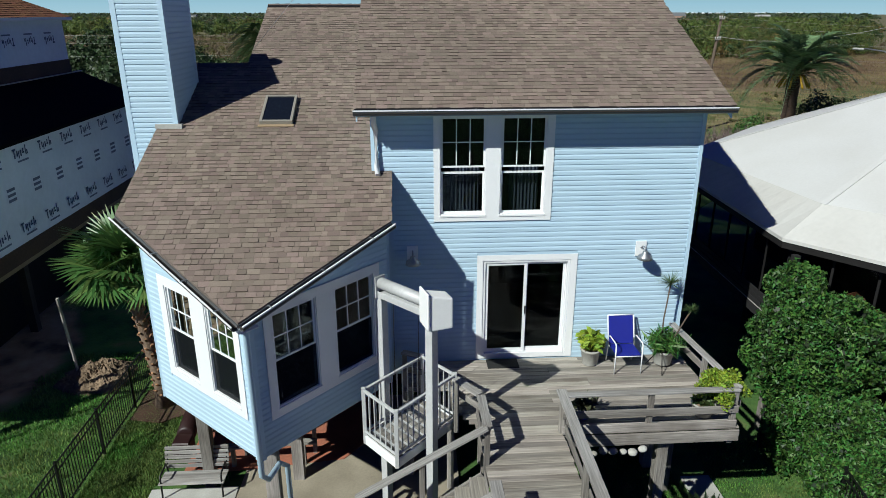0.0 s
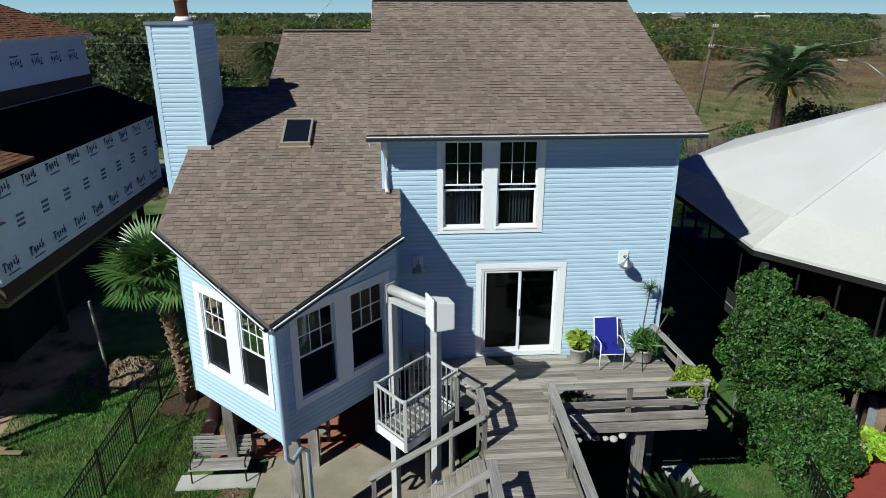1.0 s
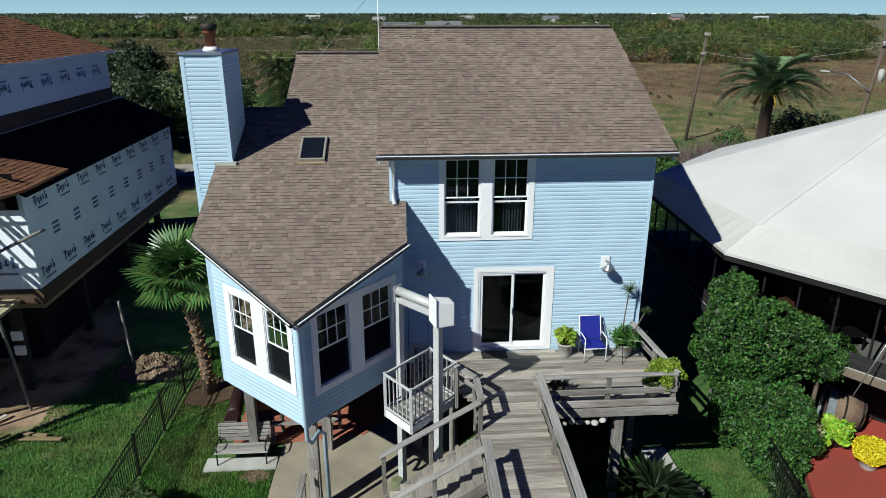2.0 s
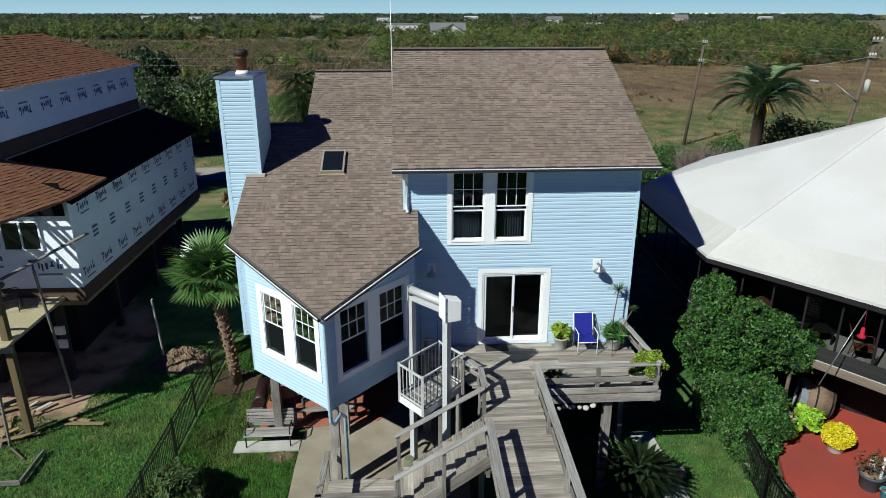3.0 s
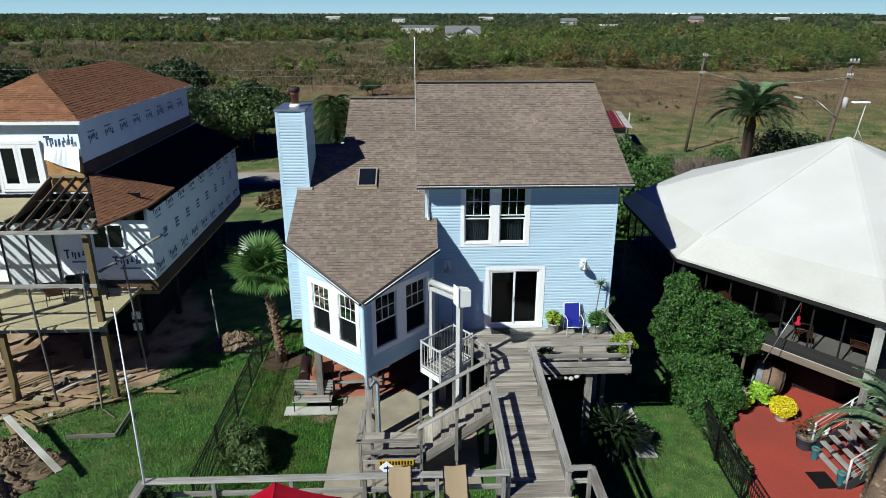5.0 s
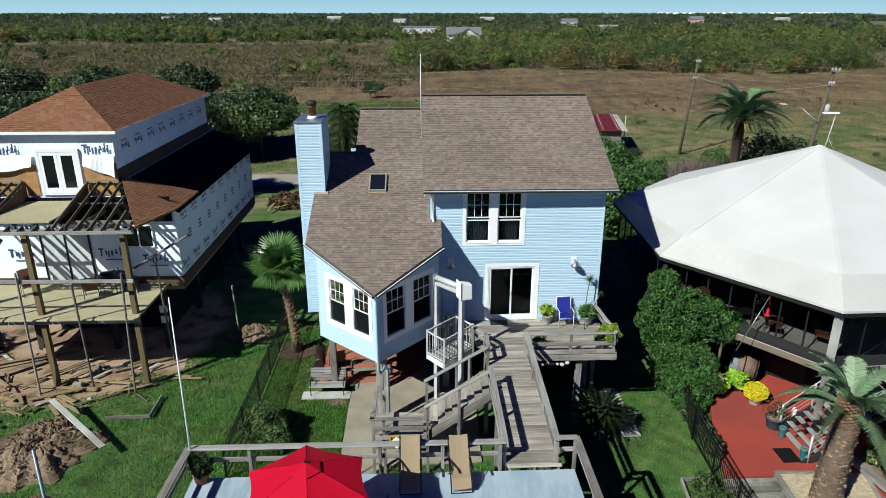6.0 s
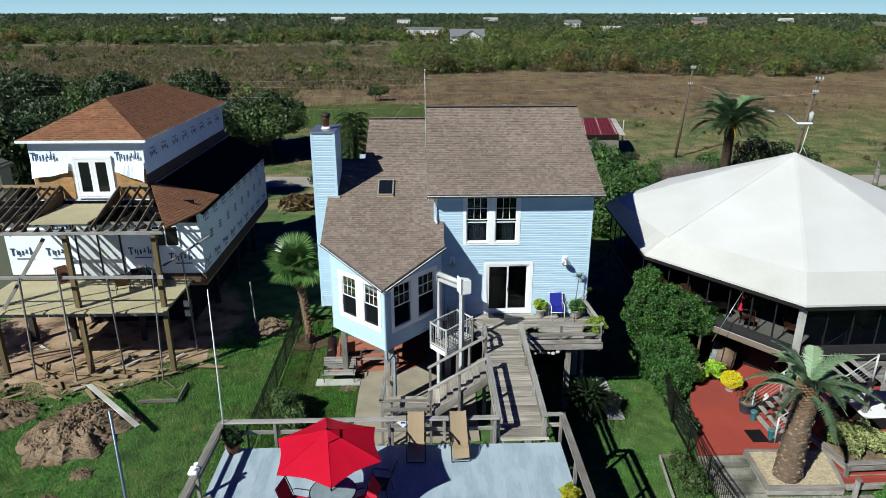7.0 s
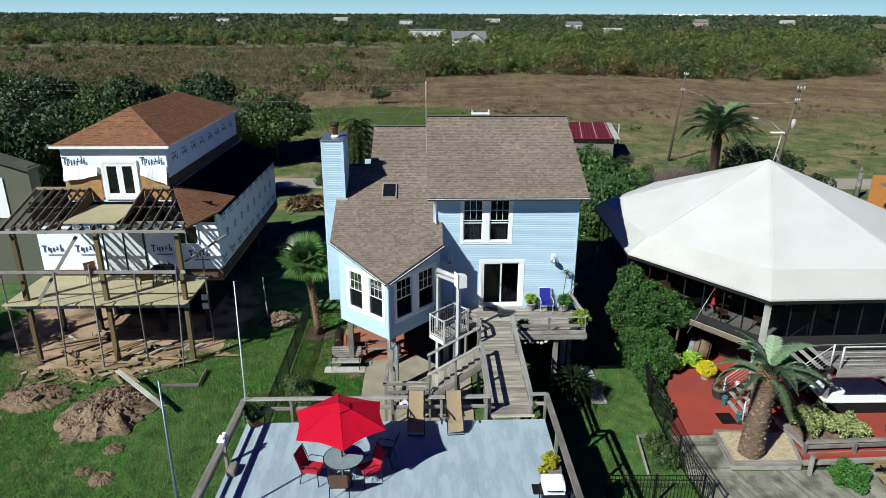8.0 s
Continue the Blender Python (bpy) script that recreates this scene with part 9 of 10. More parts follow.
def tree_model(height, spread, leaf_mat, n, size, seed, label, group):
    """A tapered trunk with limbs, and a crown of many small leaf clumps."""
    t = thing("tree", (0, 0, 0), label, "tree", group)
    r = random.Random(seed)
    lumps = []
    tb_ = bmesh.new()
    tube([(0, 0, -0.1), (0.08, 0.05, height * 0.3), (0.0, 0.1, height * 0.6)], 0.1, 7, tb_, taper=[0.05 * height * 0.45, 0.035 * height * 0.45, 0.015 * height * 0.45])
    part("trunk", tb_, M_BARK, t)
    lb = bmesh.new()
    for i in range(9):
        a = i * 2.4 + r.uniform(-0.3, 0.3)
        h0 = height * r.uniform(0.15, 0.5)
        rad = spread * r.uniform(0.45, 0.85)
        tip = Vector((rad * math.cos(a), rad * math.sin(a), min(height * 0.86, h0 + height * r.uniform(0.15, 0.42))))
        tube([(0.02, 0.02, h0), (tip.x * 0.5, tip.y * 0.5, h0 + (tip.z - h0) * 0.6), tip], 0.04, 5, lb, taper=[0.06, 0.04, 0.02])
        s = spread * r.uniform(0.34, 0.52)
        lumps.append((tip.x, tip.y, tip.z, s, s, s * 0.75))
    part("limbs", lb, M_BARK, t)
    lumps.append((0, 0, height * 0.72, spread * 0.6, spread * 0.6, height * 0.27))
    leaf_mass(lumps, n, size, leaf_mat, seed, name="crown", parent=t, three=True)
    return t


models = [tree_model(6.2, 2.9, M_LEAFDARK, 7600, 0.19, 101, "broad dark green scrub tree by the road", "roadside trees"),
          tree_model(5.2, 2.7, M_LEAF, 6400, 0.19, 102, "rounded green scrub tree by the road", "roadside trees"),
          tree_model(4.6, 2.4, leafy("leaf_olive_brown", (0.13, 0.125, 0.045)), 5200, 0.18, 103, "russet-leaved scrub tree among green ones", "roadside trees"),
          tree_model(6.8, 2.7, M_LEAFDARK, 7000, 0.2, 104, "tall dark green scrub tree by the road", "roadside trees")]
r = random.Random(77)
spots = []
for row, (y, x0, x1, step) in enumerate(((54.5, -64, -17, 3.0), (58.5, -66, -15, 2.9), (63, -68, -15, 3.0), (68, -72, -15, 4.5), (41, -42, -15.5, 3.0), (36, -44, -17.5, 3.0), (31.5, -44, -26, 3.2))):
    x = x0
    while x < x1:
        spots.append((x + r.uniform(-1, 1), y + r.uniform(-1.6, 1.6), r.uniform(0.85, 1.3)))
        x += step
# first entry: unseen tree added to shade the ground left of the site
spots += [(-28.5, 12.5, 1.35), (-50, 66, 1.6), (-45, 65, 1.5), (-40, 66, 1.35), (-35, 64, 1.25), (-29, 63, 1.3), (-25.5, 62.5, 1.25), (-9.0, 107.5, 0.42), (-8.2, 107.6, 0.5), (-9.0, 44.0, 0.5), (14.0, 62.5, 0.35), (19.5, 52.5, 0.35)]
used = [False] * 4
for x, y, s in spots:
    k = r.choice((0, 0, 0, 1, 1, 2, 3, 3)) if y > 45 else r.choice((0, 3))
    m = Matrix.LocRotScale((x, y, -0.05), Euler((0, 0, r.uniform(0, 6.28))), (s, s, s * r.uniform(0.85, 1.15)))
    if not used[k]:
        models[k].matrix_basis = m
        used[k] = True
    else:
        copy_thing(models[k], m) if abs(models[k].scale[0] - 1) < 1e-6 else copy_thing(models[k], m @ Matrix.Diagonal((1 / models[k].scale[0], 1 / models[k].scale[1], 1 / models[k].scale[2], 1)))

# brush and boards heaped beside the road
pile = thing("brush_pile", (-10.6, 40.0, 0), "low heap of dry brush and broken boards beside the road", "brush pile")
leaf_mass([(-10.8, 40.3, 0.3, 1.6, 1.3, 0.7), (-9.4, 40.8, 0.3, 1.4, 1.0, 0.6)], 2600, 0.13, M_LEAFBROWN, 91, name="dry_brush", parent=pile, long=3.5)
r = random.Random(41)
for i in range(14):
    x, y, a = -10.4 + r.uniform(-1.5, 1.9), 39.6 + r.uniform(-0.8, 0.9), r.uniform(0, 3.1)
    ln = r.uniform(0.5, 1.2)
    board("broken_board", (x - ln * math.cos(a), y - ln * math.sin(a), r.uniform(0.1, 0.5)), (x + ln * math.cos(a), y + ln * math.sin(a), r.uniform(0.2, 0.7)), 0.14, 0.03, M_NEWWOOD, pile)

# ---- grass, scrub and distance ----
def blades(name, n, zone, h, w, material, seed, label, keep=None):
    """Loose upright grass blades over a rectangle."""
    rg = np.random.default_rng(seed)
    x0, x1, y0, y1 = zone
    p = np.stack([rg.uniform(x0, x1, n), rg.uniform(y0, y1, n), np.full(n, -0.03)], 1)
    if keep is not None:
        p = p[keep(p[:, 0], p[:, 1])]
        n = len(p)
    a = rg.uniform(0, 2 * np.pi, n)
    hh = h * rg.uniform(0.5, 1.4, n)
    side = np.stack([np.cos(a), np.sin(a), np.zeros(n)], 1) * (w * rg.uniform(0.7, 1.4, n))[:, None]
    b = rg.uniform(0, 2 * np.pi, n)
    tip = p + np.stack([np.cos(b) * hh * 0.4, np.sin(b) * hh * 0.4, hh], 1)
    me = quad_cloud(name, np.stack([p - side, p + side, tip], 1), material)
    return tagged(new(name, me), label, "grass", kind="stuff")


def off_site(x, y):
    bare = ((x + 16.2) / 6.0) ** 2 + ((y - 19.0) / 6.1) ** 2 + 0.25 * np.sin(x * 2.1 + y) * np.sin(y * 1.7 - x * 0.6) < 0.95
    heaps = (((x + 13.9) / 1.8) ** 2 + ((y - 9.95) / 1.85) ** 2 < 1) | (((x + 17.6) / 1.5) ** 2 + ((y - 11.2) / 1.0) ** 2 < 1)
    return ~(bare | heaps)


blades("lawn_grass", 260000, (-24, -7.05, -2, 20), 0.085, 0.012, M_GRASS, 1, "mown lawn with worn straw patches", off_site)
blades("lawn_grass", 80000, (-7.0, -3.6, 5.2, 14.3), 0.075, 0.011, M_GRASS, 2, "mown lawn between the fence and the slab", lambda x, y: ~((x > -5.42) & (y > 13.0)))
blades("lawn_grass", 36000, (-7.0, -4.6, 14.3, 20), 0.075, 0.012, M_GRASS, 10, "rough grass round the fan palm by the fence", lambda x, y: ~((x > -5.1) & (y < 15.6)))
blades("lawn_grass", 60000, (3.2, 9.2, 3.0, 14.5), 0.055, 0.011, M_GRASS, 3, "short mown lawn beside the deck", lambda x, y: ~((x > 6.2) & (x < 7.0) & (y > 10.1)) & (x < 8.6 + (y - 5) * 0.08))
blades("lawn_grass", 26000, (-3.55, 3.2, 4.9, 8.9), 0.085, 0.012, M_GRASS, 8, "grass under and beside the timber stairs", lambda x, y: ~((x < -2.15) & (y > 6.2)))
blades("verge_grass", 130000, (-45, 75, 51, 88), 0.15, 0.02, leafy("verge_blade", (0.11, 0.195, 0.042), spread=0.4, patch=(0.42, 0.34, 0.15), patch_scale=0.2), 4, "rough green verge beyond the road")
blades("rough_grass", 60000, (-60, 90, 60, 98), 0.18, 0.022, leafy("rough_grass_blade", (0.12, 0.165, 0.045), spread=0.4, patch=(0.36, 0.27, 0.12), patch_scale=0.16), 6, "rough yellow-green grass between verge and field")
blades("dry_field", 200000, (-90, 150, 70, 172), 0.36, 0.03, M_STRAW, 5, "tall russet and straw-coloured dry grass field", lambda x, y: (y > 88 + 8 * np.sin(x * 0.05)) & ((x > -12) | (y > 95)))

blades("green_strip", 70000, (-24, 8, 78, 108), 0.2, 0.06, leafy("lush_blade", (0.16, 0.26, 0.06), spread=0.3), 9, "lush green strip of grass at the field's edge", lambda x, y: (y > 80 + 3 * np.sin(x * 0.4)) & (y < 104 - 0.3 * np.abs(x + 8)))

M_SCRUB = [leafy("scrub_green", (0.21, 0.29, 0.065), spread=0.12, passing=0.5, hue=0.012, blotch=0.16, blotch_amount=0.75, patch=(0.21, 0.22, 0.07), patch_scale=0.06), leafy("scrub_dark", (0.1, 0.16, 0.05), spread=0.1, passing=0.5, hue=0.012, blotch=0.16, blotch_amount=0.6), leafy("scrub_greygreen", (0.2, 0.185, 0.1), spread=0.1, passing=0.5, hue=0.012, blotch=0.16, blotch_amount=0.6, patch=(0.2, 0.2, 0.08), patch_scale=0.05),
           leafy("scrub_russet", (0.31, 0.23, 0.08), spread=0.12, passing=0.5, hue=0.02), leafy("scrub_olive", (0.22, 0.215, 0.07), spread=0.1, passing=0.5, hue=0.012, blotch=0.16, blotch_amount=0.6), leafy("scrub_twig", (0.235, 0.185, 0.11), spread=0.1, passing=0.5, hue=0.01)]


FAR_HOUSES = ((18.9, 280, 16), (1.2, 405, 24), (112, 505, 15), (137, 490, 18), (262, 640, 16), (90, 900, 22), (-20, 760, 18), (430, 800, 20), (-120, 1000, 24), (-260, 900, 20))


def on_sightline(x, y):
    """True on the strips kept clear so the camera sees the far houses."""
    out = np.zeros(len(x), bool)
    for hx, hy, w in FAR_HOUSES:
        k = y / hy
        out |= (np.abs(x - hx * k) < w * 0.5 * k) & (y < hy + 6) & (y > hy * 0.9)
    return out


def scrub(name, n, zone, height, n_leaf, size, mix, seed, label, keep=None):
    """Shrubs past counting, each an uneven cloud of leaf clumps; one object a leaf kind."""
    rg = np.random.default_rng(seed)
    x0, x1, y0, y1 = zone
    y = rg.uniform(y0 ** 0.5, y1 ** 0.5, n) ** 2
    x = rg.uniform(x0, x1, n) * (y / y1) ** 0.9
    if keep is not None:
        k = keep(x, y)
        x, y = x[k], y[k]
    k = ~on_sightline(x, y)
    x, y = x[k], y[k]
    n = len(x)
    kind = rg.choice(len(mix), n, p=np.array([w for _, w in mix]) / sum(w for _, w in mix))
    hh = height * rg.uniform(0.45, 1.3, n)
    for i, (mat, _) in enumerate(mix):
        sel = kind == i
        m = int(sel.sum())
        if not m:
            continue
        d = rg.normal(size=(m, n_leaf, 3))
        d /= np.linalg.norm(d, axis=2)[:, :, None]
        ph = rg.uniform(0, 6, (m, 1))
        rad = (0.8 + 0.2 * rg.uniform(0, 1, (m, n_leaf))) * (1 + 0.2 * np.sin(d[:, :, 0] * 5 + ph) * np.sin(d[:, :, 1] * 4 + ph))
        hs = hh[sel][:, None, None]
        k = 9
        mid = rg.normal(size=(m, k, 3)) * [0.36, 0.36, 0.2]
        mid[:, :, 2] = np.clip(mid[:, :, 2] + 0.5, 0.12, 0.85)
        lump = rg.uniform(0.2, 0.42, (m, k))
        pick = rg.integers(0, k, (m, n_leaf))
        row = np.arange(m)[:, None]
        c = mid[row, pick] + d * (rad * lump[row, pick])[:, :, None]
        c[:, :, 2] = np.maximum(c[:, :, 2], 0.02)
        c = (c * hs + np.stack([x[sel], y[sel], np.zeros(m)], 1)[:, None, :]).reshape(-1, 3)
        way = d.reshape(-1, 3) + [0, 0, 0.2]
        outer = leaves_facing(c, way, size, rg, 0.2 if size < 0.5 else 0.12, 1.3, True)
        core = (mid[row, pick] + d * (0.82 * rad * lump[row, pick])[:, :, None])[:, ::5]
        core[:, :, 2] = np.maximum(core[:, :, 2], 0.02)
        core = (core * hs + np.stack([x[sel], y[sel], np.zeros(m)], 1)[:, None, :]).reshape(-1, 3)
        inner = leaves_facing(core, d[:, ::5].reshape(-1, 3) + [0, 0, 0.2], size * 1.9, rg, 0.1, 1.2, True)
        me = quad_cloud(name, np.concatenate([outer, inner]), mat)
        tagged(new(name, me), label, "woodland", kind="stuff")


A, B, C, D, E_, G = M_SCRUB
scrub("verge_scrub", 420, (-60, 90, 56, 104), 0.55, 60, 0.13, [(A, 3), (E_, 3), (C, 2), (G, 2)], 19, "low weedy tufts on the rough verge", lambda x, y: (np.sin(x * 0.31) * np.sin(y * 0.23 + x * 0.05) > 0.15) & (x > -15))
# greyer leaf colour paints distance haze onto the far woods
H = leafy("far_haze_green", (0.125, 0.165, 0.09), spread=0.1, passing=0.5, hue=0.015, blotch=0.02, blotch_amount=0.5)
W = leafy("woods_green", (0.25, 0.33, 0.075), spread=0.12, passing=0.5, hue=0.015, blotch=0.16, blotch_amount=0.75, patch=(0.1, 0.16, 0.05), patch_scale=0.08)
right = lambda x, y: y > 158 + 8 * np.sin(x * 0.06) + np.where(x < 0, 20, 0)
scrub("scrub_woods", 430, (-10, 165, 150, 240), 5.2, 760, 0.28, [(A, 5), (B, 2), (W, 7), (D, 0.6), (E_, 2)], 11, "mixed green and russet scrub woodland", right)
scrub("edge_scrub", 420, (-10, 165, 146, 175), 2.4, 240, 0.22, [(C, 3), (W, 3), (D, 3), (E_, 2), (G, 3)], 16, "low grey-green scrub at the edge of the woodland", right)
blades("brush_grass", 170000, (-230, 16, 100, 300), 0.8, 0.07, leafy("brush_blade", (0.17, 0.165, 0.075), spread=0.3, hue=0.012, patch=(0.26, 0.19, 0.11), patch_scale=0.05, blotch=0.1, blotch_amount=0.8), 21, "tall olive and tan rough grass of the brushland", lambda x, y: (x < -22 - 0.06 * (y - 72)) | ((x < 0.06 * (y - 160)) & (y > 125)))


def clustered(x, y, cut):
    return np.sin(x * 0.043 + 2 * np.sin(y * 0.021)) + np.sin(y * 0.052 + 1.5 * np.sin(x * 0.027 + 1)) + 0.6 * np.sin(x * 0.13 + y * 0.09) > cut


left = lambda x, y: (x < -22 - 0.06 * (y - 72)) | ((x < 0.06 * (y - 160)) & (y > 125))
scrub("left_scrub", 4600, (-260, 40, 72, 330), 1.1, 60, 0.24, [(A, 1), (C, 5), (E_, 4), (G, 4)], 12, "low grey-green and russet brush", lambda x, y: left(x, y) & clustered(x, y, -1.1))
scrub("left_trees", 420, (-260, 20, 100, 330), 2.6, 200, 0.36, [(A, 3), (B, 3), (W, 3), (E_, 1)], 17, "scattered dark green trees in the brush", lambda x, y: (x < -14 - 0.05 * (y - 72)) & ~clustered(x, y, -0.3))
scrub("tree_row", 46, (-150, -96, 318, 345), 4.4, 220, 0.5, [(B, 4), (A, 2)], 18, "row of dark trees across the brush")
scrub("left_woods", 260, (-420, -150, 380, 470), 6.5, 240, 0.7, [(B, 5), (A, 3), (W, 1)], 20, "dark green woods beyond the brush")
scrub("scrub_woods", 1000, (-300, 300, 235, 430), 6.0, 400, 0.55, [(A, 5), (B, 2), (W, 6), (D, 0.3), (E_, 2)], 13, "mixed green scrub woodland further off", lambda x, y: (x > 10) | (y > 330))
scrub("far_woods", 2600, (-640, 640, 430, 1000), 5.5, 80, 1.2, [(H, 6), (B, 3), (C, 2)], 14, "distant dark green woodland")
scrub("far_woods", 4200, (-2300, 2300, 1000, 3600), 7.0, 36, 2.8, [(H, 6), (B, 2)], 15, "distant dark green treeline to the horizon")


def far_house(x, y, w, d, h, roof_h, wall, roof, label, lift=0.0):
    t = thing("house", (x, y, 0), label, "house", "far houses")
    part("wall", boxes(((x - w / 2, y - d / 2, lift), (x + w / 2, y + d / 2, lift + h))), wall, t)
    bm = bmesh.new()
    pts = [(-d / 2 - 0.4, 0), (0, roof_h), (d / 2 + 0.4, 0)]
    a = [bm.verts.new((x - w / 2 - 0.3, y + p, lift + h + q)) for p, q in pts]
    b = [bm.verts.new((x + w / 2 + 0.3, y + p, lift + h + q)) for p, q in pts]
    bm.faces.new(a); bm.faces.new(b[::-1])
    for i in range(3):
        j = (i + 1) % 3
        bm.faces.new((a[i], a[j], b[j], b[i]))
    bmesh.ops.recalc_face_normals(bm, faces=bm.faces)
    part("roof", bm, roof, t)
    n = max(2, int(w / 3))
    for i in range(n):
        xx = x - w / 2 + (i + 0.5) * w / n
        part("window", boxes(((xx - 0.4, y - d / 2 - 0.05, lift + h * 0.45), (xx + 0.4, y - d / 2 - 0.01, lift + h * 0.75))), M_GREYROOF, t)
    if lift > 0.5:
        for i in range(4):
            xx = x - w / 2 + 0.4 + (w - 0.8) * i / 3
            part("stilt", boxes(((xx - 0.2, y - d / 2 + 0.2, 0), (xx + 0.2, y - d / 2 + 0.6, lift))), M_WHITE, t)


M_FARWHITE = surface("far_weathered_white", (0.76, 0.76, 0.73), 0.8, fine=1.0, coarse=0.2, amount=0.15)
M_GREYROOF = surface("far_roof_grey", (0.2, 0.21, 0.22), 0.8, fine=2, amount=0.1)
gh = thing("house", (18.9, 282, 0), "white raised house with grey roof and a front gable", "house", "far houses")
part("wall", boxes(((11.8, 280, 0), (25.5, 288, 5.0))), M_FARWHITE, gh)
face_slab(gh, "roof", [(11.2, 279.4, 5.0), (26.1, 279.4, 5.0), (26.1, 284, 8.0), (11.2, 284, 8.0)], M_GREYROOF, "grey shingle roof slope", 0.2)
face_slab(gh, "roof", [(26.1, 288.6, 5.0), (11.2, 288.6, 5.0), (11.2, 284, 8.0), (26.1, 284, 8.0)], M_GREYROOF, "", 0.2)
bm = bmesh.new()
wing = [(15.2, 0), (25.0, 0), (25.0, 4.6), (20.1, 7.6), (15.2, 4.6)]
a = [bm.verts.new((x, 277.0, z)) for x, z in wing]
b = [bm.verts.new((x, 283.0, z)) for x, z in wing]
bm.faces.new(a); bm.faces.new(b[::-1])
for i in range(5):
    bm.faces.new((a[i], a[(i + 1) % 5], b[(i + 1) % 5], b[i]))
bmesh.ops.recalc_face_normals(bm, faces=bm.faces)
part("gable_wing", bm, M_FARWHITE, gh, "white front gable")
for sx in (-1, 1):
    face_slab(gh, "roof", [(20.1 + sx * 5.6, 276.4, 4.25), (20.1 + sx * 5.6, 283.5, 4.25), (20.1, 283.5, 7.75), (20.1, 276.4, 7.75)], M_GREYROOF, "", 0.2)
for x, z in ((17.2, 2.6), (20.1, 2.6), (23.0, 2.6)):
    part("window", boxes(((x - 0.6, 276.93, z), (x + 0.6, 276.99, z + 1.1))), M_DARKROOM, gh)
far_house(1.2, 405, 22, 6, 3.6, 0.8, M_FARWHITE, M_GREYROOF, "long white trailer house among the scrub", 1.6)
far_house(112, 505, 11, 8, 5, 2.2, M_FARWHITE, M_GREYROOF, "small white house among the far woods", 2)
far_house(137, 490, 14, 7, 3.0, 1.0, M_FARWHITE, M_FARWHITE, "low white building among the far woods", 1)
far_house(262, 640, 12, 8, 5, 3, surface("far_peach", (0.6, 0.4, 0.3), 0.8), M_GREYROOF, "pinkish house among the far woods", 2)
for i, (x, y, w) in enumerate(((-260, 900, 16), (-120, 1000, 20), (-20, 760, 14), (90, 900, 18), (-390, 1100, 20), (430, 800, 15))):
    far_house(x, y, w, 8, 4, 1, M_FARWHITE, M_FARWHITE if i % 2 else M_GREYROOF, "far white building above the treeline", 2.5)
for i in range(22):
    if i in (5, 11, 12, 17):
        continue
    x = 1020 + i * 34
    tagged(part("storage_tank", lathe([(13, 0), (13, 9), (4, 10)], (x, 2900, 0), 12), M_WHITE, None), "white storage tank on the horizon", "tank", "horizon tanks")

# shed with a red metal roof, road side
shed = thing("shed", (19, 63, 0), "grey shed with a dark red ribbed metal roof", "shed")
part("wall", boxes(((15.9, 58.9, 0), (20.4, 66, 2.5))), M_WOODSTUFF, shed)
face_slab(shed, "roof", [(14.8, 58.4, 2.6), (20.13, 58.3, 2.6), (21.3, 66.2, 3.1), (16.4, 66.5, 3.1)], surface("red_ribbed", (0.2, 0.025, 0.03), 0.5, fine=10, coarse=1, amount=0.2), "dark red ribbed metal roof", 0.08)
face_slab(shed, "roof_edge", [(20.16, 58.2, 2.62), (20.83, 58.1, 2.55), (21.95, 66.2, 3.05), (21.33, 66.2, 3.12)], M_PALESLAB, "pale metal roof edge", 0.06)
for i in range(13):
    s_ = (i + 0.5) / 13
    a, b = Vector((14.8, 58.4, 2.63)).lerp(Vector((20.13, 58.3, 2.63)), s_), Vector((16.4, 66.5, 3.13)).lerp(Vector((21.3, 66.2, 3.13)), s_)
    board("roof_rib", a, b, 0.05, 0.04, M_DARKRED if i % 4 else M_PALESLAB, shed)
single("post", tube([(22.8, 65.6, -0.1), (22.8, 65.6, 2.95)], 0.07, 6), M_PALESLAB, "slim white post beside the red-roofed shed", "post")
boat = thing("boat_trailer", (8.0, 90, 0), "white painted steel boat trailer standing in the field", "trailer")
for y in (89.5, 90.7):
    board("side_rail", (6.6, y, 0.75), (9.5, y, 0.75), 0.1, 0.16, M_WHITE, boat)
    for x in (6.75, 9.35):
        board("upright", (x, y, 0.1), (x, y, 1.35), 0.08, 0.08, M_WHITE, boat, up=(0, 1, 0))
for x in (6.9, 8.0, 9.2):
    board("cross_bar", (x, 89.5, 0.68), (x, 90.7, 0.68), 0.1, 0.08, M_WHITE, boat)
for y in (89.35, 90.85):
    part("wheel", tube([(8.0, y - 0.08, 0.3), (8.0, y + 0.08, 0.3)], 0.3, 14), M_BLACKMETAL, boat)

# ---- poles and wires ----
def utility_pole(base, top, label, cross=()):
    t = thing("utility_pole", base, label, "utility pole", "utility poles")
    part("pole", tube([base, top], 0.14, 8, taper=[0.16, 0.11]), M_BARK, t)
    for f, w in cross:
        q = Vector(base).lerp(Vector(top), f)
        board("crossarm", (q.x - w / 2, q.y - 0.15, q.z), (q.x + w / 2, q.y - 0.15, q.z), 0.09, 0.11, M_WOOD, t)
        for s in (-0.8, 0, 0.8):
            part("insulator", lathe([(0.05, 0), (0.07, 0.08), (0.03, 0.18)], (q.x + s * w / 2, q.y - 0.15, q.z + 0.05), 8), M_PALESLAB, t)
    return t


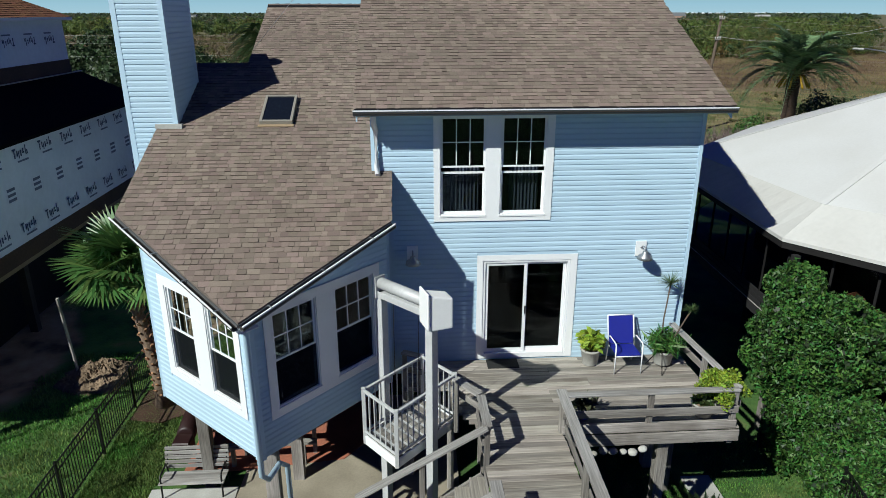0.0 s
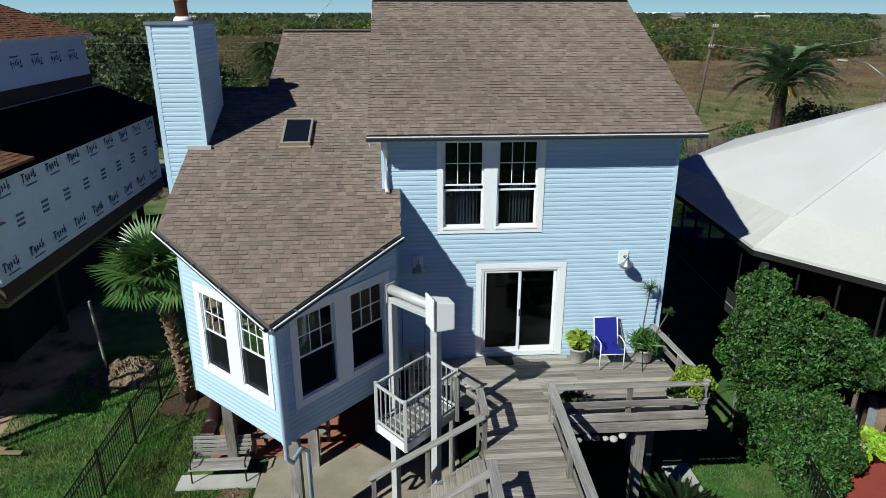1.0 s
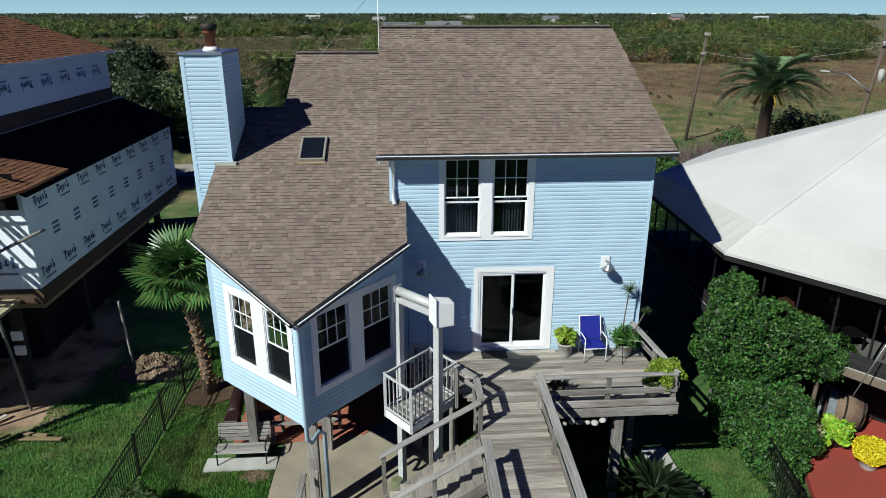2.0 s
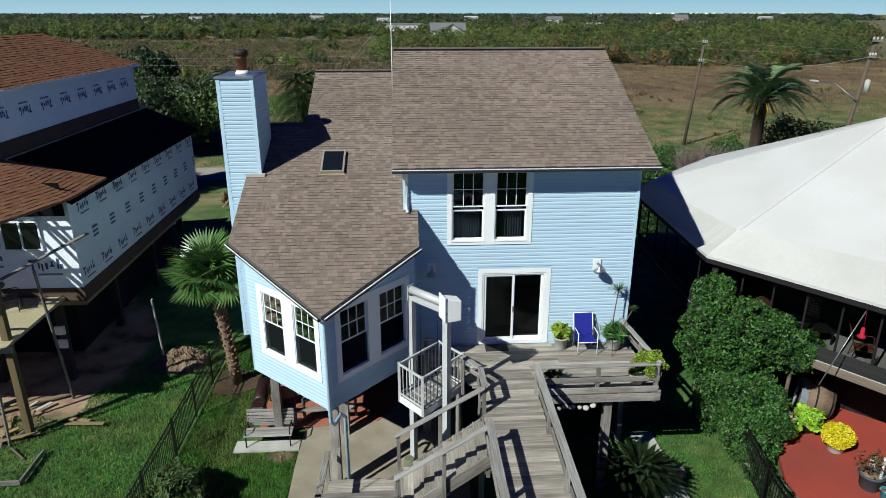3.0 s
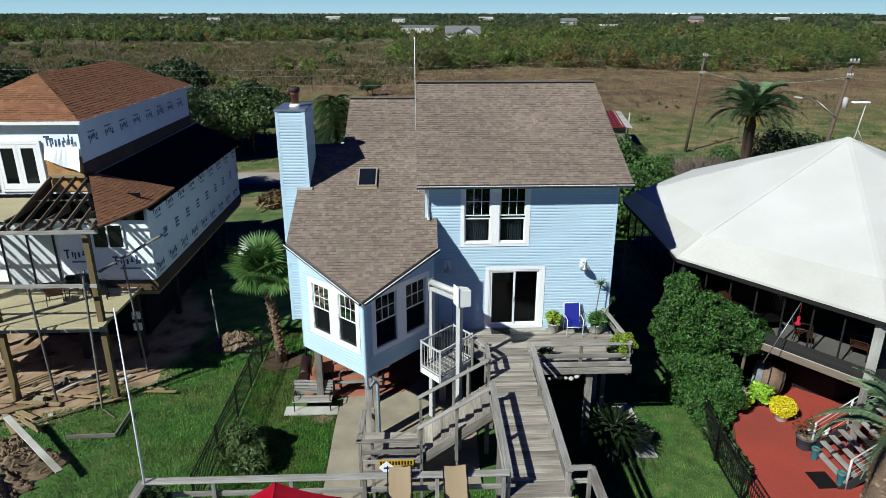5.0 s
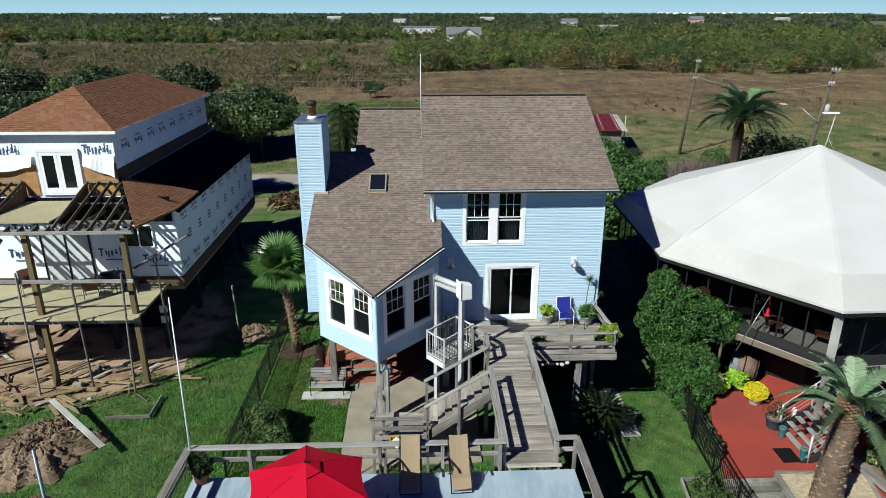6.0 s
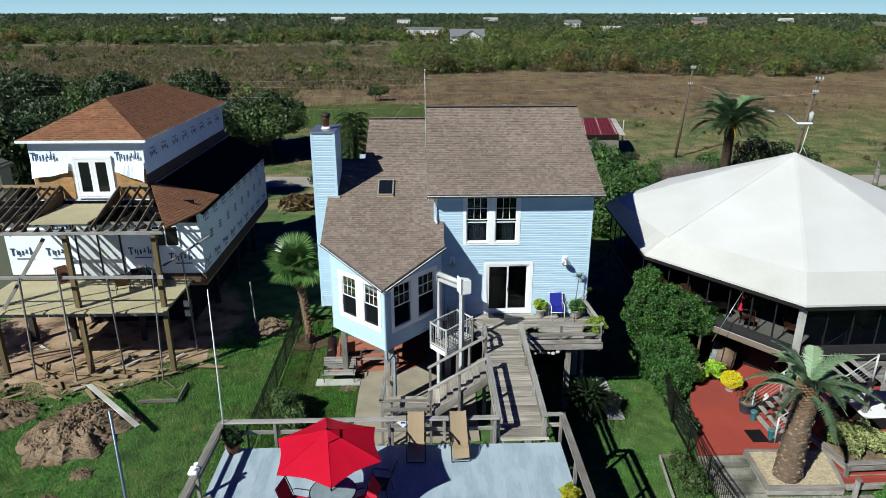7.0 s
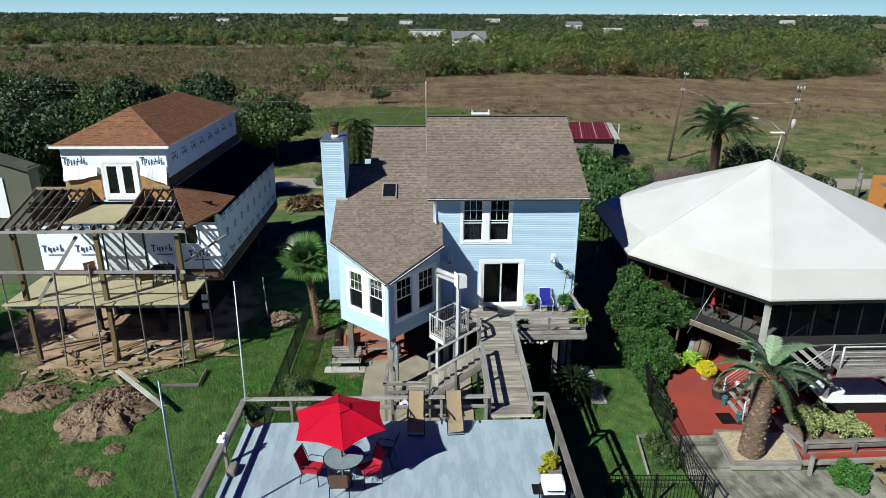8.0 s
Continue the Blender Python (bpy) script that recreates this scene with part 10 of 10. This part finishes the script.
up1 = utility_pole((26.6, 58.5, -0.1), (27.4, 58.5, 9.7), "leaning wooden utility pole by the road", ((0.97, 0.5), (0.8, 0.5)))
up2 = utility_pole((25.0, 34.2, -0.1), (26.4, 34.2, 10.7), "leaning utility pole with a transformer and street lamp", ((0.98, 0.6), (0.9, 0.4)))
part("transformer", lathe([(0.05, 0.0), (0.15, 0.02), (0.16, 0.6), (0.12, 0.66), (0.05, 0.7)], (26.2, 33.9, 7.7), 14), M_PALESLAB, up2, "grey transformer can")
part("lamp_arm", tube([(25.8, 34.0, 7.2), (25.2, 35.2, 8.0), (24.8, 36.3, 8.1)], 0.04, 6), M_STEEL, up2)
part("lamp_head", soften(boxes(((24.5, 36.2, 8.0), (24.8, 36.8, 8.12))), 0.04), M_PALESLAB, up2)
aerial = thing("roof_antenna", (16.78, 18.5, 8.6), "slim pale antenna with a flat head on the white roof peak", "antenna")
part("pole", tube([(16.72, 18.45, 8.55), (16.8, 18.45, 8.85), (16.95, 18.42, 10.08)], 0.022, 6), M_PALESLAB, aerial)
part("antenna_head", soften(boxes(((16.38, 18.3, 10.06), (17.05, 18.52, 10.13))), 0.02), M_WHITE, aerial)
part("brace", tube([(17.2, 18.5, 8.5), (16.86, 18.45, 9.0)], 0.015, 5), M_PALESLAB, aerial)
stump = thing("pole_stump", (38.1, 42.7, 0), "short split grey pole stump by the road", "post")
part("pole", tube([(38.1, 42.7, -0.1), (38.12, 42.7, 2.3)], 0.2, 9, taper=[0.24, 0.2]), M_WOOD, stump)
for dx, dy, h_ in ((-0.08, 0.0, 2.95), (0.07, 0.05, 2.7), (0.02, -0.08, 2.55)):
    part("splinter", tube([(38.12 + dx, 42.7 + dy, 2.25), (38.12 + dx * 1.2, 42.7 + dy, h_)], 0.09, 5, taper=[0.11, 0.03]), M_WOOD, stump)
for i, (x, y, h) in enumerate(((-118, 250, 9), (-150, 290, 9), (-95, 330, 9), (60, 330, 9), (150, 420, 10), (-210, 420, 10), (270, 480, 10), (215, 450, 10))):
    utility_pole((x, y, 0), (x, y, h + 1), "far wooden utility pole in the scrub", ((0.95, 2.0),))


def wire(name, a, b, sag, radius, parent):
    pts = []
    for i in range(25):
        s = i / 24
        p = Vector(a).lerp(Vector(b), s)
        p.z -= sag * 4 * s * (1 - s)
        pts.append(p)
    part(name, tube(pts, radius, 4, cap=False), M_PALESLAB, parent)


for z in (9.5, 8.9, 7.9, 6.6):
    wire("wire", (27.3, 58.5, z), (-75, 58.5, z + 0.3), 1.5, 0.005, up1)
    wire("wire", (27.3, 58.5, z), (120, 58.5, z + 0.3), 1.6, 0.005, up1)
wire("wire", (27.3, 58.4, 8.0), (26.2, 34.2, 9.6), 0.7, 0.012, up1)
# orange gable beyond the white house
og = thing("house", (36, 33, 0), "orange-walled house with a grey roof edge", "house")
part("wall", boxes(((35.9, 31, 0), (42, 38, 3.2))), surface("orange_render", (0.62, 0.26, 0.06), 0.8, fine=8, amount=0.1), og)
face_slab(og, "roof", [(33.8, 30.2, 3.3), (41.5, 30.2, 3.3), (41.5, 34, 3.6), (33.8, 34, 3.6)], M_GREYROOF, "grey low-pitched roof", 0.15)

# ---- roof shingles, tab by tab ----
EXPO = 0.125
rng = np.random.default_rng(5)
vm, nm = slope_axes(K_MAIN)
len_main = (RIDGE - EAVE) / vm.y
tabs = tabs_on(len_main, lambda v: [(-0.635, 6.205)], EXPO, 0.15, rng)
near = [t for t in tabs if t[2] < EXPO * 3.5]
far = [t for t in tabs if t[2] >= EXPO * 3.5]
o_main = Vector((0, EAVE - 0.02, main_z(EAVE - 0.02)))
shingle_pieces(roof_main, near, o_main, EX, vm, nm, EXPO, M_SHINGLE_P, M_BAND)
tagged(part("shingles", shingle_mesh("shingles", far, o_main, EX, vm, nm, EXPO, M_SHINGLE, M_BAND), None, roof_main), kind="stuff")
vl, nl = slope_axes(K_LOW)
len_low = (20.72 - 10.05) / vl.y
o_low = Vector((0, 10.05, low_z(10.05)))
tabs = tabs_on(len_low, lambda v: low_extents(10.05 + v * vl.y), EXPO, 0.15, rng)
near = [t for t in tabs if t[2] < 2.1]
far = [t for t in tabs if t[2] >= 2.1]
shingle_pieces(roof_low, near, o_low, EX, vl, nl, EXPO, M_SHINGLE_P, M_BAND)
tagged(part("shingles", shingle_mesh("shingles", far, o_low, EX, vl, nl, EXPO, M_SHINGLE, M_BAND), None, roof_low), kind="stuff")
